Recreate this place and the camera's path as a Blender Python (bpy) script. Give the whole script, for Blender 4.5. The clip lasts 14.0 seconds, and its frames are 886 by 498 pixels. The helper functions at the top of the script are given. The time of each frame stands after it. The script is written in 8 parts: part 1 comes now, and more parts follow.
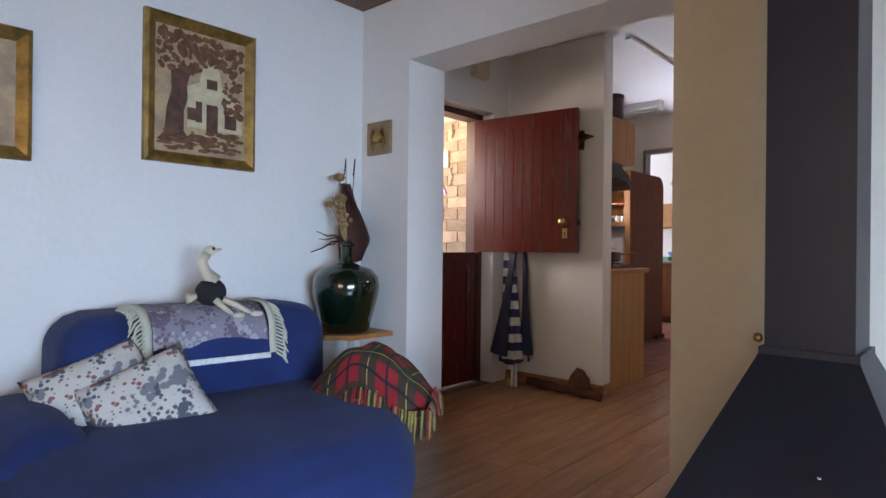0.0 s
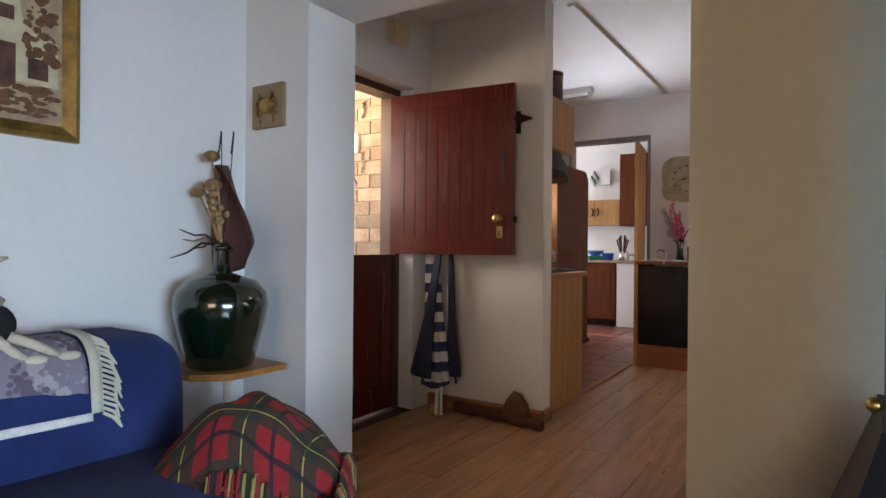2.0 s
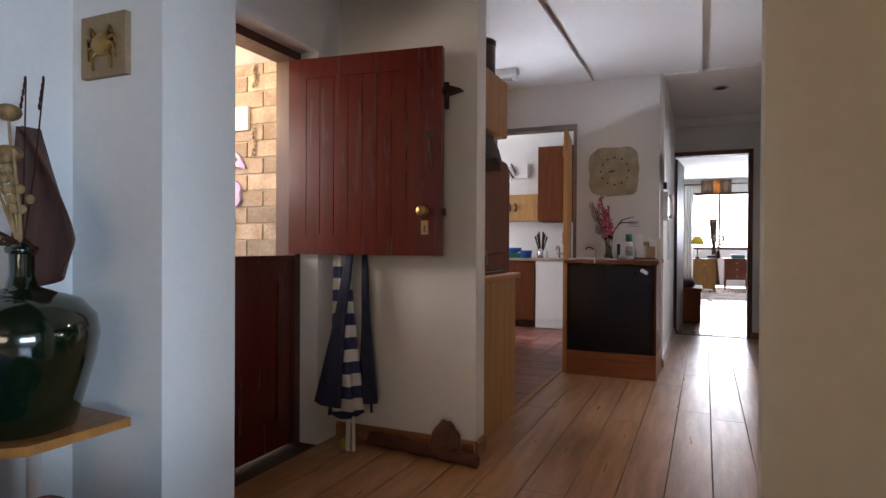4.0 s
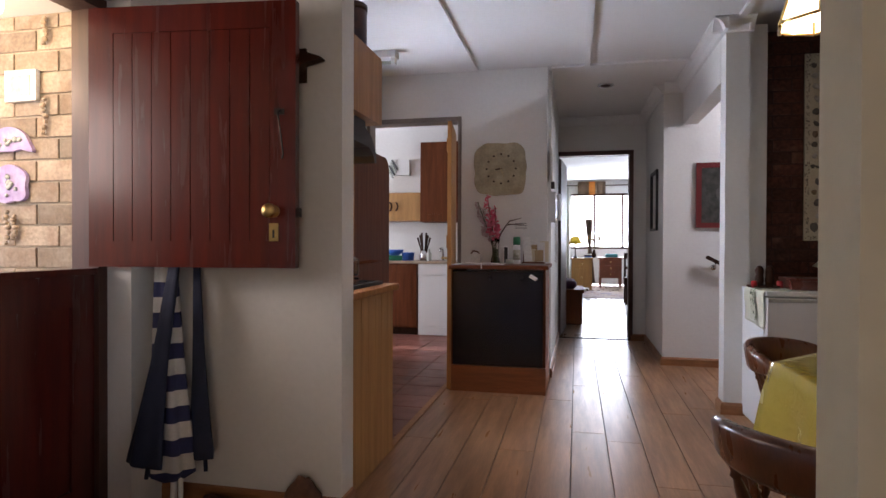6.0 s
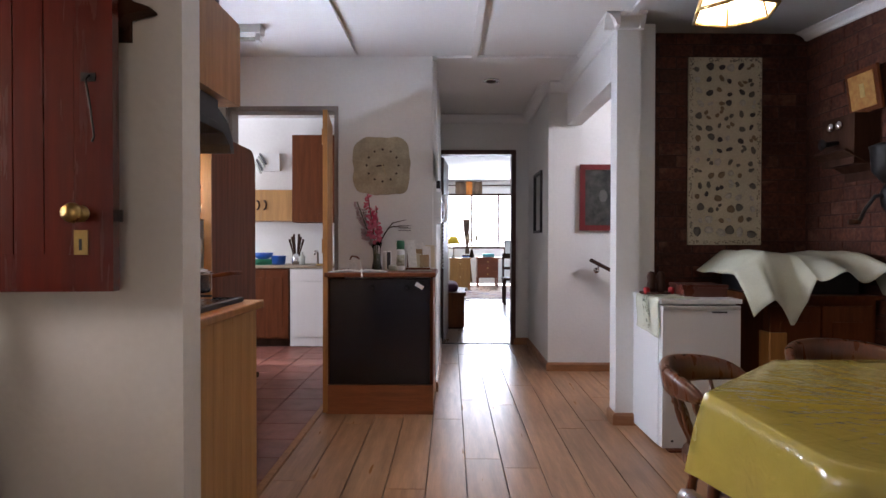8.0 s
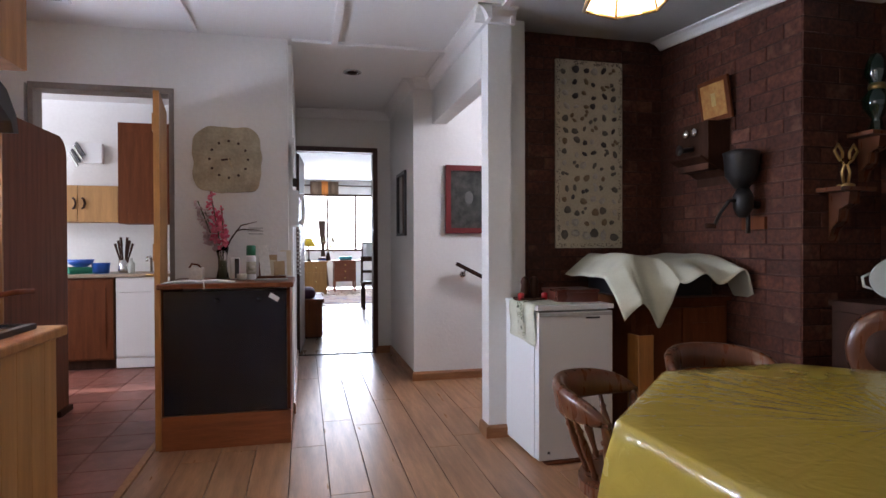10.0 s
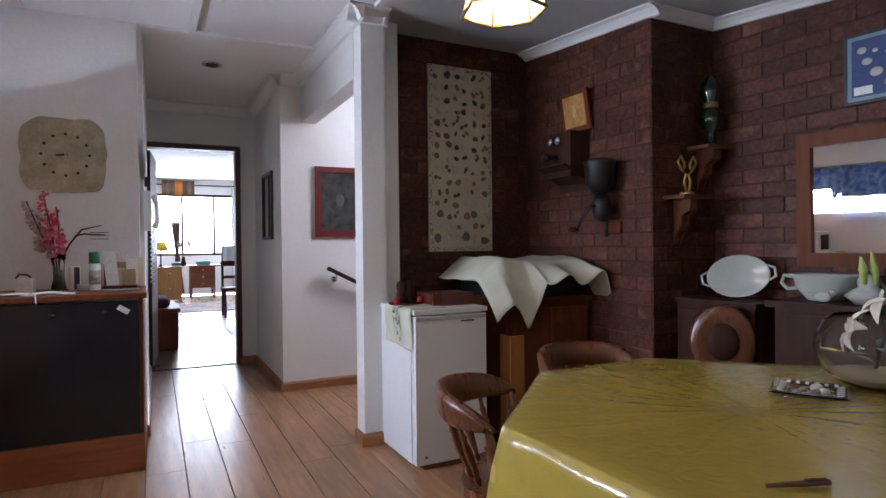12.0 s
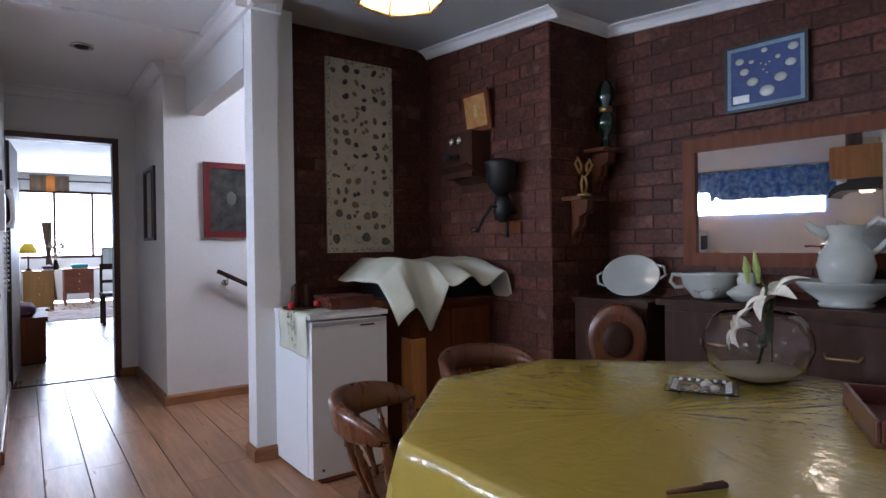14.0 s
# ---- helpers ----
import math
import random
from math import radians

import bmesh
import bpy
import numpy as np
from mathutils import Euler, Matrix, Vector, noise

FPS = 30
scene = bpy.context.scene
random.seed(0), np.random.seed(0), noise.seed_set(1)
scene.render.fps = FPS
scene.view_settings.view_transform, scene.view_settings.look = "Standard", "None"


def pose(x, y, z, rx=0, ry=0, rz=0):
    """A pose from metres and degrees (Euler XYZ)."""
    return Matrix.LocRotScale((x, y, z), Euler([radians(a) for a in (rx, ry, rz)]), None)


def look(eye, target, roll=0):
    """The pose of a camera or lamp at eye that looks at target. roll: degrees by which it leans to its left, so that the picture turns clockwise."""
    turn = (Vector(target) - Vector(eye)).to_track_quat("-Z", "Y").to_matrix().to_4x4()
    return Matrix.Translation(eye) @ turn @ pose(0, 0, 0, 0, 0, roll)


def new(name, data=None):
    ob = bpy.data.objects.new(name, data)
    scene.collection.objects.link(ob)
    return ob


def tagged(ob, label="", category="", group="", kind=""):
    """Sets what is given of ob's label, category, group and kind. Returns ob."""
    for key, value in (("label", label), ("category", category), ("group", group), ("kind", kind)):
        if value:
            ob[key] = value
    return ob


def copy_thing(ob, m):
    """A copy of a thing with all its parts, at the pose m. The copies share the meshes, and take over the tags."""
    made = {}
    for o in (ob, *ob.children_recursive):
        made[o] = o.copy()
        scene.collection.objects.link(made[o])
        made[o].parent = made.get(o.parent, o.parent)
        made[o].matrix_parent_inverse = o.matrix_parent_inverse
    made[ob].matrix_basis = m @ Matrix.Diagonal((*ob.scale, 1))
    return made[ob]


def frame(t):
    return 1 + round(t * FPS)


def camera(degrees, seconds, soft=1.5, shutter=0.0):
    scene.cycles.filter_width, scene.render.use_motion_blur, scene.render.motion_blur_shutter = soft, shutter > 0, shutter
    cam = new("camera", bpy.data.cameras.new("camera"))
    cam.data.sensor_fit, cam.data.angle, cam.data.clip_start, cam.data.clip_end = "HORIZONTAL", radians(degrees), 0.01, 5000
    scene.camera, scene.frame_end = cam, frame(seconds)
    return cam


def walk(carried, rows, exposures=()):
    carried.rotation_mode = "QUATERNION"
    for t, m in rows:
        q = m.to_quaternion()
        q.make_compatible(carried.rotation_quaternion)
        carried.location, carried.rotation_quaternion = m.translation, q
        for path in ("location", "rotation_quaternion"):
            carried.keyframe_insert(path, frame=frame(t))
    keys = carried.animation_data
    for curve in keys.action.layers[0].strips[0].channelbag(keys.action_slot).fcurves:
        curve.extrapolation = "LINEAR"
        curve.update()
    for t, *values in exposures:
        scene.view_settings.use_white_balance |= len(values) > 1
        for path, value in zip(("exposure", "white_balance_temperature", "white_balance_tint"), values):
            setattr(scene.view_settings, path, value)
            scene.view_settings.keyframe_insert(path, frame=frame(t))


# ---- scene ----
cam = camera(73.5, 14.0)
PATH = [
    (0, (-0.031, 0.055, 1.046), (-1.365, 1.545, 1.049), 0.6),
    (0.5, (-0.161, 0.174, 1.049), (-1.432, 1.719, 1.049), 0.6),
    (1, (-0.297, 0.34, 1.058), (-1.504, 1.934, 1.056), 0.6),
    (1.5, (-0.42, 0.487, 1.066), (-1.569, 2.124, 1.059), 0.6),
    (2, (-0.566, 0.618, 1.08), (-1.651, 2.298, 1.074), 0.5),
    (2.5, (-0.694, 0.74, 1.073), (-1.711, 2.462, 1.067), 0.4),
    (5, (-1.054, 1.473, 1.117), (-1.685, 3.371, 1.099), 0.4),
    (5.5, (-1.082, 1.622, 1.129), (-1.61, 3.551, 1.112), 0.4),
    (6, (-1.086, 1.725, 1.134), (-1.525, 3.676, 1.115), 0.2),
    (6.5, (-1.112, 1.84, 1.157), (-1.456, 3.811, 1.137), 0.1),
    (7, (-1.16, 1.944, 1.173), (-1.386, 3.932, 1.149), 0.1),
    (9.5, (-1.204, 2.46, 1.183), (-0.902, 4.437, 1.164), -0.1),
    (10, (-1.224, 2.52, 1.197), (-0.768, 4.467, 1.178), -0.2),
    (10.5, (-1.248, 2.557, 1.19), (-0.65, 4.466, 1.175), -0.3),
    (11, (-1.257, 2.563, 1.195), (-0.555, 4.436, 1.18), -0.4),
    (11.5, (-1.26, 2.576, 1.203), (-0.466, 4.411, 1.188), -0.4),
    (12, (-1.249, 2.589, 1.212), (-0.373, 4.387, 1.196), -0.6),
    (12.5, (-1.217, 2.615, 1.212), (-0.275, 4.379, 1.197), -0.6),
    (13, (-1.19, 2.647, 1.207), (-0.166, 4.365, 1.192), -0.6),
    (13.5, (-1.181, 2.66, 1.217), (-0.082, 4.331, 1.197), -0.6),
    (14, (-1.175, 2.674, 1.212), (-0.022, 4.308, 1.195), -0.7),
]
walk(cam, [(t, look(eye, target, roll)) for t, eye, target, roll in PATH], [(0.0, 0.0, 6500, 24), (1.5, -0.06, 6850, 22), (2.5, -0.08, 6900, 22), (5.0, -0.30, 6550, 24), (5.5, -0.30, 6520, 24), (7.0, -0.08, 6450, 24), (9.5, 0.04, 6350, 24), (12.0, 0.06, 6050, 23), (14.0, -0.04, 5750, 22)])

# ---------------------------------------------------------------- light
world = bpy.data.worlds.new("world")
scene.world = world
world.use_nodes = True
_wn = world.node_tree.nodes
_sky = _wn.new("ShaderNodeTexSky")
_sky.sky_type, _sky.sun_disc = "NISHITA", False
_sky.sun_elevation, _sky.sun_rotation = radians(48), radians(200)
world.node_tree.links.new(_sky.outputs[0], _wn["Background"].inputs[0])
_wn["Background"].inputs[1].default_value = 0.10


def lamp(name, kind, power, color, m, size=1.0, size_y=None):
    data = bpy.data.lights.new(name, kind)
    data.energy, data.color = power, color
    if kind == "AREA":
        data.shape, data.size, data.size_y = "RECTANGLE", size, size_y or size
    elif kind == "SUN":
        data.angle = radians(size)
    else:
        data.shadow_soft_size = size
    ob = new(name, data)
    ob.matrix_world = m
    return ob


lamp("sun", "SUN", 3.0, (1.0, 0.95, 0.86), look((0, 0, 20), (7, -10, 0)), 0.5)
# daylight at the lounge, study and kitchen windows, set in their openings
lamp("lounge_window_light", "AREA", 47, (0.52, 0.78, 1.0), look((3.10, -0.35, 1.05), (-2.9, 1.4, 0.22)), 2.2, 1.0).data.spread = radians(74)
# warm fill added from behind, without a known warm source
lamp("lounge_back_light", "AREA", 38, (1.0, 0.82, 0.58), look((0.6, -2.9, 1.45), (-0.6, 2.4, 1.3)), 1.8, 1.2)
lamp("study_window_light", "AREA", 225, (0.74, 0.89, 1.0), look((-0.22, 18.9, 1.72), (-0.78, 9.4, 0.4)), 2.1, 1.4)
lamp("kitchen_window_light", "AREA", 74, (0.76, 0.89, 1.0), look((-3.44, 5.78, 1.59), (-0.4, 5.1, 2.10)), 1.7, 0.30).data.spread = radians(112)
# fill lamp added inside the scullery, which has no window here
lamp("scullery_window_light", "AREA", 1.4, (1.0, 0.94, 0.85), look((-1.60, 7.7, 1.9), (-3.4, 8.8, 1.2)), 0.9, 0.9)
# unseen fill lamp added in the closed stairwell to brighten the hall wall
lamp("stairwell_light", "AREA", 46, (0.92, 0.96, 1.0), look((1.5, 6.7, 2.3), (0.0, 7.3, 0.8)), 0.7, 0.7)


# ---------------------------------------------------------------- materials
def surface(name, color, rough=0.6, metal=0.0, vary=0.12, scale=3.0, grain=60.0, bump=0.15, fine=0.08, stretch=(1, 1, 1), shift=None, sheen=0.0, island=0.0, each=0.0, spec=0.5, coat=0.0):
    """Colour with stains at one scale and grain at another, and a fine relief."""
    m = bpy.data.materials.new(name)
    m.use_nodes = True
    n, l = m.node_tree.nodes, m.node_tree.links
    b = n["Principled BSDF"]
    co = n.new("ShaderNodeTexCoord")
    mp = n.new("ShaderNodeMapping")
    mp.inputs["Scale"].default_value = stretch
    l.new(co.outputs["Object"], mp.inputs[0])
    vec = mp.outputs[0]
    if each:
        oi = n.new("ShaderNodeObjectInfo")
        va = n.new("ShaderNodeVectorMath")
        va.operation = "SCALE"
        va.inputs[0].default_value = (17.0, 31.0, 23.0)
        l.new(oi.outputs["Random"], va.inputs["Scale"])
        ad = n.new("ShaderNodeVectorMath")
        l.new(vec, ad.inputs[0])
        l.new(va.outputs[0], ad.inputs[1])
        vec = ad.outputs[0]
    big = n.new("ShaderNodeTexNoise")
    big.inputs["Scale"].default_value, big.inputs["Detail"].default_value = scale, 5
    small = n.new("ShaderNodeTexNoise")
    small.inputs["Scale"].default_value, small.inputs["Detail"].default_value = grain, 3
    l.new(vec, big.inputs["Vector"])
    l.new(vec, small.inputs["Vector"])
    mix = n.new("ShaderNodeMix")
    mix.data_type = "RGBA"
    other = shift or tuple(c * (1 - 2.2 * vary) for c in color)
    mix.inputs[6].default_value = (*color, 1)
    mix.inputs[7].default_value = (*other, 1)
    ramp = n.new("ShaderNodeValToRGB")
    ramp.color_ramp.elements[0].position, ramp.color_ramp.elements[1].position = 0.36, 0.68
    l.new(big.outputs[0], ramp.inputs[0])
    l.new(ramp.outputs[0], mix.inputs[0])
    hsv = n.new("ShaderNodeHueSaturation")
    l.new(mix.outputs[2], hsv.inputs["Color"])
    val = n.new("ShaderNodeMapRange")
    val.inputs[1].default_value, val.inputs[2].default_value = 0.25, 0.75
    val.inputs[3].default_value, val.inputs[4].default_value = 1 - fine * 1.6, 1 + fine * 1.6
    l.new(small.outputs[0], val.inputs[0])
    out = val.outputs[0]
    if island or each:
        src = n.new("ShaderNodeObjectInfo").outputs["Random"] if each else n.new("ShaderNodeNewGeometry").outputs["Random Per Island"]
        r = n.new("ShaderNodeMapRange")
        k = each or island
        r.inputs[3].default_value, r.inputs[4].default_value = 1 - k, 1 + k
        l.new(src, r.inputs[0])
        mu = n.new("ShaderNodeMath")
        mu.operation = "MULTIPLY"
        l.new(out, mu.inputs[0])
        l.new(r.outputs[0], mu.inputs[1])
        out = mu.outputs[0]
    l.new(out, hsv.inputs["Value"])
    l.new(hsv.outputs[0], b.inputs["Base Color"])
    rr = n.new("ShaderNodeMapRange")
    rr.inputs[3].default_value, rr.inputs[4].default_value = max(0.02, rough - 0.08), min(1, rough + 0.10)
    l.new(big.outputs[0], rr.inputs[0])
    l.new(rr.outputs[0], b.inputs["Roughness"])
    b.inputs["Metallic"].default_value = metal
    b.inputs["Specular IOR Level"].default_value = spec
    b.inputs["Coat Weight"].default_value = coat
    b.inputs["Coat Roughness"].default_value = 0.15
    b.inputs["Sheen Weight"].default_value = sheen
    if bump:
        bp = n.new("ShaderNodeBump")
        bp.inputs["Strength"].default_value, bp.inputs["Distance"].default_value = bump, 0.004
        ma = n.new("ShaderNodeMath")
        l.new(big.outputs[0], ma.inputs[0])
        l.new(small.outputs[0], ma.inputs[1])
        l.new(ma.outputs[0], bp.inputs["Height"])
        l.new(bp.outputs[0], b.inputs["Normal"])
    return m


def glow(name, color, strength):
    m = bpy.data.materials.new(name)
    m.use_nodes = True
    b = m.node_tree.nodes["Principled BSDF"]
    b.inputs["Base Color"].default_value = (*color, 1)
    b.inputs["Emission Color"].default_value = (*color, 1)
    b.inputs["Emission Strength"].default_value = strength
    return m


def glassy(name, color=(1, 1, 1), rough=0.02, ior=1.45, coat=0.0):
    m = bpy.data.materials.new(name)
    m.use_nodes = True
    b = m.node_tree.nodes["Principled BSDF"]
    b.inputs["Base Color"].default_value = (*color, 1)
    b.inputs["Roughness"].default_value = rough
    b.inputs["IOR"].default_value = ior
    b.inputs["Transmission Weight"].default_value = 1.0
    b.inputs["Coat Weight"].default_value = coat
    return m


PLASTER = surface("white_plaster", (0.76, 0.76, 0.74), 0.75, vary=0.03, scale=1.3, grain=38, bump=0.35, fine=0.015)
# cream tone; on the pier it carries warm light painted into the plaster
CREAM = surface("cream_warm_tint", (0.66, 0.585, 0.42), 0.75, vary=0.05, scale=1.3, grain=30, bump=0.35, fine=0.02)
CEILING = surface("ceiling_paint", (0.78, 0.78, 0.77), 0.8, vary=0.02, scale=0.8, grain=50, bump=0.05, fine=0.01)
PLANK = surface("laminate_oak", (0.39, 0.200, 0.096), 0.30, vary=0.10, scale=4.5, grain=26, bump=0.06, fine=0.09, stretch=(5, 0.45, 1), each=0.10, shift=(0.25, 0.125, 0.062))
GROOVE = surface("plank_groove", (0.07, 0.04, 0.025), 0.7, bump=0)
TILE_RED = surface("red_clay_tile", (0.26, 0.095, 0.07), 0.38, vary=0.14, scale=7, grain=70, bump=0.12, each=0.12)
GROUT = surface("dark_grout", (0.11, 0.07, 0.06), 0.9)
BRICK_DARK = surface("dark_face_brick", (0.064, 0.022, 0.014), 0.55, vary=0.2, scale=9, grain=50, bump=0.9, fine=0.30, each=0.26, shift=(0.092, 0.033, 0.020), spec=0.2)


def flecks(m, tone, scale, amount):
    """Worn pale patches over a face, different on every piece."""
    n, l = m.node_tree.nodes, m.node_tree.links
    b = n["Principled BSDF"]
    last = b.inputs["Base Color"].links[0].from_socket
    co, oi, off = n.new("ShaderNodeTexCoord"), n.new("ShaderNodeObjectInfo"), n.new("ShaderNodeVectorMath")
    off.operation = "SCALE"
    off.inputs[0].default_value = (41.0, 23.0, 59.0)
    l.new(oi.outputs["Random"], off.inputs["Scale"])
    ad = n.new("ShaderNodeVectorMath")
    l.new(co.outputs["Object"], ad.inputs[0])
    l.new(off.outputs[0], ad.inputs[1])
    spot = n.new("ShaderNodeTexNoise")
    spot.inputs["Scale"].default_value, spot.inputs["Detail"].default_value, spot.inputs["Roughness"].default_value = scale, 4.0, 0.62
    l.new(ad.outputs[0], spot.inputs["Vector"])
    r = n.new("ShaderNodeMapRange")
    r.inputs[1].default_value, r.inputs[2].default_value, r.inputs[4].default_value = 0.58, 0.74, amount
    l.new(spot.outputs[0], r.inputs[0])
    mix = n.new("ShaderNodeMix")
    mix.data_type = "RGBA"
    l.new(r.outputs[0], mix.inputs[0])
    l.new(last, mix.inputs[6])
    mix.inputs[7].default_value = (*tone, 1)
    l.new(mix.outputs[2], b.inputs["Base Color"])


flecks(BRICK_DARK, (0.26, 0.14, 0.10), 5.0, 0.50)
MORTAR_DARK = surface("dark_mortar", (0.062, 0.023, 0.016), 0.9, vary=0.2, grain=90, bump=0.6)
BRICK_PALE = surface("buff_face_brick", (0.42, 0.345, 0.265), 0.8, vary=0.12, scale=10, grain=60, bump=0.7, fine=0.14, each=0.32, shift=(0.31, 0.225, 0.16))
MORTAR_PALE = surface("buff_mortar", (0.47, 0.40, 0.31), 0.95, vary=0.1, grain=90, bump=0.6)
SKIRT = surface("stained_pine_skirting", (0.34, 0.15, 0.062), 0.4, vary=0.15, scale=4, grain=30, stretch=(1, 1, 6), bump=0.08)
DARKWOOD = surface("dark_frame_wood", (0.085, 0.028, 0.018), 0.42, vary=0.15, scale=5, grain=40, stretch=(6, 6, 0.5), bump=0.1)
MAHOGANY = surface("varnished_mahogany", (0.105, 0.013, 0.008), 0.24, vary=0.10, scale=4, grain=34, stretch=(7, 7, 0.5), bump=0.06, fine=0.05, shift=(0.072, 0.009, 0.006), coat=0.18, spec=0.4)
CEDAR = surface("ceiling_boards", (0.16, 0.055, 0.025), 0.4, vary=0.15, scale=5, grain=40, stretch=(0.5, 6, 6), bump=0.1)
PINE = surface("varnished_pine", (0.45, 0.235, 0.075), 0.42, vary=0.10, scale=3.5, grain=28, stretch=(7, 7, 0.45), bump=0.06, fine=0.07)
OAK = surface("oak_cupboard", (0.40, 0.175, 0.045), 0.40, vary=0.12, scale=4, grain=30, stretch=(7, 7, 0.5), bump=0.06, fine=0.08)
TEAK = surface("brown_teak", (0.140, 0.040, 0.013), 0.52, spec=0.15, vary=0.14, scale=4, grain=32, stretch=(7, 7, 0.5), bump=0.07, fine=0.10)
CHAIRWOOD = surface("polished_chair_wood", (0.118, 0.038, 0.014), 0.28, vary=0.14, scale=6, grain=34, stretch=(5, 5, 0.8), bump=0.05, coat=0.3)
OLDWOOD = surface("old_dark_oak", (0.050, 0.020, 0.011), 0.58, vary=0.2, scale=5, grain=36, stretch=(4, 4, 0.8), bump=0.12, spec=0.15)
REDOAK = surface("red_stained_pine", (0.27, 0.085, 0.028), 0.45, vary=0.14, scale=4, grain=30, stretch=(0.6, 6, 6), bump=0.06)
BLACK = surface("black_enamel", (0.010, 0.010, 0.014), 0.22, vary=0.1, scale=2, bump=0.02)
STEEL_BLACK = surface("blackened_steel", (0.016, 0.016, 0.022), 0.42, vary=0.15, scale=3, grain=70, bump=0.08)
BLACKPLASTIC = surface("black_plastic", (0.014, 0.014, 0.016), 0.4, bump=0.03)
WHITE = surface("white_enamel", (0.74, 0.75, 0.75), 0.34, vary=0.012, scale=1.5, bump=0.02, fine=0.01)
CERAMIC = surface("white_ironstone", (0.46, 0.48, 0.43), 0.14, vary=0.06, scale=7, bump=0.02, fine=0.02, coat=0.4)
BRASS = surface("aged_brass", (0.60, 0.42, 0.16), 0.28, metal=1.0, vary=0.12, scale=12, bump=0.03)
CHROME = surface("steel", (0.62, 0.62, 0.62), 0.20, metal=1.0, vary=0.05, bump=0.01)
IRON = surface("cast_iron", (0.022, 0.020, 0.020), 0.45, metal=0.4, vary=0.15, scale=14, bump=0.2)
GOLD = surface("antique_gilt", (0.36, 0.215, 0.055), 0.36, metal=0.55, vary=0.25, scale=14, grain=70, bump=0.35)
PAPER = surface("paper", (0.78, 0.77, 0.74), 0.8, vary=0.04, bump=0.03)
BLUE_FABRIC = surface("blue_woven_cover", (0.016, 0.032, 0.125), 0.9, vary=0.14, scale=4, grain=260, bump=0.35, fine=0.16, sheen=0.06, spec=0.2)
LINEN = surface("ivory_linen", (0.56, 0.56, 0.44), 0.85, vary=0.07, scale=6, grain=200, bump=0.3, fine=0.05)
MIRROR = bpy.data.materials.new("mirror_glass")
MIRROR.use_nodes = True
_b = MIRROR.node_tree.nodes["Principled BSDF"]
_b.inputs["Base Color"].default_value, _b.inputs["Metallic"].default_value, _b.inputs["Roughness"].default_value = (0.86, 0.88, 0.88, 1), 1.0, 0.015
GLASS = glassy("clear_glass")
PANE = glassy("window_pane", (0.97, 0.99, 1.0), 0.0, 1.05)


# ---------------------------------------------------------------- makers
def thing(name, at, label, category, group="", kind=""):
    ob = new(name)
    ob.location = at
    ob.empty_display_size = 0.1
    return tagged(ob, label, category, group, kind)


def root_of(ob):
    while ob.parent:
        ob = ob.parent
    return ob


def part(name, bm, material, parent=None, label="", smooth=False, kind="", bevel=0.0):
    """One mesh object out of a bmesh in room coordinates, under its thing."""
    if bevel:
        sharp = [e for e in bm.edges if len(e.link_faces) == 2 and e.calc_face_angle(0) > 0.5]
        bmesh.ops.bevel(bm, geom=sharp, offset=bevel, segments=2, affect="EDGES", profile=0.5, clamp_overlap=True)
    bmesh.ops.recalc_face_normals(bm, faces=bm.faces)
    if parent:
        bmesh.ops.translate(bm, verts=bm.verts, vec=-root_of(parent).location)
    mesh = bpy.data.meshes.new(name)
    bm.to_mesh(mesh)
    bm.free()
    for p in mesh.polygons:
        p.use_smooth = smooth
    mesh.materials.append(material)
    ob = new(name, mesh)
    ob.parent = parent
    return tagged(ob, label, kind=kind)


def single(name, bm, material, label, category, smooth=False, group="", kind="", bevel=0.0):
    """A thing made of one mesh, with its origin at its base."""
    xs = [v.co for v in bm.verts]
    base = Vector(((min(v.x for v in xs) + max(v.x for v in xs)) / 2, (min(v.y for v in xs) + max(v.y for v in xs)) / 2, min(v.z for v in xs)))
    bmesh.ops.translate(bm, verts=bm.verts, vec=-base)
    ob = part(name, bm, material, None, "", smooth, "", bevel)
    ob.location = base
    return tagged(ob, label, category, group, kind)


def box(*spans, bm=None):
    """Boxes of (x0, x1, y0, y1, z0, z1) in one bmesh."""
    bm = bm or bmesh.new()
    for x0, x1, y0, y1, z0, z1 in spans:
        v = [bm.verts.new((x, y, z)) for z in (z0, z1) for x, y in ((x0, y0), (x1, y0), (x1, y1), (x0, y1))]
        for f in ((0, 3, 2, 1), (4, 5, 6, 7), (0, 1, 5, 4), (1, 2, 6, 5), (2, 3, 7, 6), (3, 0, 4, 7)):
            bm.faces.new([v[i] for i in f])
    return bm


def lathe(profile, at=(0, 0, 0), steps=24, bm=None, squash=(1, 1)):
    """A body turned about the upright line through at, from (radius, height) pairs."""
    bm = bm or bmesh.new()
    rings = []
    for r, z in profile:
        rings.append([bm.verts.new((at[0] + squash[0] * r * math.cos(2 * math.pi * i / steps), at[1] + squash[1] * r * math.sin(2 * math.pi * i / steps), at[2] + z)) for i in range(steps)])
    for a, b in zip(rings, rings[1:]):
        for i in range(steps):
            j = (i + 1) % steps
            bm.faces.new((a[i], a[j], b[j], b[i]))
    bm.faces.new(rings[0][::-1])
    bm.faces.new(rings[-1])
    return bm


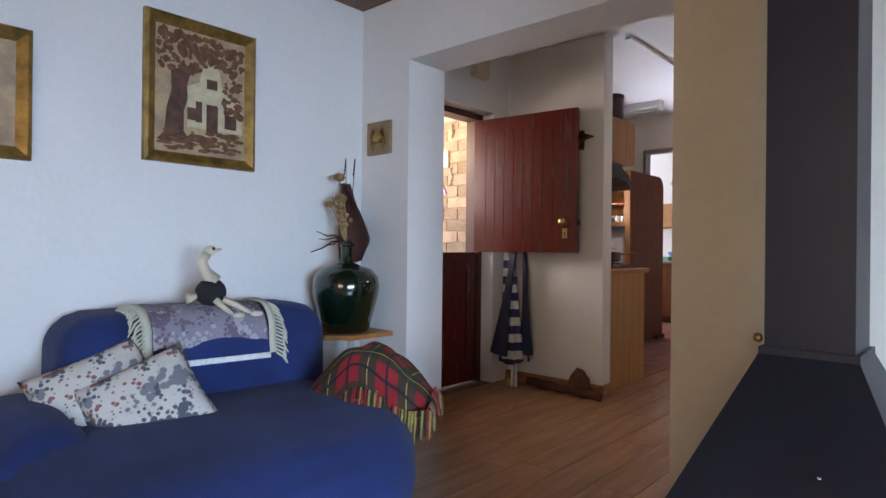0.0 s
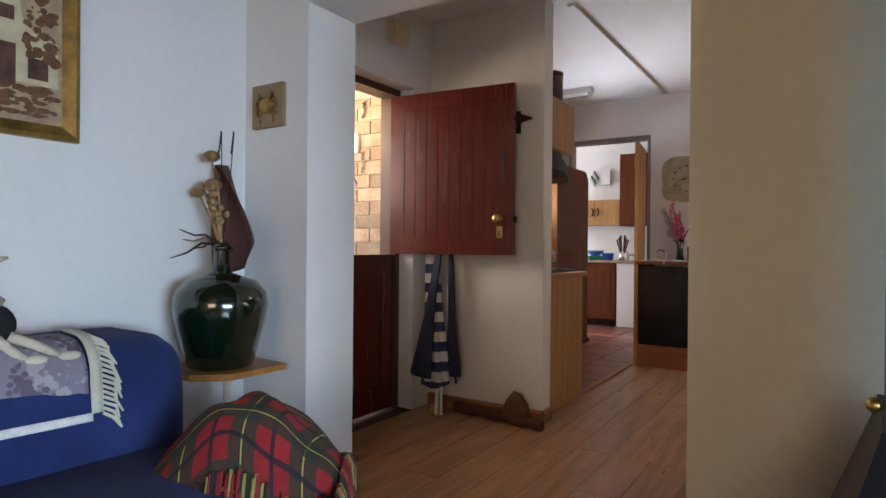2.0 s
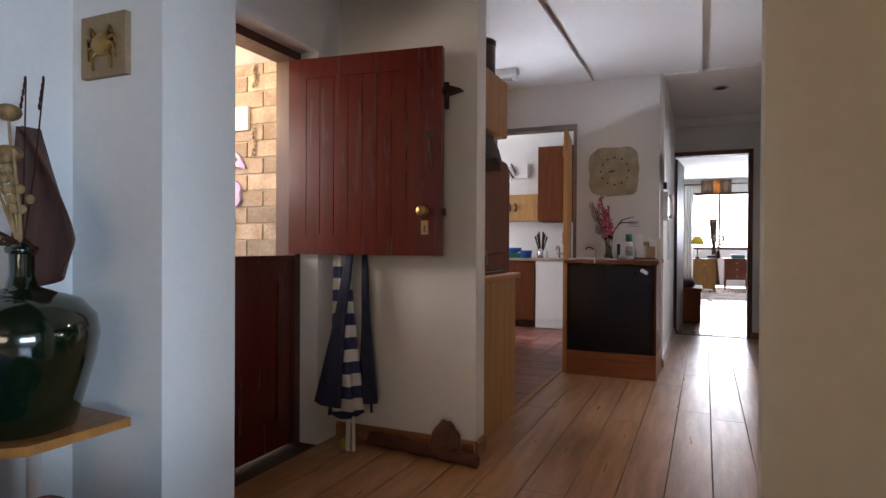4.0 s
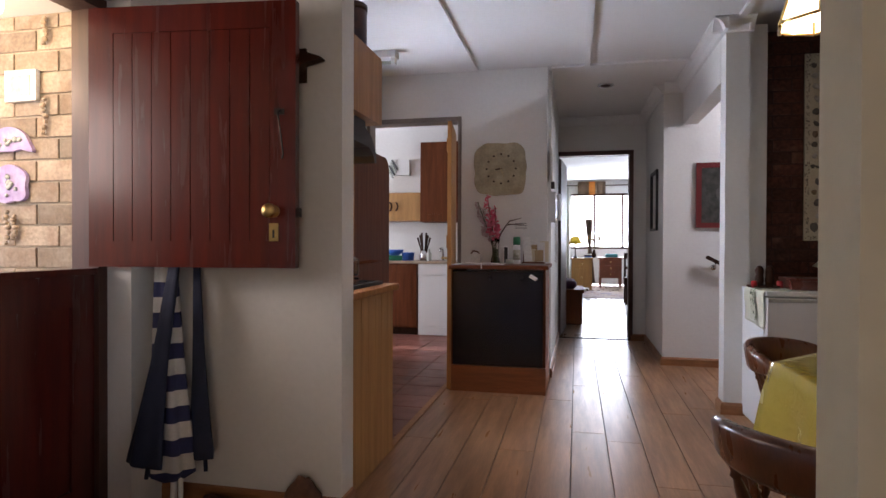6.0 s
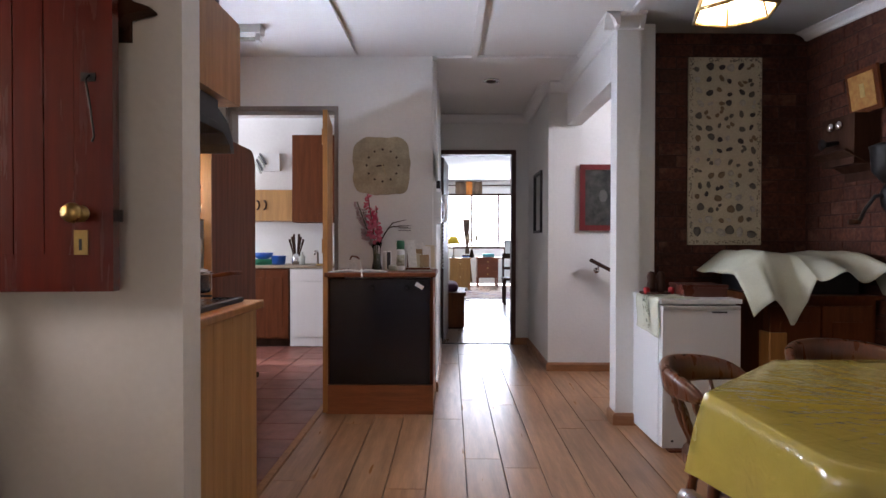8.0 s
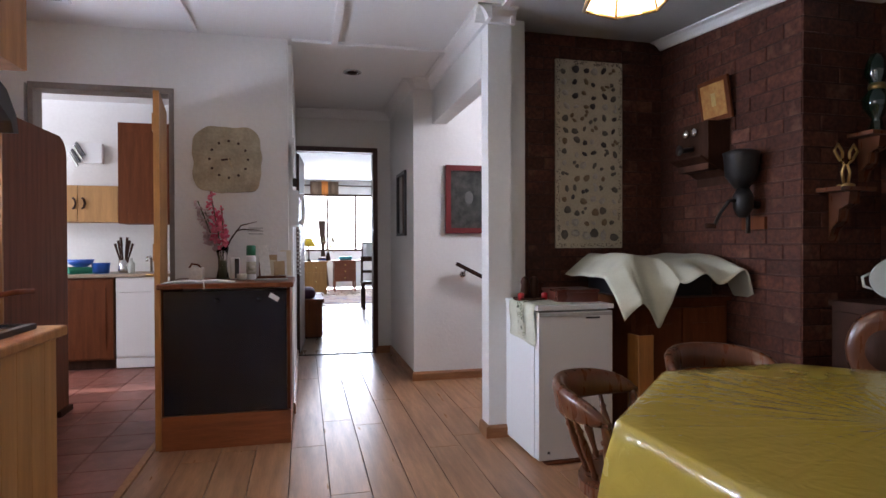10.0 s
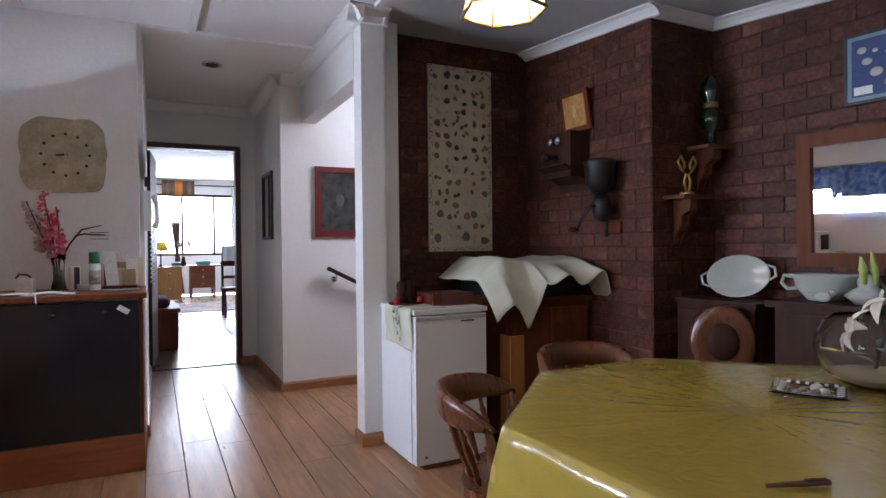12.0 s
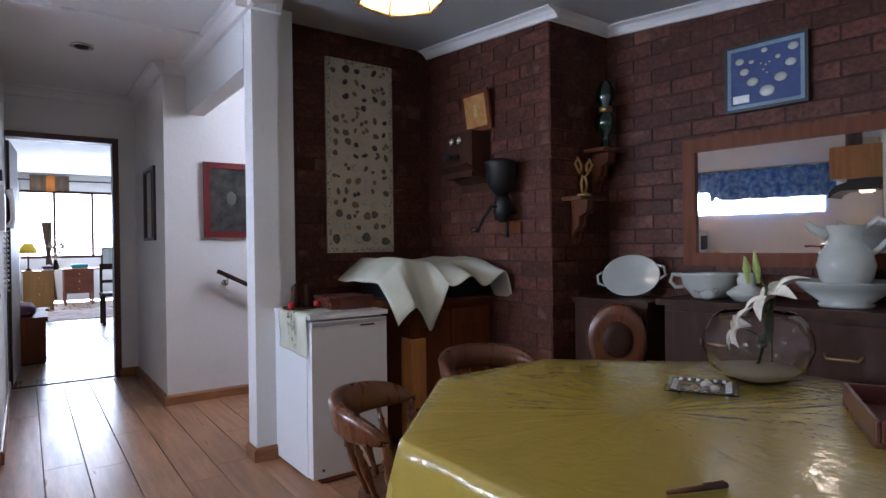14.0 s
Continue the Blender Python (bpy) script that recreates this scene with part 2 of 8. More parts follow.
def tube(points, radius, steps=8, bm=None, taper=None):
    """A round bar along a line of points; radius may be one number or one for each point."""
    bm = bm or bmesh.new()
    pts = [Vector(p) for p in points]
    radii = radius if isinstance(radius, (list, tuple)) else [radius] * len(pts)
    rings, side = [], None
    for i, p in enumerate(pts):
        way = (pts[min(i + 1, len(pts) - 1)] - pts[max(i - 1, 0)]).normalized()
        if side is None:
            side = way.orthogonal().normalized()
        side = (side - way * side.dot(way)).normalized()
        up = way.cross(side)
        rings.append([bm.verts.new(p + radii[i] * (math.cos(2 * math.pi * k / steps) * side + math.sin(2 * math.pi * k / steps) * up)) for k in range(steps)])
    for a, b in zip(rings, rings[1:]):
        for k in range(steps):
            j = (k + 1) % steps
            bm.faces.new((a[k], a[j], b[j], b[k]))
    bm.faces.new(rings[0][::-1])
    bm.faces.new(rings[-1])
    return bm


def sweep(profile, start, end, out, bm=None):
    """A moulding: a profile of (out from the wall, up) drawn from start to end."""
    bm = bm or bmesh.new()
    a, b, o = Vector(start), Vector(end), Vector(out)
    ends = [[bm.verts.new(p + o * u + Vector((0, 0, w))) for u, w in profile] for p in (a, b)]
    n = len(profile)
    for i in range(n):
        j = (i + 1) % n
        bm.faces.new((ends[0][i], ends[0][j], ends[1][j], ends[1][i]))
    bm.faces.new(ends[0][::-1])
    bm.faces.new(ends[1])
    return bm


def sheet(nx, ny, place, thick=0.0, bm=None):
    """A cloth or slab: place(u, v) gives a point for u and v from 0 to 1; thick is given downward along the normal."""
    bm = bm or bmesh.new()
    grid = [[bm.verts.new(place(i / nx, j / ny)) for j in range(ny + 1)] for i in range(nx + 1)]
    for i in range(nx):
        for j in range(ny):
            bm.faces.new((grid[i][j], grid[i + 1][j], grid[i + 1][j + 1], grid[i][j + 1]))
    if thick:
        bmesh.ops.recalc_face_normals(bm, faces=bm.faces)
        bmesh.ops.solidify(bm, geom=list(bm.faces), thickness=thick)
    return bm


def prism(outline, z0, z1, bm=None):
    """An upright body over an outline of (x, y)."""
    bm = bm or bmesh.new()
    low, high = [bm.verts.new((x, y, z0)) for x, y in outline], [bm.verts.new((x, y, z1)) for x, y in outline]
    n = len(outline)
    for i in range(n):
        j = (i + 1) % n
        bm.faces.new((low[i], low[j], high[j], high[i]))
    bm.faces.new(low[::-1])
    bm.faces.new(high)
    return bm


def ball(at, r, bm=None, squash=(1, 1, 1), steps=12):
    bm = bm or bmesh.new()
    made = bmesh.ops.create_uvsphere(bm, u_segments=steps, v_segments=max(6, steps * 2 // 3), radius=r)
    bmesh.ops.scale(bm, verts=made["verts"], vec=squash)
    bmesh.ops.translate(bm, verts=made["verts"], vec=at)
    return bm


def turned(bm, m):
    bmesh.ops.transform(bm, verts=bm.verts, matrix=m)
    return bm


# ---------------------------------------------------------------- the building
XW, YF, YB = -2.87, 2.46, 2.765          # sofa wall; front and back of the wall with the wide opening
JAMB_L, JAMB_R, HEAD = -2.46, -0.866, 2.14
XE, YT, YC = -3.40, 4.02, 6.82          # kitchen outer wall, wall with the towels, wall with the clock
XH, YD, YS = -0.295, 9.00, 7.605        # corridor's right wall, end door wall, stair wall
YSH, XB1, YB2, XB2 = 5.79, 0.985, 4.73, 1.44   # brick walls
CEIL, LOUNGE_CEIL = 2.63, 2.52
# the brick corner, the fridge, the table and the study are each set out on a plan of their own and then placed in the house
FAR = pose(0.300, -0.352, -0.224, 0, 0, 1.286) @ Matrix.Scale(1.15, 4)
COLD = pose(0.128, -0.049, -0.078, 0, 0, 0.741) @ Matrix.Scale(1.05, 4)
MEAL = pose(0.077, 0.089, 0, 0, 0, 1.613) @ Matrix.Scale(0.974, 4)
STUDY = pose(0.090, 0.032, 0, 0, 0, 0.477) @ Matrix.Scale(1.043, 4)
LOUNGE = pose(-0.051, -0.107, 0, 0, 0, -1.63)
COOK = pose(0.010, -0.012, 0) @ Matrix.Scale(1.013, 4)
FAR_FLOOR, FAR_CEIL, COLD_FLOOR = 0.195, (CEIL + 0.224) / 1.15, 0.0745


def settle(m, *names):
    """Places the top-level things of these names by the plan m."""
    for ob in bpy.data.objects:
        if ob.parent is None and ob.name.split(".")[0] in names:
            ob.matrix_basis = m @ ob.matrix_basis


def structure(name, bm, material, label, **kw):
    return tagged(part(name, bm, material, None, "", **kw), label, kind="structure")


floor = structure("floor", box((-5.6, 3.3, -3.2, 18.6, -0.16, -0.012)), GROOVE, "dark underlay between the floor boards")
wall_west = structure("wall_west", box((XW - 0.25, XW, -3.0, 2.90, 0, 2.75), (XW - 0.25, XW, 2.90, 3.82, 2.13, 2.75), (XW - 0.25, XW, 3.82, 4.20, 0, 2.75)), PLASTER, "white plastered wall behind the sofa with the stable door's opening")
wall_opening = structure("wall_opening", box((XW, JAMB_L, YF, YB, 0, 2.75), (JAMB_L, -0.70, YF, YB, HEAD, 2.75), (-0.70, 3.3, 2.345, 2.60, 0, 2.75)), PLASTER, "white plastered wall with a wide opening to the entrance", bevel=0.02)
# the pier's cream holds the warm light that falls on its front
pier = structure("wall_pier", box((JAMB_R, -0.30, 2.258, 2.342, 0, 2.7)), CREAM, "rounded plastered pier beside the fireplace, warm light put into its cream", bevel=0.03, smooth=False)
wall_dining_south = structure("wall_dining_south", box((-0.36, 3.3, 2.60, 2.72, 0, 2.75)), PLASTER, "plain white wall closing the dining room")
wall_towels = structure("wall_towels", box((-3.6, -2.03, YT, YT + 0.13, 0, 2.7)), PLASTER, "white plastered wall between entrance and kitchen", bevel=0.025)
wall_kitchen = structure("wall_kitchen", box((XE - 0.22, XE, 4.15, 6.87, 0, 1.38), (XE - 0.22, XE, 4.15, 4.85, 1.38, 2.75), (XE - 0.22, XE, 6.72, 6.87, 1.38, 2.75), (XE - 0.22, XE, 4.85, 6.72, 1.92, 2.75)), PLASTER, "white kitchen wall with a wide low window")
wall_clock = structure("wall_clock", box((-5.4, -2.93, YC, YC + 0.12, 0, 2.75), (-2.93, -2.07, YC, YC + 0.12, 2.235, 2.75), (-2.07, -1.30, YC, YC + 0.12, 0, 2.75)), PLASTER, "white plastered wall with clock and scullery doorway")
wall_corridor_left = structure("wall_corridor_left", box((-1.42, -1.302, YC + 0.12, YD, 0, 2.75)), PLASTER, "white corridor wall")
wall_corridor_right = structure("wall_corridor_right", box((XH, 1.7, YS, YS + 0.13, 0, 2.75), (XH, XH + 0.12, YS + 0.13, YD, 0, 2.75)), PLASTER, "white wall at the stair and along the corridor", bevel=0.012)
wall_end = structure("wall_end", box((-1.42, -1.325, YD, 9.43, 0, 2.75), (-0.46, 3.3, YD, YD + 0.12, 0, 2.75), (-1.325, -0.46, YD, YD + 0.12, 2.22, 2.75)), PLASTER, "white wall with the study door at the corridor's end")
wall_stub = structure("wall_stub", box((-0.122, 0.026, 6.0, 6.14, 0, CEIL), (0.004, 0.17, 6.14, 6.45, 0, CEIL)), PLASTER, "white plastered end of the brick wall", bevel=0.012)
beam = structure("beam", box((-0.125, 0.0, 6.14, YS, 2.245, CEIL)), PLASTER, "white plastered beam over the stair opening")
wall_stair_end = structure("wall_stair_end", box((1.62, 1.74, 6.4, YS, 0, 2.75)), PLASTER, "plain white wall closing the stair")
wall_scullery = structure("wall_scullery", box((-5.4, -1.42, 9.31, 9.43, 0, 2.75), (-5.5, -5.38, 6.8, 9.4, 0, 2.75)), PLASTER, "white scullery walls")
wall_lounge_far = structure("wall_lounge_far", box((3.15, 3.35, -3.0, -1.6, 0, 2.75), (3.15, 3.35, 0.85, 2.7, 0, 2.75), (3.15, 3.35, -1.6, 0.85, 0, 0.35), (3.15, 3.35, -1.6, 0.85, 1.95, 2.75)), PLASTER, "white lounge wall with a large window")
wall_lounge_back = structure("wall_lounge_back", box((-3.2, -0.4, -3.1, -2.95, 0, 2.75), (1.6, 3.3, -3.1, -2.95, 0, 2.75), (-0.4, 1.6, -3.1, -2.95, 0, 0.8), (-0.4, 1.6, -3.1, -2.95, 2.1, 2.75)), PLASTER, "white lounge wall with an added back window")
wall_dining_east = structure("wall_dining_east", box((3.18, 3.3, 2.6, 9.0, 0, 2.75)), PLASTER, "plain outer wall")
wall_study = structure("wall_study", box((-3.3, -3.18, 9.06, 18.35, 0, 2.9), (1.35, 1.47, 8.78, 18.35, 0, 2.9), (-3.3, -1.25, 18.2, 18.35, 0, 2.9), (0.95, 1.47, 18.2, 18.35, 0, 2.9), (-1.25, 0.95, 18.2, 18.35, 0, 0.95), (-1.25, 0.95, 18.2, 18.35, 2.45, 2.9)), PLASTER, "white study walls round a large window")
ceiling = structure("ceiling", box((-5.6, 3.3, 2.70, 9.12, CEIL, CEIL + 0.12)), CEILING, "white painted board ceiling")
ceiling_study = structure("ceiling_study", box((-3.3, 1.5, 8.71, 18.4, 2.80, 2.92)), CEILING, "white study ceiling")


def ceiling_boards():
    bm = bmesh.new()
    y = -3.0
    while y < YF:
        box((-3.0, 3.2, y, min(y + 0.108, YF), LOUNGE_CEIL, LOUNGE_CEIL + 0.02), bm=bm)
        y += 0.11
    box((-3.0, 3.2, -3.05, YF + 0.02, LOUNGE_CEIL + 0.02, LOUNGE_CEIL + 0.10), bm=bm)
    structure("ceiling_lounge", bm, CEDAR, "dark stained tongue-and-groove board ceiling of the lounge")


ceiling_boards()

def dining_ceiling():
    """An added ceiling sheet, lowered towards the mirror wall to absorb lens distortion."""
    fall = lambda x, y: 0.07 * max(0, 6.33 - y) * min(1, max(0, (x - 0.10) / 1.1))
    bm = sheet(24, 24, lambda u, v: (0.09 + 2.9 * u, 2.72 + 3.68 * v, CEIL - 0.001 - fall(0.09 + 2.9 * u, 2.72 + 3.68 * v)))
    bmesh.ops.solidify(bm, geom=list(bm.faces), thickness=-0.004)
    structure("ceiling_dining", bm, CEILING, "white dining room ceiling sheet, lowered to absorb lens distortion", smooth=True)
    return fall


sag = dining_ceiling()
CORNICE = [(0, 0), (0.085, 0), (0.085, -0.012), (0.06, -0.02), (0.035, -0.05), (0.02, -0.085), (0, -0.09)]
LOW_CORNICE = [(0, 0.03), (0.085, 0.03), (0.085, -0.010), (0.055, -0.018), (0.030, -0.036), (0.018, -0.054), (0, -0.056)]
for a, b, o in (((-0.125, 5.915, CEIL), (-0.125, YS, CEIL), (-1, 0, 0)),
                ((-0.21, 6.0, CEIL), (0.046, 6.0, CEIL), (0, -1, 0)),
                ((0.012, 5.96, CEIL), (0.012, 6.14, CEIL), (0.4, 0, 0)),
                ((XH, YS, CEIL), (-0.125, YS, CEIL), (0, -1, 0)),
                ((XH, YS, CEIL), (XH, YD, CEIL), (-1, 0, 0)),
                ((-1.302, YD, CEIL), (XH, YD, CEIL), (0, -1, 0))):
    structure("trim_cornice", sweep(CORNICE, a, b, o), CEILING, "white coved plaster cornice")
turn = radians(4.6)
for a, b, o in (((XB1, YSH), (XB1, YB2 - 0.07), (-1, 0, 0)), ((XB1, YB2), (XB2, YB2), (0, -1, 0)),
                ((XB2, YB2), (XB2 + math.sin(turn) * 2.4, YB2 - math.cos(turn) * 2.4), (-0.997, -0.078, 0))):
    p, q = FAR @ Vector((*a, 0)), FAR @ Vector((*b, 0))
    p.z, q.z = CEIL - sag(p.x, p.y), CEIL - sag(q.x, q.y)
    structure("trim_cornice", sweep(LOW_CORNICE, p, q, FAR.to_3x3().normalized() @ Vector(o)), CEILING, "white coved plaster cornice over the brick wall")
for x, y0, y1 in ((-1.935, 4.2, 6.74), (-1.005, 2.9, 6.80), (-0.045, 2.9, 5.90)):
    structure("trim_batten", box((x - 0.022, x + 0.022, y0, y1, CEIL - 0.022, CEIL - 0.0005)), CEILING, "white cover strip on the ceiling joint", bevel=0.004)
structure("trim_batten", box((-1.30, -0.105, 6.80, 6.85, CEIL - 0.02, CEIL - 0.0005)), CEILING, "white cover strip across the ceiling", bevel=0.006)

SKIRTING = [(0, 0), (0.018, 0), (0.018, 0.06), (0.010, 0.075), (0, 0.078)]
for a, b, o in (((XW, 4.02, 0), (-2.03, 4.02, 0), (0, -1, 0)), ((-2.03, 4.02, 0), (-2.03, 4.14, 0), (1, 0, 0)),
                ((JAMB_L, YF, 0), (JAMB_L, YB, 0), (1, 0, 0)), ((XW, YF, 0), (JAMB_L + 0.018, YF, 0), (0, -1, 0)),
                ((XH, YS, 0), (1.62, YS, 0), (0, -1, 0)), ((XH, YS - 0.018, 0), (XH, YD, 0), (-1, 0, 0)),
                ((-0.125, 5.982, 0), (-0.125, 6.14, 0), (-1, 0, 0)), ((-0.125, 6.0, 0), (0.012, 6.0, 0), (0, -1, 0)), ((-0.46, YD, 0), (XH, YD, 0), (0, -1, 0)),
                ((XW, -2.9, 0), (XW, YF, 0), (1, 0, 0)), ((-1.302, YC, 0), (-1.302, YD, 0), (1, 0, 0))):
    structure("baseboard", sweep(SKIRTING, a, b, o), SKIRT, "stained pine skirting board")



# ---------------------------------------------------------------- entrance
def stable_door():
    jamb = structure("door_1_frame", box((-3.115, -2.985, 2.895, 2.945, 0, 2.085), (-3.115, -2.985, 3.775, 3.825, 0, 2.085), (-3.115, -2.985, 2.895, 3.825, 2.085, 2.135)), DARKWOOD, "dark stained door frame of the stable door", bevel=0.004)
    low = tagged(new("door_1"), "dark mahogany lower leaf of a stable door, shut", "door", kind="structure")
    low.location = (-3.03, 3.36, 0)
    part("door_panel", box((-3.045, -3.015, 2.95, 3.77, 0.012, 1.01)), MAHOGANY, low)
    part("door_ledge", box((-3.06, -2.99, 2.95, 3.77, 1.005, 1.028)), MAHOGANY, low, bevel=0.004)
    for y0, y1, z0, z1 in ((2.95, 3.06, 0.012, 1.0), (3.66, 3.77, 0.012, 1.0), (3.06, 3.66, 0.012, 0.16), (3.06, 3.66, 0.88, 1.0)):
        part("door_rail", box((-3.014, -3.004, y0, y1, z0, z1)), MAHOGANY, low, bevel=0.003)

    # the open upper leaf, built in its own plane: u along the leaf from the hinge, then swung
    leaf = tagged(new("door_2"), "varnished mahogany upper leaf of a stable door, standing open", "door", kind="structure")
    w, z0, z1 = 0.866, 1.035, 2.078
    part("door_panel", box((0.10, w - 0.10, -0.012, 0.012, z0 + 0.08, z1 - 0.08)), MAHOGANY, leaf)
    part("stile", box((0, 0.105, -0.02, 0.02, z0, z1)), MAHOGANY, leaf, bevel=0.003)
    part("stile", box((w - 0.105, w, -0.02, 0.02, z0, z1)), MAHOGANY, leaf, bevel=0.003)
    part("rail", box((0.105, w - 0.105, -0.02, 0.02, z0, z0 + 0.105)), MAHOGANY, leaf, bevel=0.003)
    part("rail", box((0.105, w - 0.105, -0.02, 0.02, z1 - 0.105, z1)), MAHOGANY, leaf, bevel=0.003)
    n = 8
    step = (w - 0.21) / n
    for i in range(n):
        part("board", box((0.105 + i * step + 0.0015, 0.105 + (i + 1) * step - 0.0015, -0.018, -0.0125, z0 + 0.106, z1 - 0.106)), MAHOGANY, leaf, bevel=0.0022)
    plate = part("lock_plate", box((w - 0.105, w - 0.068, -0.024, -0.0205, z0 + 0.105, z0 + 0.175)), BRASS, leaf, "worn brass lock plate", bevel=0.002)
    part("keyhole", box((w - 0.091, w - 0.083, -0.0255, -0.0245, z0 + 0.118, z0 + 0.15)), BLACKPLASTIC, plate)
    knob = part("knob", turned(lathe([(0.024, 0), (0.024, 0.006), (0.011, 0.010), (0.010, 0.028), (0.022, 0.036), (0.029, 0.050), (0.024, 0.064), (0.006, 0.070)]), pose(w - 0.087, -0.0205, z0 + 0.222, 90)), BRASS, leaf, "round brass door knob", smooth=True)
    part("latch_bolt", box((w, w + 0.014, -0.012, 0.012, z0 + 0.20, z0 + 0.235)), IRON, leaf)
    hk = part("cabin_hook", tube([(w - 0.062, -0.022, z0 + 0.615), (w - 0.066, -0.036, z0 + 0.60), (w - 0.055, -0.032, z0 + 0.52), (w - 0.046, -0.030, z0 + 0.44), (w - 0.050, -0.034, z0 + 0.425)], 0.0035, 6), IRON, leaf, "thin iron cabin hook", smooth=True)
    part("hook_plate", box((w - 0.085, w - 0.045, -0.023, -0.0205, z0 + 0.598, z0 + 0.622)), IRON, hk, bevel=0.002)
    leaf.matrix_world = pose(-3.016, 3.775, 0, 0, 0, math.degrees(math.atan2(0.096, 0.861)))


stable_door()

hook = thing("coat_hook", (-2.10, 4.018, 1.80), "dark carved wooden coat hook on the white wall", "hook")
horn = [(-2.235, 1.920), (-2.170, 1.912), (-2.100, 1.888), (-2.098, 1.880), (-2.140, 1.872), (-2.178, 1.862), (-2.198, 1.835), (-2.235, 1.828)]
bm = bmesh.new()
ha, hb = [[bm.verts.new((x, y, z)) for x, z in horn] for y in (3.955, 4.004)]
for i in range(len(horn)):
    j = (i + 1) % len(horn)
    bm.faces.new((ha[i], ha[j], hb[j], hb[i]))
bm.faces.new(ha)
bm.faces.new(hb[::-1])
part("horn", bm, OLDWOOD, hook, bevel=0.004)
part("back_plate", box((-2.245, -2.185, 4.004, 4.019, 1.80, 1.94)), OLDWOOD, hook, bevel=0.004)


def stripes(name, a, b, period, axis="Z"):
    m = surface(name, a, 0.8, vary=0.06, scale=12, grain=240, bump=0.25, fine=0.08)
    n, l = m.node_tree.nodes, m.node_tree.links
    b_node = n["Principled BSDF"]
    old = b_node.inputs["Base Color"].links[0].from_socket
    co = n.new("ShaderNodeTexCoord")
    sep = n.new("ShaderNodeSeparateXYZ")
    l.new(co.outputs["Object"], sep.inputs[0])
    fr = n.new("ShaderNodeMath")
    fr.operation = "PINGPONG"
    fr.inputs[1].default_value = period / 2
    l.new(sep.outputs[axis], fr.inputs[0])
    gt = n.new("ShaderNodeMath")
    gt.operation = "GREATER_THAN"
    gt.inputs[1].default_value = period / 4
    l.new(fr.outputs[0], gt.inputs[0])
    mix = n.new("ShaderNodeMix")
    mix.data_type = "RGBA"
    l.new(gt.outputs[0], mix.inputs[0])
    l.new(old, mix.inputs[6])
    mix.inputs[7].default_value = (*b, 1)
    l.new(mix.outputs[2], b_node.inputs["Base Color"])
    return m


STRIPED = stripes("blue_white_stripes", (0.62, 0.62, 0.60), (0.018, 0.024, 0.085), 0.125)
NAVY = surface("navy_canvas", (0.012, 0.020, 0.055), 0.75, vary=0.12, scale=9, grain=220, bump=0.3)
FILM = glassy("plastic_sleeve", (1, 1, 1), 0.12, 1.2)


def folded_canvas(profile, pleats, depth, lean, at, squash=(1, 1)):
    """Furled cloth round a pole: a turned body with pleats, leaning."""
    bm = bmesh.new()
    steps = 48
    rings = []
    for r, z in profile:
        ring = []
        for i in range(steps):
            a = 2 * math.pi * i / steps
            rr = r * (1 + depth * math.cos(pleats * a + 3 * z))
            ring.append(bm.verts.new((rr * math.cos(a) * squash[0], rr * math.sin(a) * squash[1], z)))
        rings.append(ring)
    for a, b in zip(rings, rings[1:]):
        for i in range(steps):
            j = (i + 1) % steps
            bm.faces.new((a[i], a[j], b[j], b[i]))
    bm.faces.new(rings[0][::-1])
    bm.faces.new(rings[-1])
    return turned(bm, pose(*at) @ pose(0, 0, 0, *lean))


umb = thing("beach_umbrella", (-2.57, 3.80, 0), "furled blue and white striped beach umbrella leaning on the wall", "umbrella")
part("canopy", folded_canvas([(0.03, 0.17), (0.075, 0.20), (0.070, 0.34), (0.060, 0.55), (0.048, 0.80), (0.036, 1.05), (0.026, 1.24), (0.012, 1.30)], 6, 0.20, (-8, -4, 20), (-2.66, 3.80, 0), (1.1, 0.8)), STRIPED, umb, smooth=True)
part("pole", turned(tube([(0, 0, 0.006), (0, 0, 0.2)], 0.013), pose(-2.66, 3.80, 0) @ pose(0, 0, 0, -8, -4, 0)), WHITE, umb, "white pole")
part("pole", turned(tube([(0.035, 0.0, 0.006), (0.03, 0, 0.2)], 0.010), pose(-2.66, 3.80, 0) @ pose(0, 0, 0, -8, -4, 0)), WHITE, umb, "white pole")
part("spike_cap", turned(lathe([(0.016, 0.0), (0.018, 0.02), (0.014, 0.05)]), pose(-2.69, 3.80, 0.012) @ pose(0, 0, 0, -8, -4, 0)), surface("lime_cap", (0.42, 0.45, 0.08), 0.5), umb, "yellow-green end cap", smooth=True)
for nm, x, lean, prof, sq in (("beach_chair_cover", -2.79, (-4, 7, 0), [(0.02, 0.245), (0.076, 0.25), (0.075, 0.27), (0.058, 0.45), (0.038, 0.7), (0.028, 0.95), (0.015, 1.24)], (1.0, 0.45)),
                              ("beach_chair_cover", -2.56, (-5, -5, 0), [(0.02, 0.245), (0.052, 0.25), (0.054, 0.29), (0.040, 0.5), (0.027, 0.75), (0.02, 0.95), (0.010, 1.20)], (1.0, 0.45))):
    yy = 3.74 if x < -2.7 else 3.85
    cov = thing(nm, (x, yy, 0), "folded navy canvas beach chair leaning on the white wall", "beach chair", "folded beach chairs")
    part("canvas", folded_canvas(prof, 4, 0.14, lean, (x, yy, 0), sq), NAVY, cov, smooth=True)
    part("frame_tube", turned(tube([(0.02, 0, 0.20), (0.01, 0, 0.7), (0, 0, 1.26)], 0.008), pose(x, yy, 0) @ pose(0, 0, 0, *lean)), NAVY, cov, smooth=True)

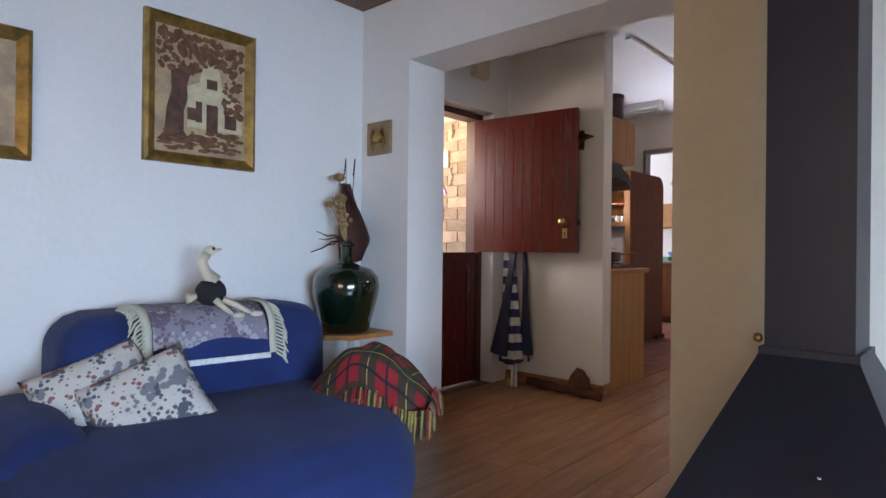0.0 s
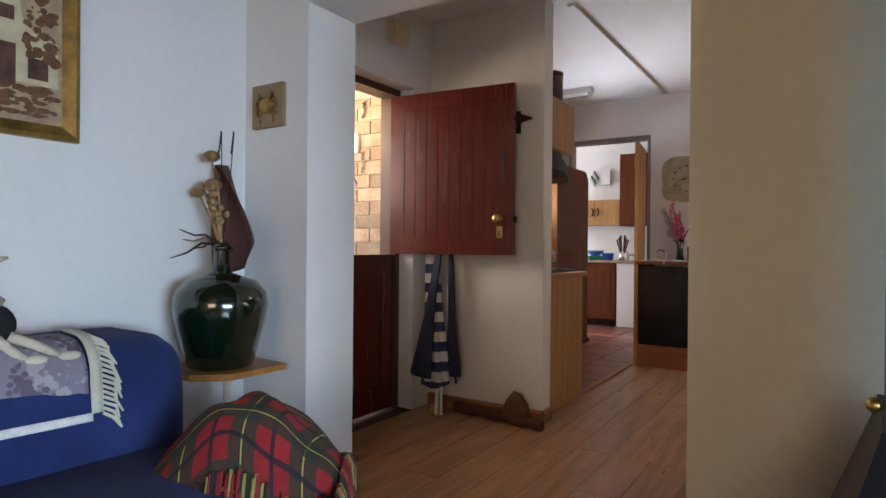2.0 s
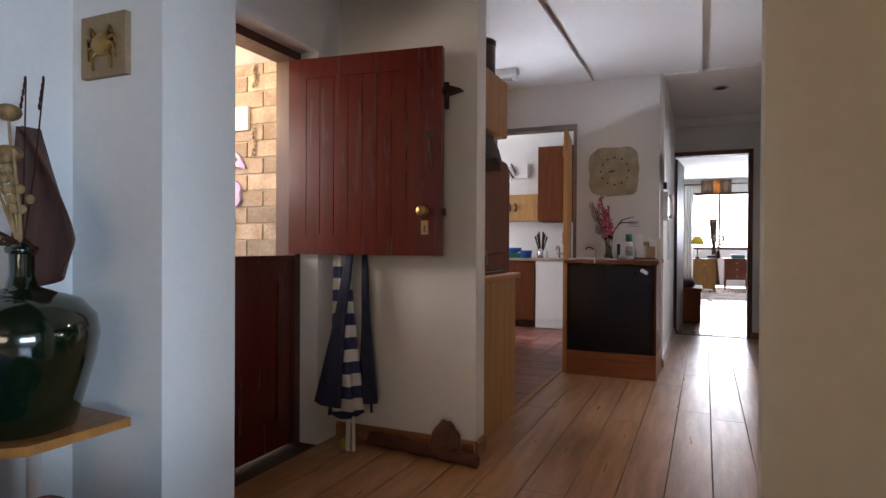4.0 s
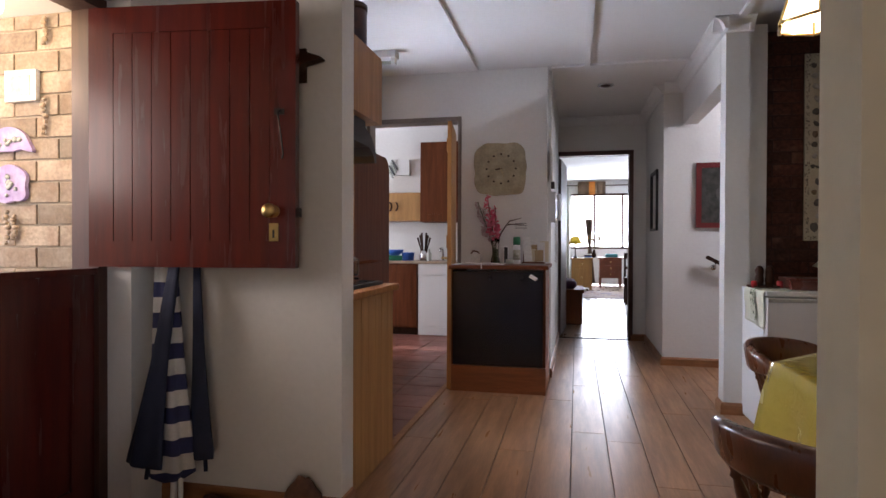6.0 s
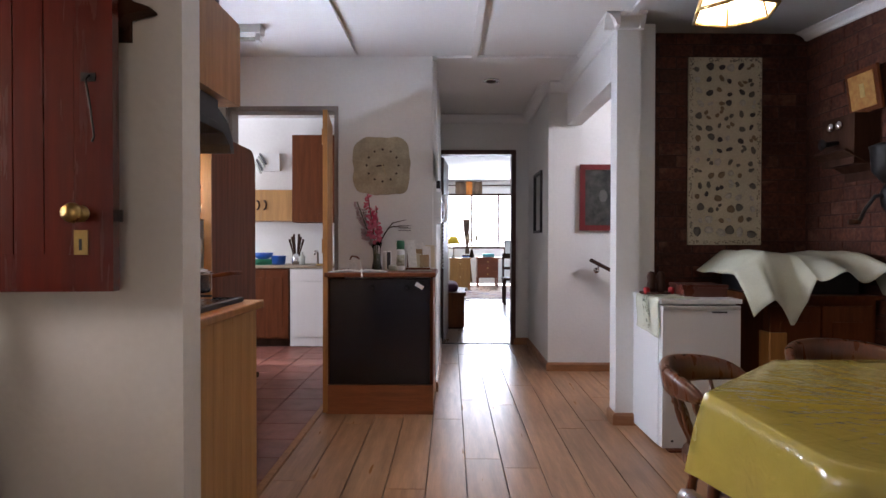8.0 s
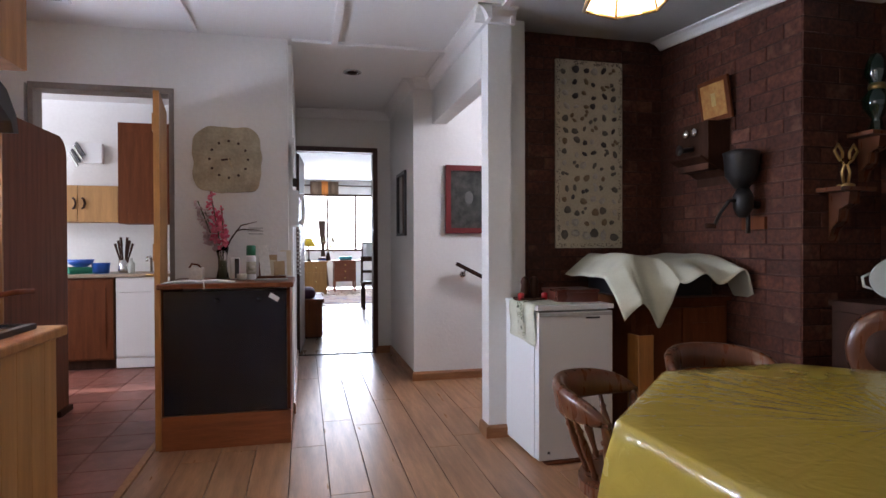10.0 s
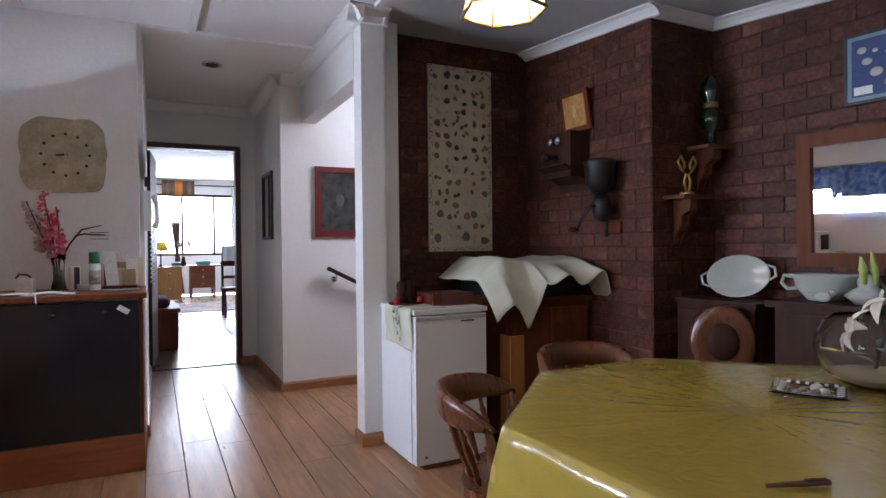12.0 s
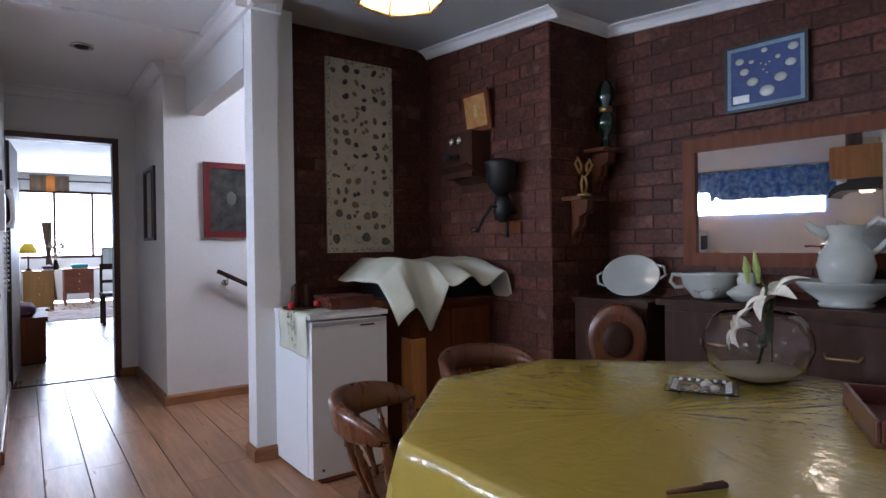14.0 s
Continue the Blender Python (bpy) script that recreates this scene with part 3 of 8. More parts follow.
rock = bmesh.new()
bmesh.ops.create_icosphere(rock, subdivisions=3, radius=1)
for v in rock.verts:
    k = 1 + 0.18 * noise.noise(v.co * 2.2)
    v.co = Vector((v.co.x * 0.095 * k * (1.15 - 0.55 * (v.co.z + 1) / 2), v.co.y * 0.05 * k, 0.102 + v.co.z * 0.10 * k))
turned(rock, pose(-2.15, 3.905, 0.0))
single("doorstop_stone", rock, surface("rusty_stone", (0.125, 0.055, 0.032), 0.85, vary=0.2, scale=14, grain=70, bump=0.8), "rough rust-brown stone door stop at the wall", "door stop", True)
bat = sheet(40, 10, lambda u, v: (-2.62 + 0.66 * u, 3.955 - 0.085 * u + 0.030 * math.cos(2 * math.pi * v), 0.032 + 0.030 * math.sin(2 * math.pi * v) + 0.004 * math.sin(23 * u)))
single("draught_stopper", bat, surface("maroon_cloth", (0.10, 0.032, 0.024), 0.9, vary=0.12, scale=14, grain=160, bump=0.4), "long maroon cloth draught stopper along the skirting", "draught stopper", True)

box_w = thing("meter_box", (XW, 3.62, 2.36), "small white fuse box high on the white wall", "fuse box")
part("box_body", box((XW, XW + 0.05, 3.52, 3.68, 2.36, 2.50)), CREAM, box_w, bevel=0.006)
part("box_lid", box((XW + 0.05, XW + 0.06, 3.525, 3.675, 2.365, 2.495)), CREAM, box_w, bevel=0.004)

# ---------------------------------------------------------------- porch seen over the half door
YP = 3.94
porch = structure("wall_porch", box((-5.4, -3.125, YP + 0.007, YP + 0.2, -0.1, 2.42)), MORTAR_PALE, "buff face brick wall of the porch")
structure("ceiling_porch", box((-5.5, -3.125, 1.2, YP + 0.2, 2.16, 2.24)), CEILING, "white porch ceiling")
structure("floor_porch", box((-5.5, -3.125, 1.2, YP + 0.2, -0.12, -0.03)), surface("porch_slab", (0.30, 0.20, 0.15), 0.8, bump=0.3), "clay coloured porch floor")

PORCH_GLOW = glow("lit_opal_glass", (1.0, 0.80, 0.42), 9.0)
pl = thing("porch_light", (-3.38, 3.56, 2.10), "round opal glass porch light, lit", "lamp")
part("globe", ball((-3.38, 3.56, 2.075), 0.115, squash=(1, 1, 0.75), steps=20), PORCH_GLOW, pl, smooth=True)
part("base_ring", lathe([(0.09, 2.130), (0.10, 2.145), (0.09, 2.159)], (-3.38, 3.56, 0), 20), BRASS, pl, smooth=True)
lamp("porch_lamp", "POINT", 19, (1.0, 0.78, 0.48), pose(-3.62, 3.40, 1.90), 0.10)
# warm fill lamp added under the porch ceiling to brighten the brick wall
lamp("porch_daylight", "AREA", 34, (1.0, 0.90, 0.76), look((-4.5, 2.0, 1.9), (-3.6, 3.94, 1.4)), 1.2, 0.8)

LILAC = surface("lilac_glaze", (0.36, 0.25, 0.50), 0.4, vary=0.12, scale=16, grain=60, bump=0.2, shift=(0.52, 0.42, 0.62))


def blob_plate(name, cx, cz, rx, rz, wob, seed, label, tilt=0.0, bean=0.0):
    random.seed(seed)
    t = thing(name, (cx, YP, cz), label, "wall plaque", "lilac plaques on the porch wall")
    n = 36
    ring = []
    ph = [random.uniform(0, 6.28) for _ in range(4)]
    for i in range(n):
        a = 2 * math.pi * i / n
        k = 1 + wob * sum(math.sin((j + 3) * a + ph[j]) for j in range(4)) / 4
        x, z = rx * k * math.cos(a), rz * k * math.sin(a)
        z += bean * (x / rx) ** 2 * -rz
        ring.append((x, z))
    bm = bmesh.new()
    f = [bm.verts.new((cx + x, YP - 0.024, cz + z)) for x, z in ring]
    g = [bm.verts.new((cx + x, YP - 0.006, cz + z)) for x, z in ring]
    bm.faces.new(f)
    bm.faces.new(g[::-1])
    for i in range(n):
        j = (i + 1) % n
        bm.faces.new((f[i], g[i], g[j], f[j]))
    part("plate", bm, LILAC, t)
    for i in range(8):
        a = random.uniform(0, 6.28)
        r = random.uniform(0.1, 0.62)
        part("shell", ball((cx + rx * r * math.cos(a), YP - 0.028, cz + rz * r * math.sin(a) - bean * (r * math.cos(a)) ** 2 * rz), random.uniform(0.010, 0.017), squash=(1, 0.5, 0.9), steps=8), CERAMIC, t, smooth=True)


blob_plate("wall_plaque", -3.60, 1.60, 0.125, 0.055, 0.16, 3, "bean shaped lilac plaque with shells on the brick wall", bean=0.7)
blob_plate("wall_plaque", -3.60, 1.395, 0.105, 0.088, 0.14, 5, "round lilac plaque with shells on the brick wall")
sign = thing("house_sign", (-3.555, YP, 1.83), "white framed house sign on the brick wall", "sign")
part("board", box((-3.61, -3.44, YP - 0.03, YP - 0.008, 1.765, 1.905)), PAPER, sign, bevel=0.003)
part("picture", box((-3.58, -3.47, YP - 0.033, YP - 0.031, 1.79, 1.88)), surface("pale_print", (0.60, 0.52, 0.40), 0.8, vary=0.2, scale=30, shift=(0.75, 0.72, 0.66)), sign)
for x, zs in ((-3.40, (2.13, 2.02)), (-3.405, (1.77, 1.62)), (-3.61, (1.27, 1.13)), (-3.57, (1.25, 1.15))):
    ch = thing("shell_string", (x, YP, zs[1]), "string of small shells hanging on the brick wall", "wind chime", "shell strings on the porch wall")
    part("cord", tube([(x, YP - 0.014, zs[0]), (x + 0.004, YP - 0.016, zs[1])], 0.002, 5), PAPER, ch)
    k = 7
    for i in range(k):
        z = zs[0] + (zs[1] - zs[0]) * i / (k - 1)
        part("shell", ball((x + 0.008 * math.sin(5 * i), YP - 0.02, z), 0.012 + 0.004 * (i % 2), squash=(1, 0.7, 0.8), steps=8), surface("shell_brown", (0.42, 0.32, 0.22), 0.4) if not i else ch.children[1].data.materials[0], ch, smooth=True)
driftwood = thing("driftwood", (-3.74, YP, 1.86), "knotted driftwood ornament hanging on the brick wall", "ornament")
for k in range(3):
    part("branch", tube([(-3.86 + 0.02 * k, YP - 0.03, 1.95 - 0.10 * k + 0.03), (-3.78, YP - 0.05, 1.93 - 0.08 * k), (-3.70, YP - 0.03, 1.94 - 0.09 * k)], [0.012, 0.024, 0.016], 7), OLDWOOD if k else BRASS, driftwood, smooth=True)

rp = thing("wall_plaque", (-3.91, YP, 1.71), "round ochre yellow plaque on the brick wall", "wall plaque")
part("disc", turned(lathe([(0.01, 0.006), (0.088, 0.006), (0.092, 0.016), (0.086, 0.026), (0.060, 0.022), (0.01, 0.020)], steps=32), pose(-3.91, YP, 1.71, 90)), surface("ochre_glaze", (0.55, 0.38, 0.06), 0.4, vary=0.15, scale=20, bump=0.2), rp, smooth=True)
part("bird_shape", box((-3.95, -3.87, YP - 0.030, YP - 0.0275, 1.695, 1.725)), OLDWOOD, rp, bevel=0.001)

# ---------------------------------------------------------------- kitchen
counter = thing("kitchen_counter_unit", (-2.5, 4.5, 0), "pine boarded kitchen counter unit beside the entrance wall", "kitchen cabinet")
part("carcass", box((-3.39, -2.085, 4.155, 4.83, 0.0, 0.872)), PINE, counter)
for i in range(7):
    part("end_board", box((-2.084, -2.066, 4.153 + i * 0.0975, 4.153 + i * 0.0975 + 0.0955, 0.004, 0.874)), PINE, counter, bevel=0.002)
for i in range(2):
    d = part("door", box((-3.05 + i * 0.49, -2.58 + i * 0.49, 4.831, 4.85, 0.10, 0.86)), PINE, counter, bevel=0.004)
    part("handle", tube([(-2.62 + i * 0.06, 4.852, 0.72), (-2.62 + i * 0.06, 4.872, 0.74), (-2.62 + i * 0.06, 4.872, 0.82), (-2.62 + i * 0.06, 4.852, 0.84)], 0.006), CHROME, d)
single("kitchen_worktop", box((-3.398, -2.045, 4.152, 4.885, 0.876, 0.912)), OAK, "oak kitchen worktop with rounded edges", "worktop", bevel=0.008)
worktop_west = single("kitchen_worktop", box((-3.398, -2.80, 4.888, 5.74, 0.876, 0.912)), OAK, "oak worktop under the kitchen window", "worktop", bevel=0.008)
cw = thing("kitchen_counter_unit", (-2.9, 5.3, 0), "oak kitchen base unit under the window", "kitchen cabinet")
part("carcass", box((-3.398, -2.84, 4.89, 5.74, 0, 0.874)), OAK, cw)
for i in range(2):
    part("door", box((-2.839, -2.82, 4.93 + i * 0.41, 5.32 + i * 0.41, 0.1, 0.85)), OAK, cw, bevel=0.004)

hob = thing("gas_hob", (-2.42, 4.52, 0.912), "black glass gas hob set in the worktop", "hob")
part("plate", box((-2.70, -2.14, 4.26, 4.78, 0.9125, 0.925)), BLACK, hob, bevel=0.004)
part("trim_bar", box((-2.24, -2.125, 4.77, 4.80, 0.9125, 0.932)), CHROME, hob, bevel=0.003)
part("trim_side", box((-2.138, -2.112, 4.26, 4.80, 0.9125, 0.930)), STEEL_BLACK, hob, bevel=0.003)
for x in (-2.56, -2.29):
    for y in (4.39, 4.64):
        g = part("burner", lathe([(0.045, 0.925), (0.045, 0.938), (0.03, 0.945), (0.005, 0.947)], (x, y, 0), 18), BLACKPLASTIC, hob, smooth=True)
        part("pan_support", box((x - 0.10, x + 0.10, y - 0.005, y + 0.005, 0.945, 0.955), (x - 0.005, x + 0.005, y - 0.10, y + 0.10, 0.955, 0.963)), IRON, g)


def pan(x, y, r, h, label, lid=True, handle=None):
    z = 0.964
    t = thing("saucepan", (x, y, z), label, "saucepan")
    part("pot", lathe([(r * 0.9, z), (r, z + 0.012), (r, z + h), (r + 0.006, z + h + 0.003), (r + 0.004, z + h + 0.006), (r - 0.004, z + h + 0.004)], (x, y, 0), 28), CHROME, t, smooth=True)
    if lid:
        q = part("lid", lathe([(r + 0.003, z + h + 0.007), (r * 0.8, z + h + 0.022), (r * 0.3, z + h + 0.036), (0.008, z + h + 0.038)], (x, y, 0), 28), CHROME, t, smooth=True)
        part("knob", lathe([(0.008, z + h + 0.036), (0.008, z + h + 0.05), (0.019, z + h + 0.055), (0.017, z + h + 0.066), (0.004, z + h + 0.069)], (x, y, 0), 14), BLACKPLASTIC, q, smooth=True)
    if handle:
        part("handle", tube([(x + r * handle[0], y + r * handle[1], z + h * 0.8), (x + (r + 0.10) * handle[0], y + (r + 0.10) * handle[1], z + h * 0.95), (x + (r + 0.17) * handle[0], y + (r + 0.17) * handle[1], z + h * 0.95)], [0.008, 0.011, 0.010]), TEAK, t, "brown wooden handle", smooth=True)


pan(-2.29, 4.64, 0.095, 0.075, "steel saucepan with a lid and wooden handle on the hob", handle=(0.55, 0.83))
pan(-2.56, 4.39, 0.085, 0.09, "steel saucepan with a lid on the hob", handle=(-0.8, 0.6))

uc = thing("wall_cupboard", (-2.4, 4.38, 1.72), "pine kitchen wall cupboard over the cooker hood", "wall cupboard")
part("carcass", box((-2.72, -2.052, 4.152, 4.585, 1.728, 2.062)), OAK, uc, bevel=0.003)
for i in range(2):
    d = part("door", box((-2.715 + i * 0.332, -2.387 + i * 0.332, 4.586, 4.604, 1.735, 2.055)), OAK, uc, bevel=0.004)
    part("handle", tube([(-2.41 + i * 0.06, 4.606, 1.76), (-2.41 + i * 0.06, 4.62, 1.775), (-2.41 + i * 0.06, 4.62, 1.83), (-2.41 + i * 0.06, 4.606, 1.845)], 0.005), BRASS, d)
hoodob = thing("cooker_hood", (-2.4, 4.38, 1.54), "black cooker hood with a curved visor under the cupboard", "cooker hood")
part("body", box((-2.70, -2.09, 4.153, 4.46, 1.64, 1.726)), BLACKPLASTIC, hoodob, bevel=0.006)
vis = [(4.18, 1.64), (4.46, 1.70), (4.56, 1.665), (4.62, 1.60), (4.635, 1.545), (4.60, 1.54), (4.585, 1.575), (4.52, 1.61), (4.18, 1.615)]
bmv = bmesh.new()
va, vb = [[bmv.verts.new((x, y, z)) for y, z in vis] for x in (-2.70, -2.092)]
for i in range(len(vis)):
    j = (i + 1) % len(vis)
    bmv.faces.new((va[i], va[j], vb[j], vb[i]))
bmv.faces.new(va[::-1])
bmv.faces.new(vb)
part("visor", bmv, BLACKPLASTIC, hoodob)
part("light_lens", box((-2.58, -2.40, 4.28, 4.40, 1.606, 1.613)), glow("hood_lamp_glass", (1.0, 0.78, 0.45), 8.0), hoodob)
lamp("cooker_hood_lamp", "AREA", 3.0, (1.0, 0.66, 0.30), look((-2.49, 4.34, 1.60), (-2.49, 4.341, 0.9)), 0.16, 0.10)

single("splashback", box((-2.76, -2.055, 4.1525, 4.160, 0.915, 1.60)), OAK, "orange pine splashback behind the hob", "splashback", bevel=0.001)
tin = thing("storage_tin", (-2.16, 4.42, 2.062), "tall dark brown storage tin on the wall cupboard", "tin")
part("tin_body", lathe([(0.072, 2.064), (0.074, 2.07), (0.074, 2.235), (0.070, 2.24)], (-2.14, 4.40, 0), 24), surface("printed_brown_tin", (0.075, 0.022, 0.014), 0.32, vary=0.3, scale=18, grain=60, shift=(0.02, 0.012, 0.02), bump=0.03), tin, smooth=True)
part("lid", lathe([(0.077, 2.236), (0.077, 2.262), (0.070, 2.268), (0.02, 2.27)], (-2.14, 4.40, 0), 24), surface("dark_lid", (0.04, 0.014, 0.010), 0.3), tin, smooth=True)
hat = single("storage_box", box((-2.52, -2.30, 4.22, 4.44, 2.063, 2.16)), CREAM, "cream storage box on the wall cupboard", "box", bevel=0.008)

fl = thing("fluorescent_light", (-2.75, 6.2, CEIL), "white fluorescent ceiling fitting, switched off", "ceiling light")
part("base", box((-3.25, -2.46, 6.12, 6.22, CEIL - 0.055, CEIL - 0.001)), WHITE, fl, bevel=0.006)
part("tube", turned(tube([(-3.22, 6.17, CEIL - 0.085), (-2.50, 6.17, CEIL - 0.085)], 0.014, 10), Matrix()), CERAMIC, fl, smooth=True)
part("end_cap", box((-2.50, -2.47, 6.14, 6.20, CEIL - 0.105, CEIL - 0.054)), WHITE, fl, bevel=0.004)

# tall cupboard with a rounded top corner, doors towards the room
tall = thing("tall_cupboard", (-2.88, 6.7, 0), "tall brown wooden cupboard with a rounded top corner", "cupboard")
out = [(6.28, 0.02), (6.28, 1.93)] + [(7.07 + 0.14 * math.sin(a), 1.79 + 0.14 * math.cos(a)) for a in [i * math.pi / 16 for i in range(9)]] + [(7.21, 0.02)]
bmt = bmesh.new()
ta, tb = [[bmt.verts.new((x, y, z)) for y, z in out] for x in (-2.902, -2.855)]
for i in range(len(out)):
    j = (i + 1) % len(out)
    bmt.faces.new((ta[i], ta[j], tb[j], tb[i]))
bmt.faces.new(ta[::-1])
bmt.faces.new(tb)
part("side_panel", bmt, TEAK, tall, bevel=0.006)
part("edge_lipping", box((-2.904, -2.850, 6.262, 6.279, 0.02, 1.935)), OAK, tall, "lighter oak edge strip", bevel=0.004)
part("foot", box((-2.900, -2.83, 7.0, 7.22, 0.0, 0.045)), OLDWOOD, tall, bevel=0.004)
part("foot", box((-2.90, -2.86, 6.30, 6.40, 0.0, 0.019)), OLDWOOD, tall)

gc = thing("glass_cupboard", (-3.0, 6.6, 1.30), "pine wall cupboard with a glazed door and jars inside", "wall cupboard")
gx0, gx1, gy0, gy1, gz0, gz1 = -3.32, -2.945, 6.44, 6.742, 1.325, 1.875
part("carcass", box((gx0, gx1, 6.735, gy1, gz0, gz1), (gx0, gx0 + 0.018, gy0 + 0.02, 6.735, gz0, gz1), (gx1 - 0.018, gx1, gy0 + 0.02, 6.735, gz0, gz1), (gx0, gx1, gy0 + 0.02, 6.735, gz0, gz0 + 0.018), (gx0, gx1, gy0 + 0.02, 6.735, gz1 - 0.018, gz1)), PINE, gc)
part("shelf", box((gx0 + 0.018, gx1 - 0.018, gy0 + 0.03, 6.73, 1.58, 1.595)), TEAK, gc)
gd = part("door", box((gx0, gx0 + 0.05, gy0, gy0 + 0.018, gz0, gz1), (gx1 - 0.05, gx1, gy0, gy0 + 0.018, gz0, gz1), (gx0 + 0.05, gx1 - 0.05, gy0, gy0 + 0.018, gz0, gz0 + 0.05), (gx0 + 0.05, gx1 - 0.05, gy0, gy0 + 0.018, gz1 - 0.05, gz1)), OAK, gc)
part("pane", box((gx0 + 0.05, gx1 - 0.05, gy0 + 0.007, gy0 + 0.010, gz0 + 0.05, gz1 - 0.05)), PANE, gd).visible_shadow = False
for i in range(3):
    j = thing("glass_jar", (-3.20 + i * 0.068, 6.56, 1.343), "small glass jar in the glazed cupboard", "jar", "jars in the glazed cupboard")
    part("jar_body", lathe([(0.026, 1.3435), (0.028, 1.35), (0.028, 1.42), (0.022, 1.43)], (-3.20 + i * 0.068, 6.56, 0), 14), CERAMIC, j, smooth=True)
    part("lid", lathe([(0.025, 1.4305), (0.025, 1.448), (0.02, 1.45)], (-3.20 + i * 0.068, 6.56, 0), 14), CHROME, j, smooth=True)

base3 = thing("kitchen_counter_unit", (-2.98, 6.2, 0), "oak kitchen base unit in the corner", "kitchen cabinet")
part("carcass", box((-3.398, -2.93, 5.745, 6.74, 0, 0.874)), OAK, base3)
single("kitchen_worktop", box((-3.398, -2.91, 5.745, 6.745, 0.876, 0.912)), OAK, "oak worktop in the kitchen corner", "worktop", bevel=0.006)
mw = thing("microwave", (-2.99, 6.25, 0.912), "white microwave oven on the worktop", "microwave")
part("case", box((-3.36, -2.94, 6.30, 6.66, 0.918, 1.20)), WHITE, mw, bevel=0.006)
part("foot", box((-3.33, -2.97, 6.33, 6.63, 0.9125, 0.918)), BLACKPLASTIC, mw)
md = part("door", box((-3.355, -3.04, 6.288, 6.2995, 0.93, 1.19)), WHITE, mw, bevel=0.004)
part("window", box((-3.33, -3.075, 6.285, 6.2875, 0.965, 1.155)), BLACK, md, "dark glass window")
part("control_panel", box((-3.035, -2.945, 6.292, 6.2995, 0.93, 1.19)), WHITE, mw, bevel=0.003)
single("butter_box", box((-3.02, -2.94, 6.0, 6.08, 0.9125, 0.955)), surface("yellow_box", (0.66, 0.48, 0.06), 0.5), "small yellow and white box on the worktop", "box", bevel=0.004)

kw = structure("window_1", box((XE - 0.10, XE - 0.06, 4.85, 6.72, 1.38, 1.43), (XE - 0.10, XE - 0.06, 4.85, 6.72, 1.87, 1.92), (XE - 0.10, XE - 0.06, 4.85, 4.90, 1.43, 1.87), (XE - 0.10, XE - 0.06, 6.67, 6.72, 1.43, 1.87), (XE - 0.10, XE - 0.06, 5.76, 5.80, 1.43, 1.87)), WHITE, "white kitchen window frame")
for y0, y1 in ((4.90, 5.76), (5.80, 6.67)):
    p = part("pane", box((XE - 0.082, XE - 0.078, y0, y1, 1.43, 1.87)), PANE, kw)
    p.visible_shadow = False
BLUE_CURTAIN = surface("blue_floral_cotton", (0.03, 0.12, 0.42), 0.85, vary=0.2, scale=16, grain=120, bump=0.2, shift=(0.20, 0.36, 0.62), fine=0.15)
cur = thing("kitchen_curtain", (XE + 0.05, 5.93, 1.62), "short blue patterned curtain over the kitchen window", "curtain")
part("cloth", sheet(90, 4, lambda u, v: (XE + 0.045 + 0.016 * math.sin(u * 95), 4.76 + 1.97 * u, 2.02 - 0.40 * v + 0.006 * math.sin(u * 40)), 0.002), BLUE_CURTAIN, cur, smooth=True)
part("rail", tube([(XE + 0.045, 4.72, 2.03), (XE + 0.045, 6.74, 2.03)], 0.008), BRASS, cur, smooth=True)

# scullery door and room
structure("door_3_frame", box((-2.935, -2.905, YC - 0.012, YC + 0.13, 0, 2.20), (-2.10, -2.07, YC - 0.012, YC + 0.13, 0, 2.20), (-2.935, -2.07, YC - 0.012, YC + 0.13, 2.20, 2.24)), surface("grey_frame", (0.22, 0.19, 0.17), 0.5), "grey painted frame of the scullery doorway", bevel=0.003)
sd = tagged(new("door_3"), "varnished pine scullery door standing open into the kitchen", "door", kind="structure")
part("door_panel", box((0.0, 0.60, -0.016, 0.016, 0.012, 2.075)), OAK, sd, bevel=0.003)
part("door_handle", tube([(0.55, -0.02, 1.02), (0.55, -0.06, 1.02), (0.45, -0.062, 1.02)], 0.008), BRASS, sd, smooth=True)
part("bar", box((0.02, 0.58, -0.024, -0.0165, 1.10, 1.20), (0.02, 0.58, -0.024, -0.0165, 1.85, 1.95)), OAK, sd, bevel=0.003)
sd.matrix_world = pose(-2.125, YC - 0.035, 0, 0, 0, -82)

sink = thing("scullery_unit", (-3.2, 8.85, 0), "brown wooden sink cupboard in the scullery", "kitchen cabinet")
part("carcass", box((-3.9, -2.955, 8.62, 9.19, 0.10, 0.87)), TEAK, sink)
part("plinth", box((-3.9, -2.955, 8.68, 9.19, 0.0, 0.10)), OLDWOOD, sink)
for i in range(2):
    d = part("door", box((-3.88 + i * 0.465, -3.425 + i * 0.465, 8.60, 8.619, 0.12, 0.85)), TEAK, sink, bevel=0.004)
    part("panel", box((-3.82 + i * 0.465, -3.485 + i * 0.465, 8.592, 8.5995, 0.20, 0.77)), TEAK, d, bevel=0.004)
single("scullery_worktop", box((-3.92, -2.20, 8.585, 9.195, 0.875, 0.905)), surface("speckled_laminate", (0.42, 0.33, 0.24), 0.4, vary=0.15, grain=120), "speckled laminate worktop in the scullery", "worktop", bevel=0.005)
dw = thing("dishwasher", (-2.7, 8.88, 0), "white dishwasher under the scullery worktop", "dishwasher")
part("case", box((-2.94, -2.44, 8.62, 9.18, 0.02, 0.87)), WHITE, dw, bevel=0.004)
part("front_door", box((-2.935, -2.445, 8.60, 8.619, 0.13, 0.73)), WHITE, dw, bevel=0.005)
part("control_panel", box((-2.935, -2.445, 8.596, 8.619, 0.74, 0.865)), WHITE, dw, bevel=0.005)
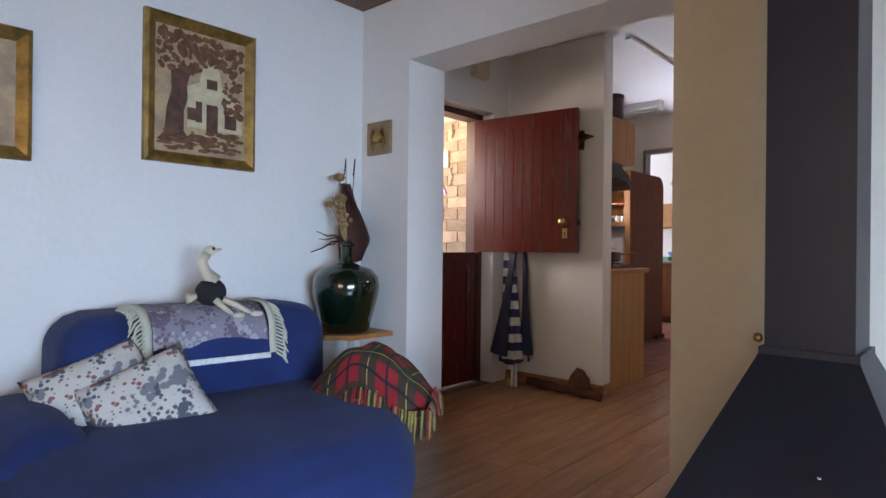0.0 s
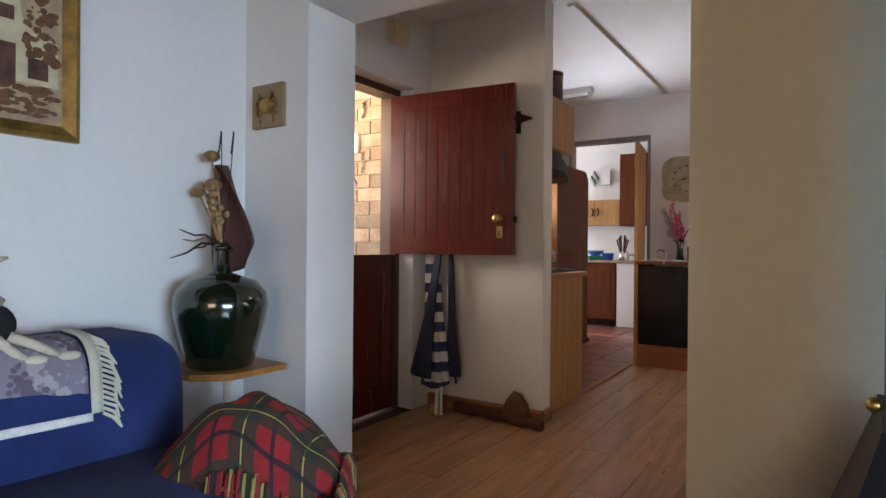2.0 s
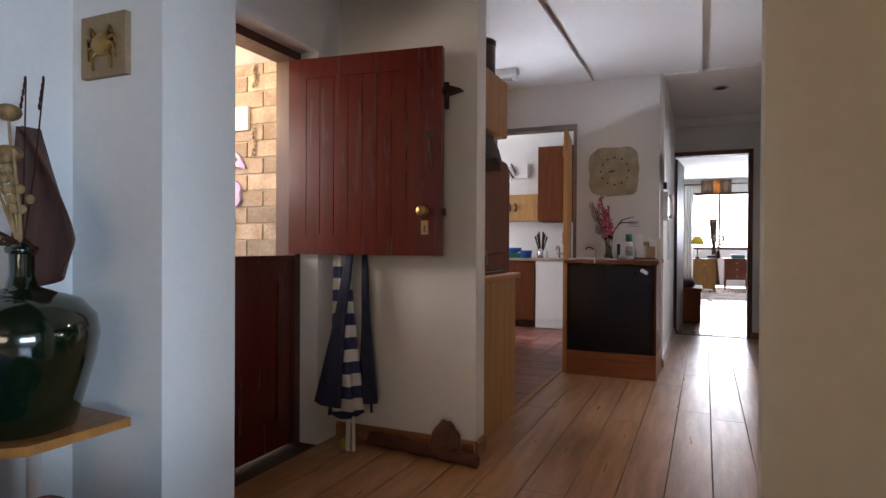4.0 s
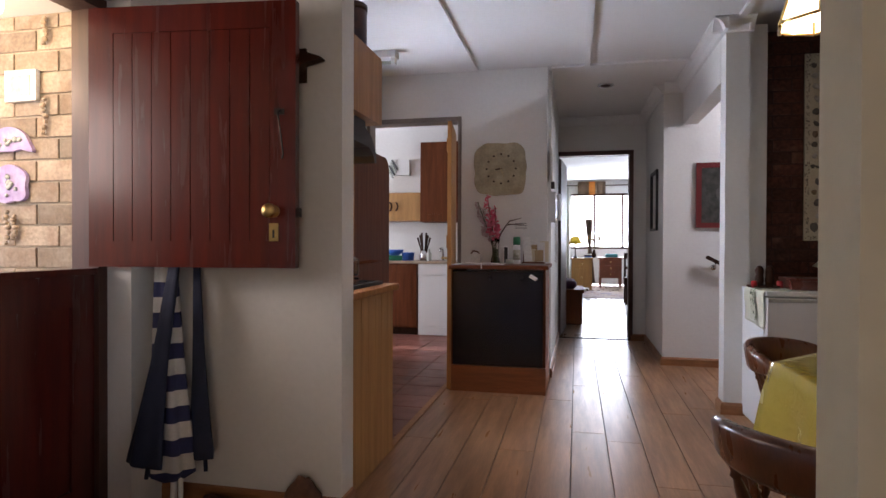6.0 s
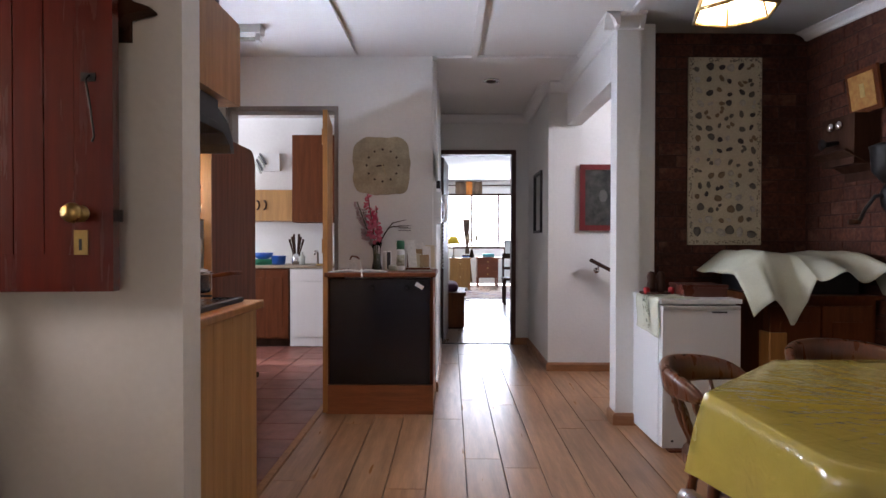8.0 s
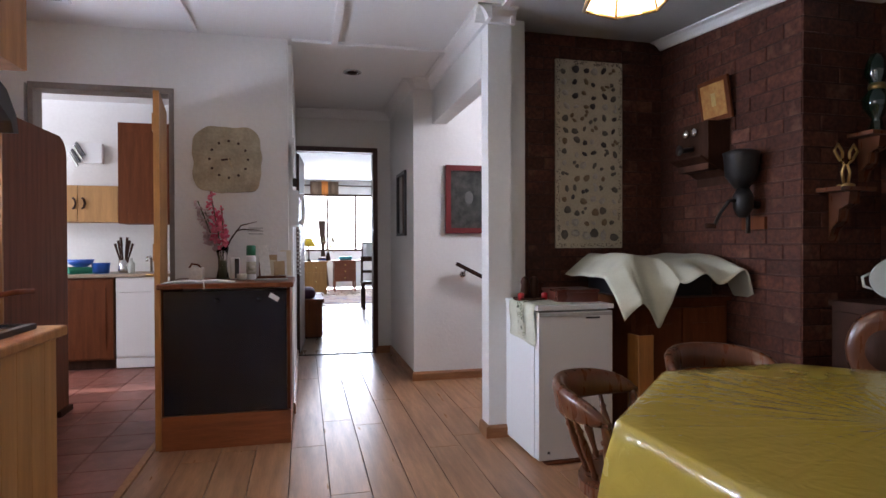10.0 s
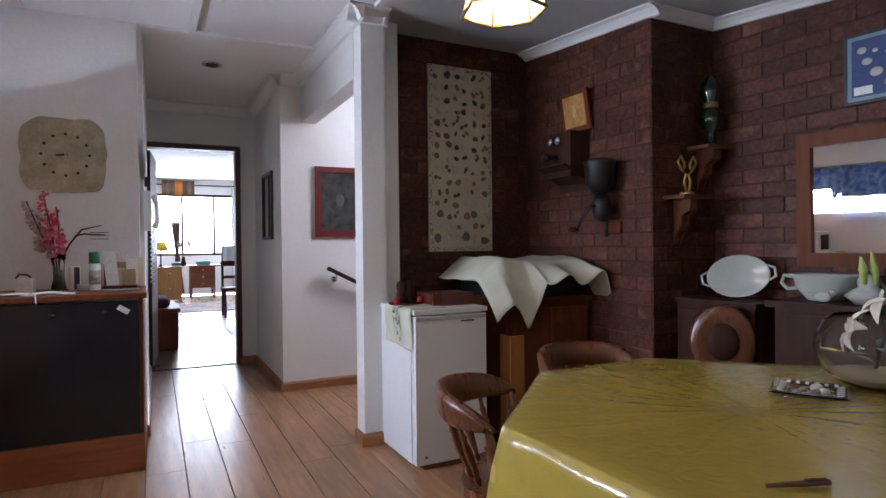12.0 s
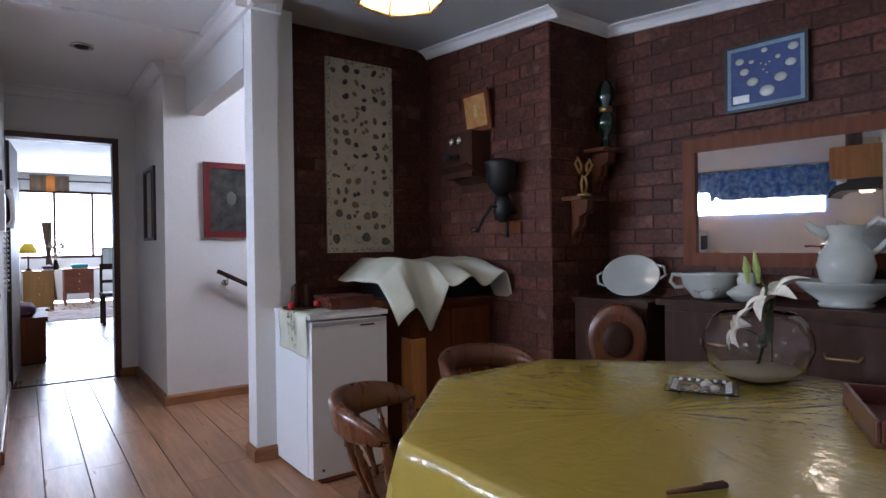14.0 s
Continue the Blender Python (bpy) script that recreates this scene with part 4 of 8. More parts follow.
part("kick_plate", box((-2.93, -2.45, 8.61, 8.6195, 0.02, 0.115)), WHITE, dw)
cup = thing("wall_cupboard", (-2.7, 9.05, 1.35), "dark oak panelled wall cupboard in the scullery", "wall cupboard")
part("carcass", box((-2.98, -2.46, 8.87, 9.19, 1.385, 2.375)), TEAK, cup)
d = part("door", box((-2.978, -2.462, 8.85, 8.869, 1.39, 2.37)), TEAK, cup, bevel=0.004)
part("panel", box((-2.90, -2.54, 8.842, 8.8495, 1.48, 2.28)), TEAK, d, bevel=0.006)
cup2 = thing("wall_cupboard", (-3.25, 9.05, 1.40), "low pine wall cupboard with two arched handles", "wall cupboard")
part("carcass", box((-3.70, -2.985, 8.90, 9.19, 1.40, 1.755)), PINE, cup2)
for i in range(2):
    d = part("door", box((-3.695 + i * 0.355, -3.345 + i * 0.355, 8.88, 8.899, 1.405, 1.75)), PINE, cup2, bevel=0.004)
    hx = -3.385 + i * 0.08
    part("handle", tube([(hx, 8.879, 1.53), (hx + 0.02, 8.86, 1.54), (hx + 0.03, 8.86, 1.58), (hx + 0.02, 8.86, 1.62), (hx, 8.879, 1.63)], 0.010), OLDWOOD, d, smooth=True)
PLAS_G = surface("green_plastic", (0.03, 0.34, 0.22), 0.35)
PLAS_B = surface("blue_plastic", (0.03, 0.13, 0.55), 0.35)
single("dish_tray", lathe([(0.17, 0.906), (0.19, 0.93), (0.20, 0.965), (0.19, 0.965), (0.16, 0.92)], (-3.34, 8.8, 0), 4, squash=(1.0, 0.8)), PLAS_G, "green plastic dish tray on the scullery worktop", "tray")
single("dish_bowl", lathe([(0.05, 0.966), (0.10, 1.0), (0.115, 1.04), (0.10, 1.04)], (-3.30, 8.82, 0), 20), PLAS_B, "blue plastic bowl in the dish tray", "bowl", True)
single("dish_tub", lathe([(0.07, 0.906), (0.08, 1.0), (0.085, 1.005)], (-3.12, 8.8, 0), 20), PLAS_B, "blue plastic tub by the sink", "tub", True)
uten = thing("utensil_pot", (-2.93, 8.85, 0.906), "pot of kitchen utensils on the scullery worktop", "utensil pot")
part("pot", lathe([(0.045, 0.906), (0.055, 0.93), (0.05, 1.03), (0.042, 1.03)], (-2.93, 8.85, 0), 16), CHROME, uten, smooth=True)
for i in range(6):
    a = i * 1.05
    part("utensil", tube([(-2.93 + 0.02 * math.cos(a), 8.85 + 0.02 * math.sin(a), 0.97), (-2.93 + 0.08 * math.cos(a), 8.85 + 0.05 * math.sin(a), 1.19 + 0.03 * (i % 3))], [0.005, 0.014], 6), OLDWOOD, uten, smooth=True)
tap = thing("sink_tap", (-2.72, 8.95, 0.906), "chrome mixer tap at the scullery sink", "tap")
part("spout", tube([(-2.72, 9.0, 0.906), (-2.72, 9.0, 1.03), (-2.72, 8.96, 1.06), (-2.72, 8.85, 1.05), (-2.72, 8.83, 1.02)], 0.012), CHROME, tap, smooth=True)
soap = single("soap_bottle", lathe([(0.03, 0.906), (0.032, 0.92), (0.032, 1.0), (0.012, 1.02), (0.012, 1.05)], (-2.84, 8.75, 0), 16), CERAMIC, "white soap bottle on the worktop", "bottle", True)
wb = thing("wall_light", (-3.45, 9.19, 2.0), "white wall heater with dark louvres in the scullery", "wall heater")
part("case", box((-3.46, -3.20, 9.12, 9.19, 2.0, 2.20)), WHITE, wb, bevel=0.01)
for i in range(4):
    part("louvre", turned(box((-0.075, 0.075, -0.006, 0.006, -0.012, 0.012)), pose(-3.45 + 0.02 * i, 9.10, 2.03 + 0.035 * i, 30, 60, 0)), BLACKPLASTIC if i % 2 else CERAMIC, wb)

# ---------------------------------------------------------------- counter under the clock
isl = thing("counter_cabinet", (-1.65, 6.45, 0), "wooden counter cabinet with a black enamel front below the clock", "cabinet")
part("plinth", box((-2.016, -1.281, 6.142, 6.74, 0.0, 0.195)), REDOAK, isl, bevel=0.004)
part("side_panel", box((-1.302, -1.283, 6.16, 6.74, 0.196, 0.918)), TEAK, isl, bevel=0.003)
part("side_panel", box((-2.010, -1.992, 6.16, 6.74, 0.196, 0.918)), TEAK, isl, bevel=0.003)
pfront = part("front_panel", box((-1.991, -1.303, 6.150, 6.185, 0.200, 0.905)), BLACK, isl, "black enamel appliance front", bevel=0.012)
for x in (-1.70, -1.46):
    part("control_knob", turned(lathe([(0.018, 0), (0.016, 0.012), (0.006, 0.014)], steps=16), pose(x, 6.149, 0.85, 90)), BLACK, pfront, smooth=True)
part("side_trim", box((-1.335, -1.312, 6.138, 6.149, 0.55, 0.80)), BLACK, pfront, bevel=0.004)
part("paper_tag", turned(box((-0.030, 0.030, -0.003, 0, -0.014, 0.014)), pose(-1.375, 6.144, 0.862, 0, 32, 0)), PAPER, pfront, "torn white paper tag")
single("counter_worktop", box((-2.018, -1.262, 6.105, 6.745, 0.920, 0.950)), TEAK, "brown wooden worktop of the counter cabinet", "worktop", bevel=0.006)


def open_book(x, y, z, ang, label, w=0.20, d=0.14):
    t = thing("open_notebook", (x, y, z), label, "book", "notebooks on the counter")
    m = pose(x, y, z, 0, 0, ang)
    part("cover", turned(box((-w, w, -d / 2, d / 2, 0.0, 0.003)), m), surface("cover_grey", (0.30, 0.28, 0.30), 0.6), t)
    for s in (-1, 1):
        part("pages", turned(sheet(10, 1, lambda u, v: (s * (0.004 + u * (w - 0.008)), (v - 0.5) * (d - 0.01), 0.004 + 0.014 * math.sin(math.pi * min(1, u * 0.9 + 0.1)) * (1 - 0.5 * u)), 0.004), m), PAPER, t)
    part("ribbon", turned(sheet(6, 1, lambda u, v: (0.02 + 0.006 * v + 0.012 * u, -d / 2 - 0.07 * u + 0.012, 0.018 - 0.055 * u * u)), m), PAPER, t)


open_book(-1.80, 6.20, 0.951, 4, "open notebook with white pages on the counter")
rc = thing("recipe_box", (-1.86, 6.46, 0.951), "white card box with a wooden clip on the counter", "box")
part("box_body", box((-1.90, -1.82, 6.42, 6.50, 0.951, 1.03)), PAPER, rc, bevel=0.004)
part("clip", tube([(-1.90, 6.44, 1.03), (-1.885, 6.44, 1.055), (-1.85, 6.44, 1.05), (-1.83, 6.44, 1.032)], 0.006), TEAK, rc, smooth=True)
FLOWER_PINK = surface("pink_petal", (0.52, 0.03, 0.09), 0.6, vary=0.25, scale=30, shift=(0.66, 0.20, 0.26), bump=0.1)
FLOWER_PALE = surface("pale_petal", (0.52, 0.40, 0.40), 0.6, vary=0.15, scale=30, bump=0.1)
LEAF = surface("green_leaf", (0.045, 0.085, 0.022), 0.5, vary=0.2, scale=20, bump=0.2)


def petal_cluster(bm, at, r, n, rnd):
    for _ in range(n):
        d = Vector((rnd.gauss(0, 1), rnd.gauss(0, 1), rnd.gauss(0, 1))).normalized()
        side = d.orthogonal().normalized()
        w = r * 0.45
        c = Vector(at)
        v = [bm.verts.new(c + d * r * a + side * b + d.cross(side) * e) for a, b, e in ((0.1, 0, 0), (0.6, w, 0.1 * r), (1.0, 0, 0.22 * r), (0.6, -w, 0.1 * r))]
        bm.faces.new(v)


def gladioli():
    rnd = random.Random(4)
    t = thing("flower_vase", (-1.72, 6.58, 0.951), "glass vase of pink gladioli and bare twigs", "vase of flowers")
    part("vase", lathe([(0.036, 0.951), (0.04, 0.956), (0.028, 1.02), (0.030, 1.10), (0.040, 1.16), (0.036, 1.16), (0.026, 1.10), (0.024, 1.02), (0.033, 0.962), (0.004, 0.960)], (-1.72, 6.58, 0), 20), GLASS, t, smooth=True)
    part("cloth_wrap", lathe([(0.030, 0.958), (0.024, 1.02), (0.025, 1.07), (0.003, 1.072)], (-1.72, 6.58, 0), 14), surface("water_stems", (0.10, 0.14, 0.06), 0.3), t, smooth=True)
    for (dx, dy, top, mat, nm) in ((-0.07, -0.02, 1.52, FLOWER_PINK, "pink_spike"), (0.0, -0.03, 1.42, FLOWER_PINK, "pink_spike"), (-0.15, 0.0, 1.46, FLOWER_PALE, "pale_spike"), (-0.11, 0.02, 1.40, FLOWER_PALE, "pale_spike")):
        p0, p1 = Vector((-1.72, 6.58, 1.0)), Vector((-1.72 + dx, 6.58 + dy, top))
        part("stem", tube([p0, (p0 + p1) / 2 + Vector((0.01, 0, 0)), p1], 0.004, 6), LEAF, t, smooth=True)
        bm = bmesh.new()
        for i in range(11):
            k = 0.42 + 0.56 * i / 10
            petal_cluster(bm, p0.lerp(p1, k) + Vector((rnd.uniform(-.018, .018), rnd.uniform(-.018, .018), 0)), 0.040 * (1.15 - 0.6 * (i / 10)), 9, rnd)
        part(nm, bm, mat, t, kind="stuff")
    for pts in (((0.0, 0.0, 1.10), (0.06, -0.02, 1.22), (0.12, -0.03, 1.30), (0.22, -0.03, 1.325)), ((0.0, 0.0, 1.10), (0.05, -0.02, 1.20), (0.09, -0.02, 1.265), (0.13, -0.03, 1.275), (0.24, -0.03, 1.27))):
        part("twig", tube([(-1.72 + a, 6.58 + b, c) for a, b, c in pts], [0.005] * (len(pts) - 1) + [0.0025], 6), OLDWOOD, t, smooth=True)


gladioli()
can = thing("spray_can", (-1.53, 6.45, 0.951), "white spray can with a green cap on the counter", "spray can")
part("can_body", lathe([(0.028, 0.951), (0.030, 0.955), (0.030, 1.09), (0.022, 1.105)], (-1.53, 6.45, 0), 20), WHITE, can, smooth=True)
part("label_band", lathe([(0.0305, 0.985), (0.0305, 1.065)], (-1.53, 6.45, 0), 20), surface("olive_label", (0.22, 0.22, 0.14), 0.5, vary=0.3, scale=40, shift=(0.5, 0.48, 0.42)), can, "printed olive label", smooth=True)
part("cap", lathe([(0.029, 1.105), (0.029, 1.165), (0.025, 1.17)], (-1.53, 6.45, 0), 20), surface("green_cap", (0.02, 0.17, 0.08), 0.4), can, "green plastic cap", smooth=True)
jar = thing("white_canister", (-1.62, 6.50, 0.951), "white canister with a black band on the counter", "canister")
part("canister_body", lathe([(0.030, 0.951), (0.030, 1.085), (0.027, 1.09)], (-1.635, 6.50, 0), 20), WHITE, jar, smooth=True)
part("band", box((-1.632, -1.605, 6.462, 6.469, 0.96, 1.085)), BLACKPLASTIC, jar)
tub = single("small_tub", lathe([(0.028, 0.951), (0.034, 0.956), (0.034, 0.985), (0.03, 0.99)], (-1.585, 6.44, 0), 20), CERAMIC, "small round white tub on the counter", "tub", True)
bk = thing("letter_rack", (-1.40, 6.62, 0.951), "letter rack stuffed with cards and papers against the wall", "letter rack")
part("tray", box((-1.50, -1.32, 6.55, 6.70, 0.951, 0.965), (-1.50, -1.32, 6.69, 6.70, 0.965, 1.10)), TEAK, bk)
_r = random.Random(8)
for i in range(8):
    x, z, w, h = -1.48 + 0.018 * i, 0.966, _r.uniform(0.06, 0.09), _r.uniform(0.08, 0.21)
    part("card", turned(box((0, w, -0.002, 0.002, 0, h)), pose(x, 6.60 + 0.01 * (i % 5) - 0.02, z, -8, _r.uniform(-7, 7), _r.uniform(-12, 12))), (PAPER, CREAM, surface("kraft_card", (0.40, 0.27, 0.14), 0.7))[i % 3], bk)
pn = single("note_pad", box((-1.50, -1.30, 6.30, 6.42, 0.951, 0.957)), surface("grey_folder", (0.25, 0.24, 0.22), 0.5), "grey folder lying on the counter", "folder", bevel=0.001)

# clock: a slab of worn stone with twelve dots
CLOCKSTONE = surface("sandstone", (0.44, 0.38, 0.26), 0.9, vary=0.14, scale=10, grain=60, bump=0.7)
ck = thing("wall_clock", (-1.70, YC, 1.55), "square sandstone wall clock with dark dots for the hours", "clock")
ring = []
for i in range(72):
    a = 2 * math.pi * i / 72
    c, s_ = math.cos(a), math.sin(a)
    r = 0.222 / (abs(c) ** 4.5 + abs(s_) ** 4.5) ** (1 / 4.5) * (1 + 0.018 * math.sin(7 * a + 1) + 0.012 * math.sin(13 * a) + 0.014 * noise.noise((3 * c, 3 * s_, 0.4)))
    ring.append((-1.70 + r * c, 1.772 + r * s_))
bm = bmesh.new()
f, g = [bm.verts.new((x, YC - 0.022, z)) for x, z in ring], [bm.verts.new((x, YC - 0.001, z)) for x, z in ring]
bm.faces.new(f)
for i in range(72):
    bm.faces.new((f[i], g[i], g[(i + 1) % 72], f[(i + 1) % 72]))
part("face", bm, CLOCKSTONE, ck)
for i in range(12):
    a = math.pi / 6 * i
    part("hour_dot", turned(lathe([(0.009, 0), (0.008, 0.005), (0.002, 0.007)], steps=10), pose(-1.69 + 0.125 * math.sin(a), YC - 0.022, 1.775 + 0.125 * math.cos(a), 90)), OLDWOOD, ck)
part("hour_hand", turned(box((-0.006, 0.006, -0.004, 0, -0.01, 0.05)), pose(-1.69, YC - 0.027, 1.775, 0, 262, 0)), OLDWOOD, ck)
part("minute_hand", turned(box((-0.004, 0.004, -0.004, 0, -0.01, 0.08)), pose(-1.69, YC - 0.031, 1.775, 0, 160, 0)), surface("pale_hand", (0.45, 0.36, 0.20), 0.5), ck)
note = thing("wall_note", (-1.52, YC, 1.255), "small white note with black lines on the wall", "note")
for i, (w, z) in enumerate(((0.10, 1.305), (0.10, 1.285), (0.10, 1.265))):
    part("line", box((-1.57, -1.57 + w, YC - 0.003, YC - 0.001, z, z + 0.004)), BLACKPLASTIC if i == 0 else STEEL_BLACK, note)

settle(COOK, "tall_cupboard", "glass_cupboard", "glass_jar", "scullery_unit", "scullery_worktop", "dishwasher", "dish_tray", "dish_bowl", "dish_tub", "utensil_pot", "sink_tap", "soap_bottle", "wall_light")
for ob in (cup, cup2):
    ob.matrix_basis = COOK @ ob.matrix_basis
settle(pose(-0.025, 0.06, 0) @ Matrix.Diagonal((1, 1, 1.02, 1)), "counter_cabinet", "counter_worktop")
settle(pose(-0.03, 0, 0), "wall_clock", "wall_note")
settle(pose(-0.025, 0.06, 0.019), "open_notebook", "recipe_box", "flower_vase", "spray_can", "white_canister", "small_tub", "letter_rack", "note_pad")

# ---------------------------------------------------------------- corridor
ph = thing("wall_telephone", (-1.302, 6.95, 1.30), "white wall telephone with a coiled cord on the corridor wall", "telephone")
part("phone_base", box((-1.302, -1.262, 6.90, 7.02, 1.32, 1.58)), WHITE, ph, bevel=0.012)
part("handset", tube([(-1.245, 6.96, 1.34), (-1.225, 6.96, 1.38), (-1.228, 6.96, 1.50), (-1.245, 6.96, 1.56)], [0.022, 0.014, 0.014, 0.022], 10), WHITE, ph, smooth=True)
part("cord", tube([(-1.26 + 0.012 * math.cos(i * 1.3), 6.95 + 0.012 * math.sin(i * 1.3), 1.32 - 0.006 * i) for i in range(60)], 0.003, 5), PAPER, ph, smooth=True)
key = thing("key_rack", (-1.302, 6.95, 1.62), "narrow dark key rack on the corridor wall", "key rack")
part("board", box((-1.302, -1.285, 6.80, 6.98, 1.66, 1.94)), WHITE, key, bevel=0.004)
part("bracket", box((-1.30, -1.27, 6.83, 6.86, 1.60, 1.66)), BLACKPLASTIC, key)

hp = thing("hall_mirror", (XH, 8.2, 1.25), "narrow framed mirror on the corridor wall", "mirror")
for y0, y1, z0, z1 in ((7.96, 7.985, 1.27, 1.88), (8.42, 8.445, 1.27, 1.88), (7.985, 8.42, 1.27, 1.295), (7.985, 8.42, 1.855, 1.88)):
    part("frame_bar", box((XH - 0.022, XH, y0, y1, z0, z1)), STEEL_BLACK, hp, bevel=0.003)
part("glass", box((XH - 0.008, XH - 0.002, 7.985, 8.42, 1.295, 1.855)), MIRROR, hp)

redp = thing("framed_picture", (0.2, YS, 1.28), "dark picture in a deep red frame on the stair wall", "picture")
RED = surface("red_frame", (0.16, 0.018, 0.018), 0.4, vary=0.1)
for x0, x1, z0, z1 in ((-0.012, 0.035, 1.285, 1.885), (0.365, 0.412, 1.285, 1.885), (0.035, 0.365, 1.285, 1.332), (0.035, 0.365, 1.838, 1.885)):
    part("frame_bar", box((x0, x1, YS - 0.026, YS - 0.001, z0, z1)), RED, redp, bevel=0.004)
part("canvas", box((0.035, 0.365, YS - 0.012, YS - 0.003, 1.332, 1.838)), surface("dark_print", (0.020, 0.022, 0.020), 0.35, vary=0.3, scale=14, shift=(0.075, 0.075, 0.065)), redp)
part("pale_shape", ball((0.20, YS - 0.013, 1.60), 0.05, squash=(0.8, 0.03, 1.1)), surface("grey_paint", (0.10, 0.10, 0.09), 0.6), redp, smooth=True)

rail = thing("handrail", (0.4, YS, 0.85), "dark wooden handrail sloping down the stair wall", "handrail")
part("rail_bar", turned(box((0, 1.1, -0.022, 0.022, -0.016, 0.016)), pose(0.07, YS - 0.075, 1.02, 0, 27, 0)), OLDWOOD, rail, bevel=0.006)
for x in (0.145, 0.75):
    z = 1.02 - (x - 0.07) * math.tan(radians(27))
    part("bracket", tube([(x, YS - 0.001, z - 0.06), (x, YS - 0.05, z - 0.06), (x, YS - 0.075, z - 0.02)], 0.008), CHROME, rail, smooth=True)
    part("rosette", turned(lathe([(0.028, 0), (0.026, 0.008), (0.01, 0.010)], steps=16), pose(x, YS - 0.001, z - 0.06, 90)), CHROME, rail, smooth=True)

dl = thing("downlight", (-0.825, 7.52, CEIL), "recessed brass rimmed downlight, off, in the corridor ceiling", "ceiling light")
part("rim", lathe([(0.075, CEIL - 0.001), (0.078, CEIL - 0.008), (0.060, CEIL - 0.012), (0.055, CEIL - 0.004)], (-0.825, 7.52, 0), 24), CHROME, dl, smooth=True)
part("bulb", lathe([(0.05, CEIL - 0.003), (0.04, CEIL - 0.014), (0.006, CEIL - 0.020)], (-0.825, 7.52, 0), 20), OLDWOOD, dl, smooth=True)

structure("door_4_frame", box((-1.345, -1.295, YD - 0.015, YD + 0.135, 0, 2.185), (-0.49, -0.44, YD - 0.015, YD + 0.135, 0, 2.185), (-1.345, -0.44, YD - 0.015, YD + 0.135, 2.185, 2.235)), DARKWOOD, "dark stained frame of the study door", bevel=0.004)
d4 = tagged(new("door_4"), "dark stained study door standing open", "door", kind="structure")
part("door_panel", box((0, 0.78, -0.018, 0.018, 0.012, 2.17)), DARKWOOD, d4, bevel=0.003)
part("door_handle", tube([(0.70, 0.02, 1.02), (0.70, 0.06, 1.02), (0.60, 0.062, 1.02)], 0.009), CHROME, d4, smooth=True)
d4.matrix_world = pose(-1.290, YD + 0.125, 0, 0, 0, 86)


# ---------------------------------------------------------------- lounge
def rounded(x0, x1, y0, y1, z0, z1, r, seg=5, puff=0.0, bm=None):
    """A soft upholstered block; puff swells its faces."""
    b = box((x0, x1, y0, y1, z0, z1))
    bmesh.ops.subdivide_edges(b, edges=b.edges[:], cuts=5, use_grid_fill=True)
    c, h = Vector(((x0 + x1) / 2, (y0 + y1) / 2, (z0 + z1) / 2)), Vector(((x1 - x0) / 2, (y1 - y0) / 2, (z1 - z0) / 2))
    bmesh.ops.subdivide_edges(b, edges=b.edges[:], cuts=2, use_grid_fill=True)
    for v in b.verts:
        p = v.co - c
        q = Vector((max(-h.x + r, min(h.x - r, p.x)), max(-h.y + r, min(h.y - r, p.y)), max(-h.z + r, min(h.z - r, p.z))))
        d = p - q
        if d.length > 1e-6:
            d = d.normalized() * r
        k = (1 - (p.x / h.x) ** 2) * (1 - (p.y / h.y) ** 2) + (1 - (p.x / h.x) ** 2) * (1 - (p.z / h.z) ** 2) + (1 - (p.z / h.z) ** 2) * (1 - (p.y / h.y) ** 2)
        n = d.normalized() if d.length > 1e-6 else Vector((0, 0, 0))
        v.co = c + q + d + n * puff * k + n * 0.006 * noise.noise(v.co * 5)
    return b


sofa = thing("sofa", (-2.2, 1.2, 0), "deep blue fabric covered sofa against the white wall", "sofa")
back = rounded(-2.84, -2.40, 0.78, 1.93, 0.22, 0.775, 0.13, puff=0.012)
for v in back.verts:
    v.co.x += -0.10 * max(0, v.co.z - 0.45)
part("backrest", back, BLUE_FABRIC, sofa, smooth=True)
seat = rounded(-2.62, -1.50, 0.50, 1.93, 0.05, 0.415, 0.16, puff=0.03)
for v in seat.verts:
    k = max(0.0, (v.co.x + 2.05) / 0.55)
    v.co.y -= max(0, v.co.y - 1.2) * 0.42 * k * k
    v.co.z -= 0.04 * k
part("seat", seat, BLUE_FABRIC, sofa, smooth=True)
arm = rounded(-2.74, -2.02, 0.52, 0.80, 0.06, 0.49, 0.13, puff=0.02)
for v in arm.verts:
    v.co.z -= 0.10 * max(0, v.co.x + 2.3)
part("armrest", arm, BLUE_FABRIC, sofa, smooth=True)
for x in (-2.7, -1.75):
    for y in (0.62, 1.75 if x < -2 else 1.5):
        part("leg", lathe([(0.02, 0.0), (0.025, 0.08)], (x, y, 0), 10), OLDWOOD, sofa)


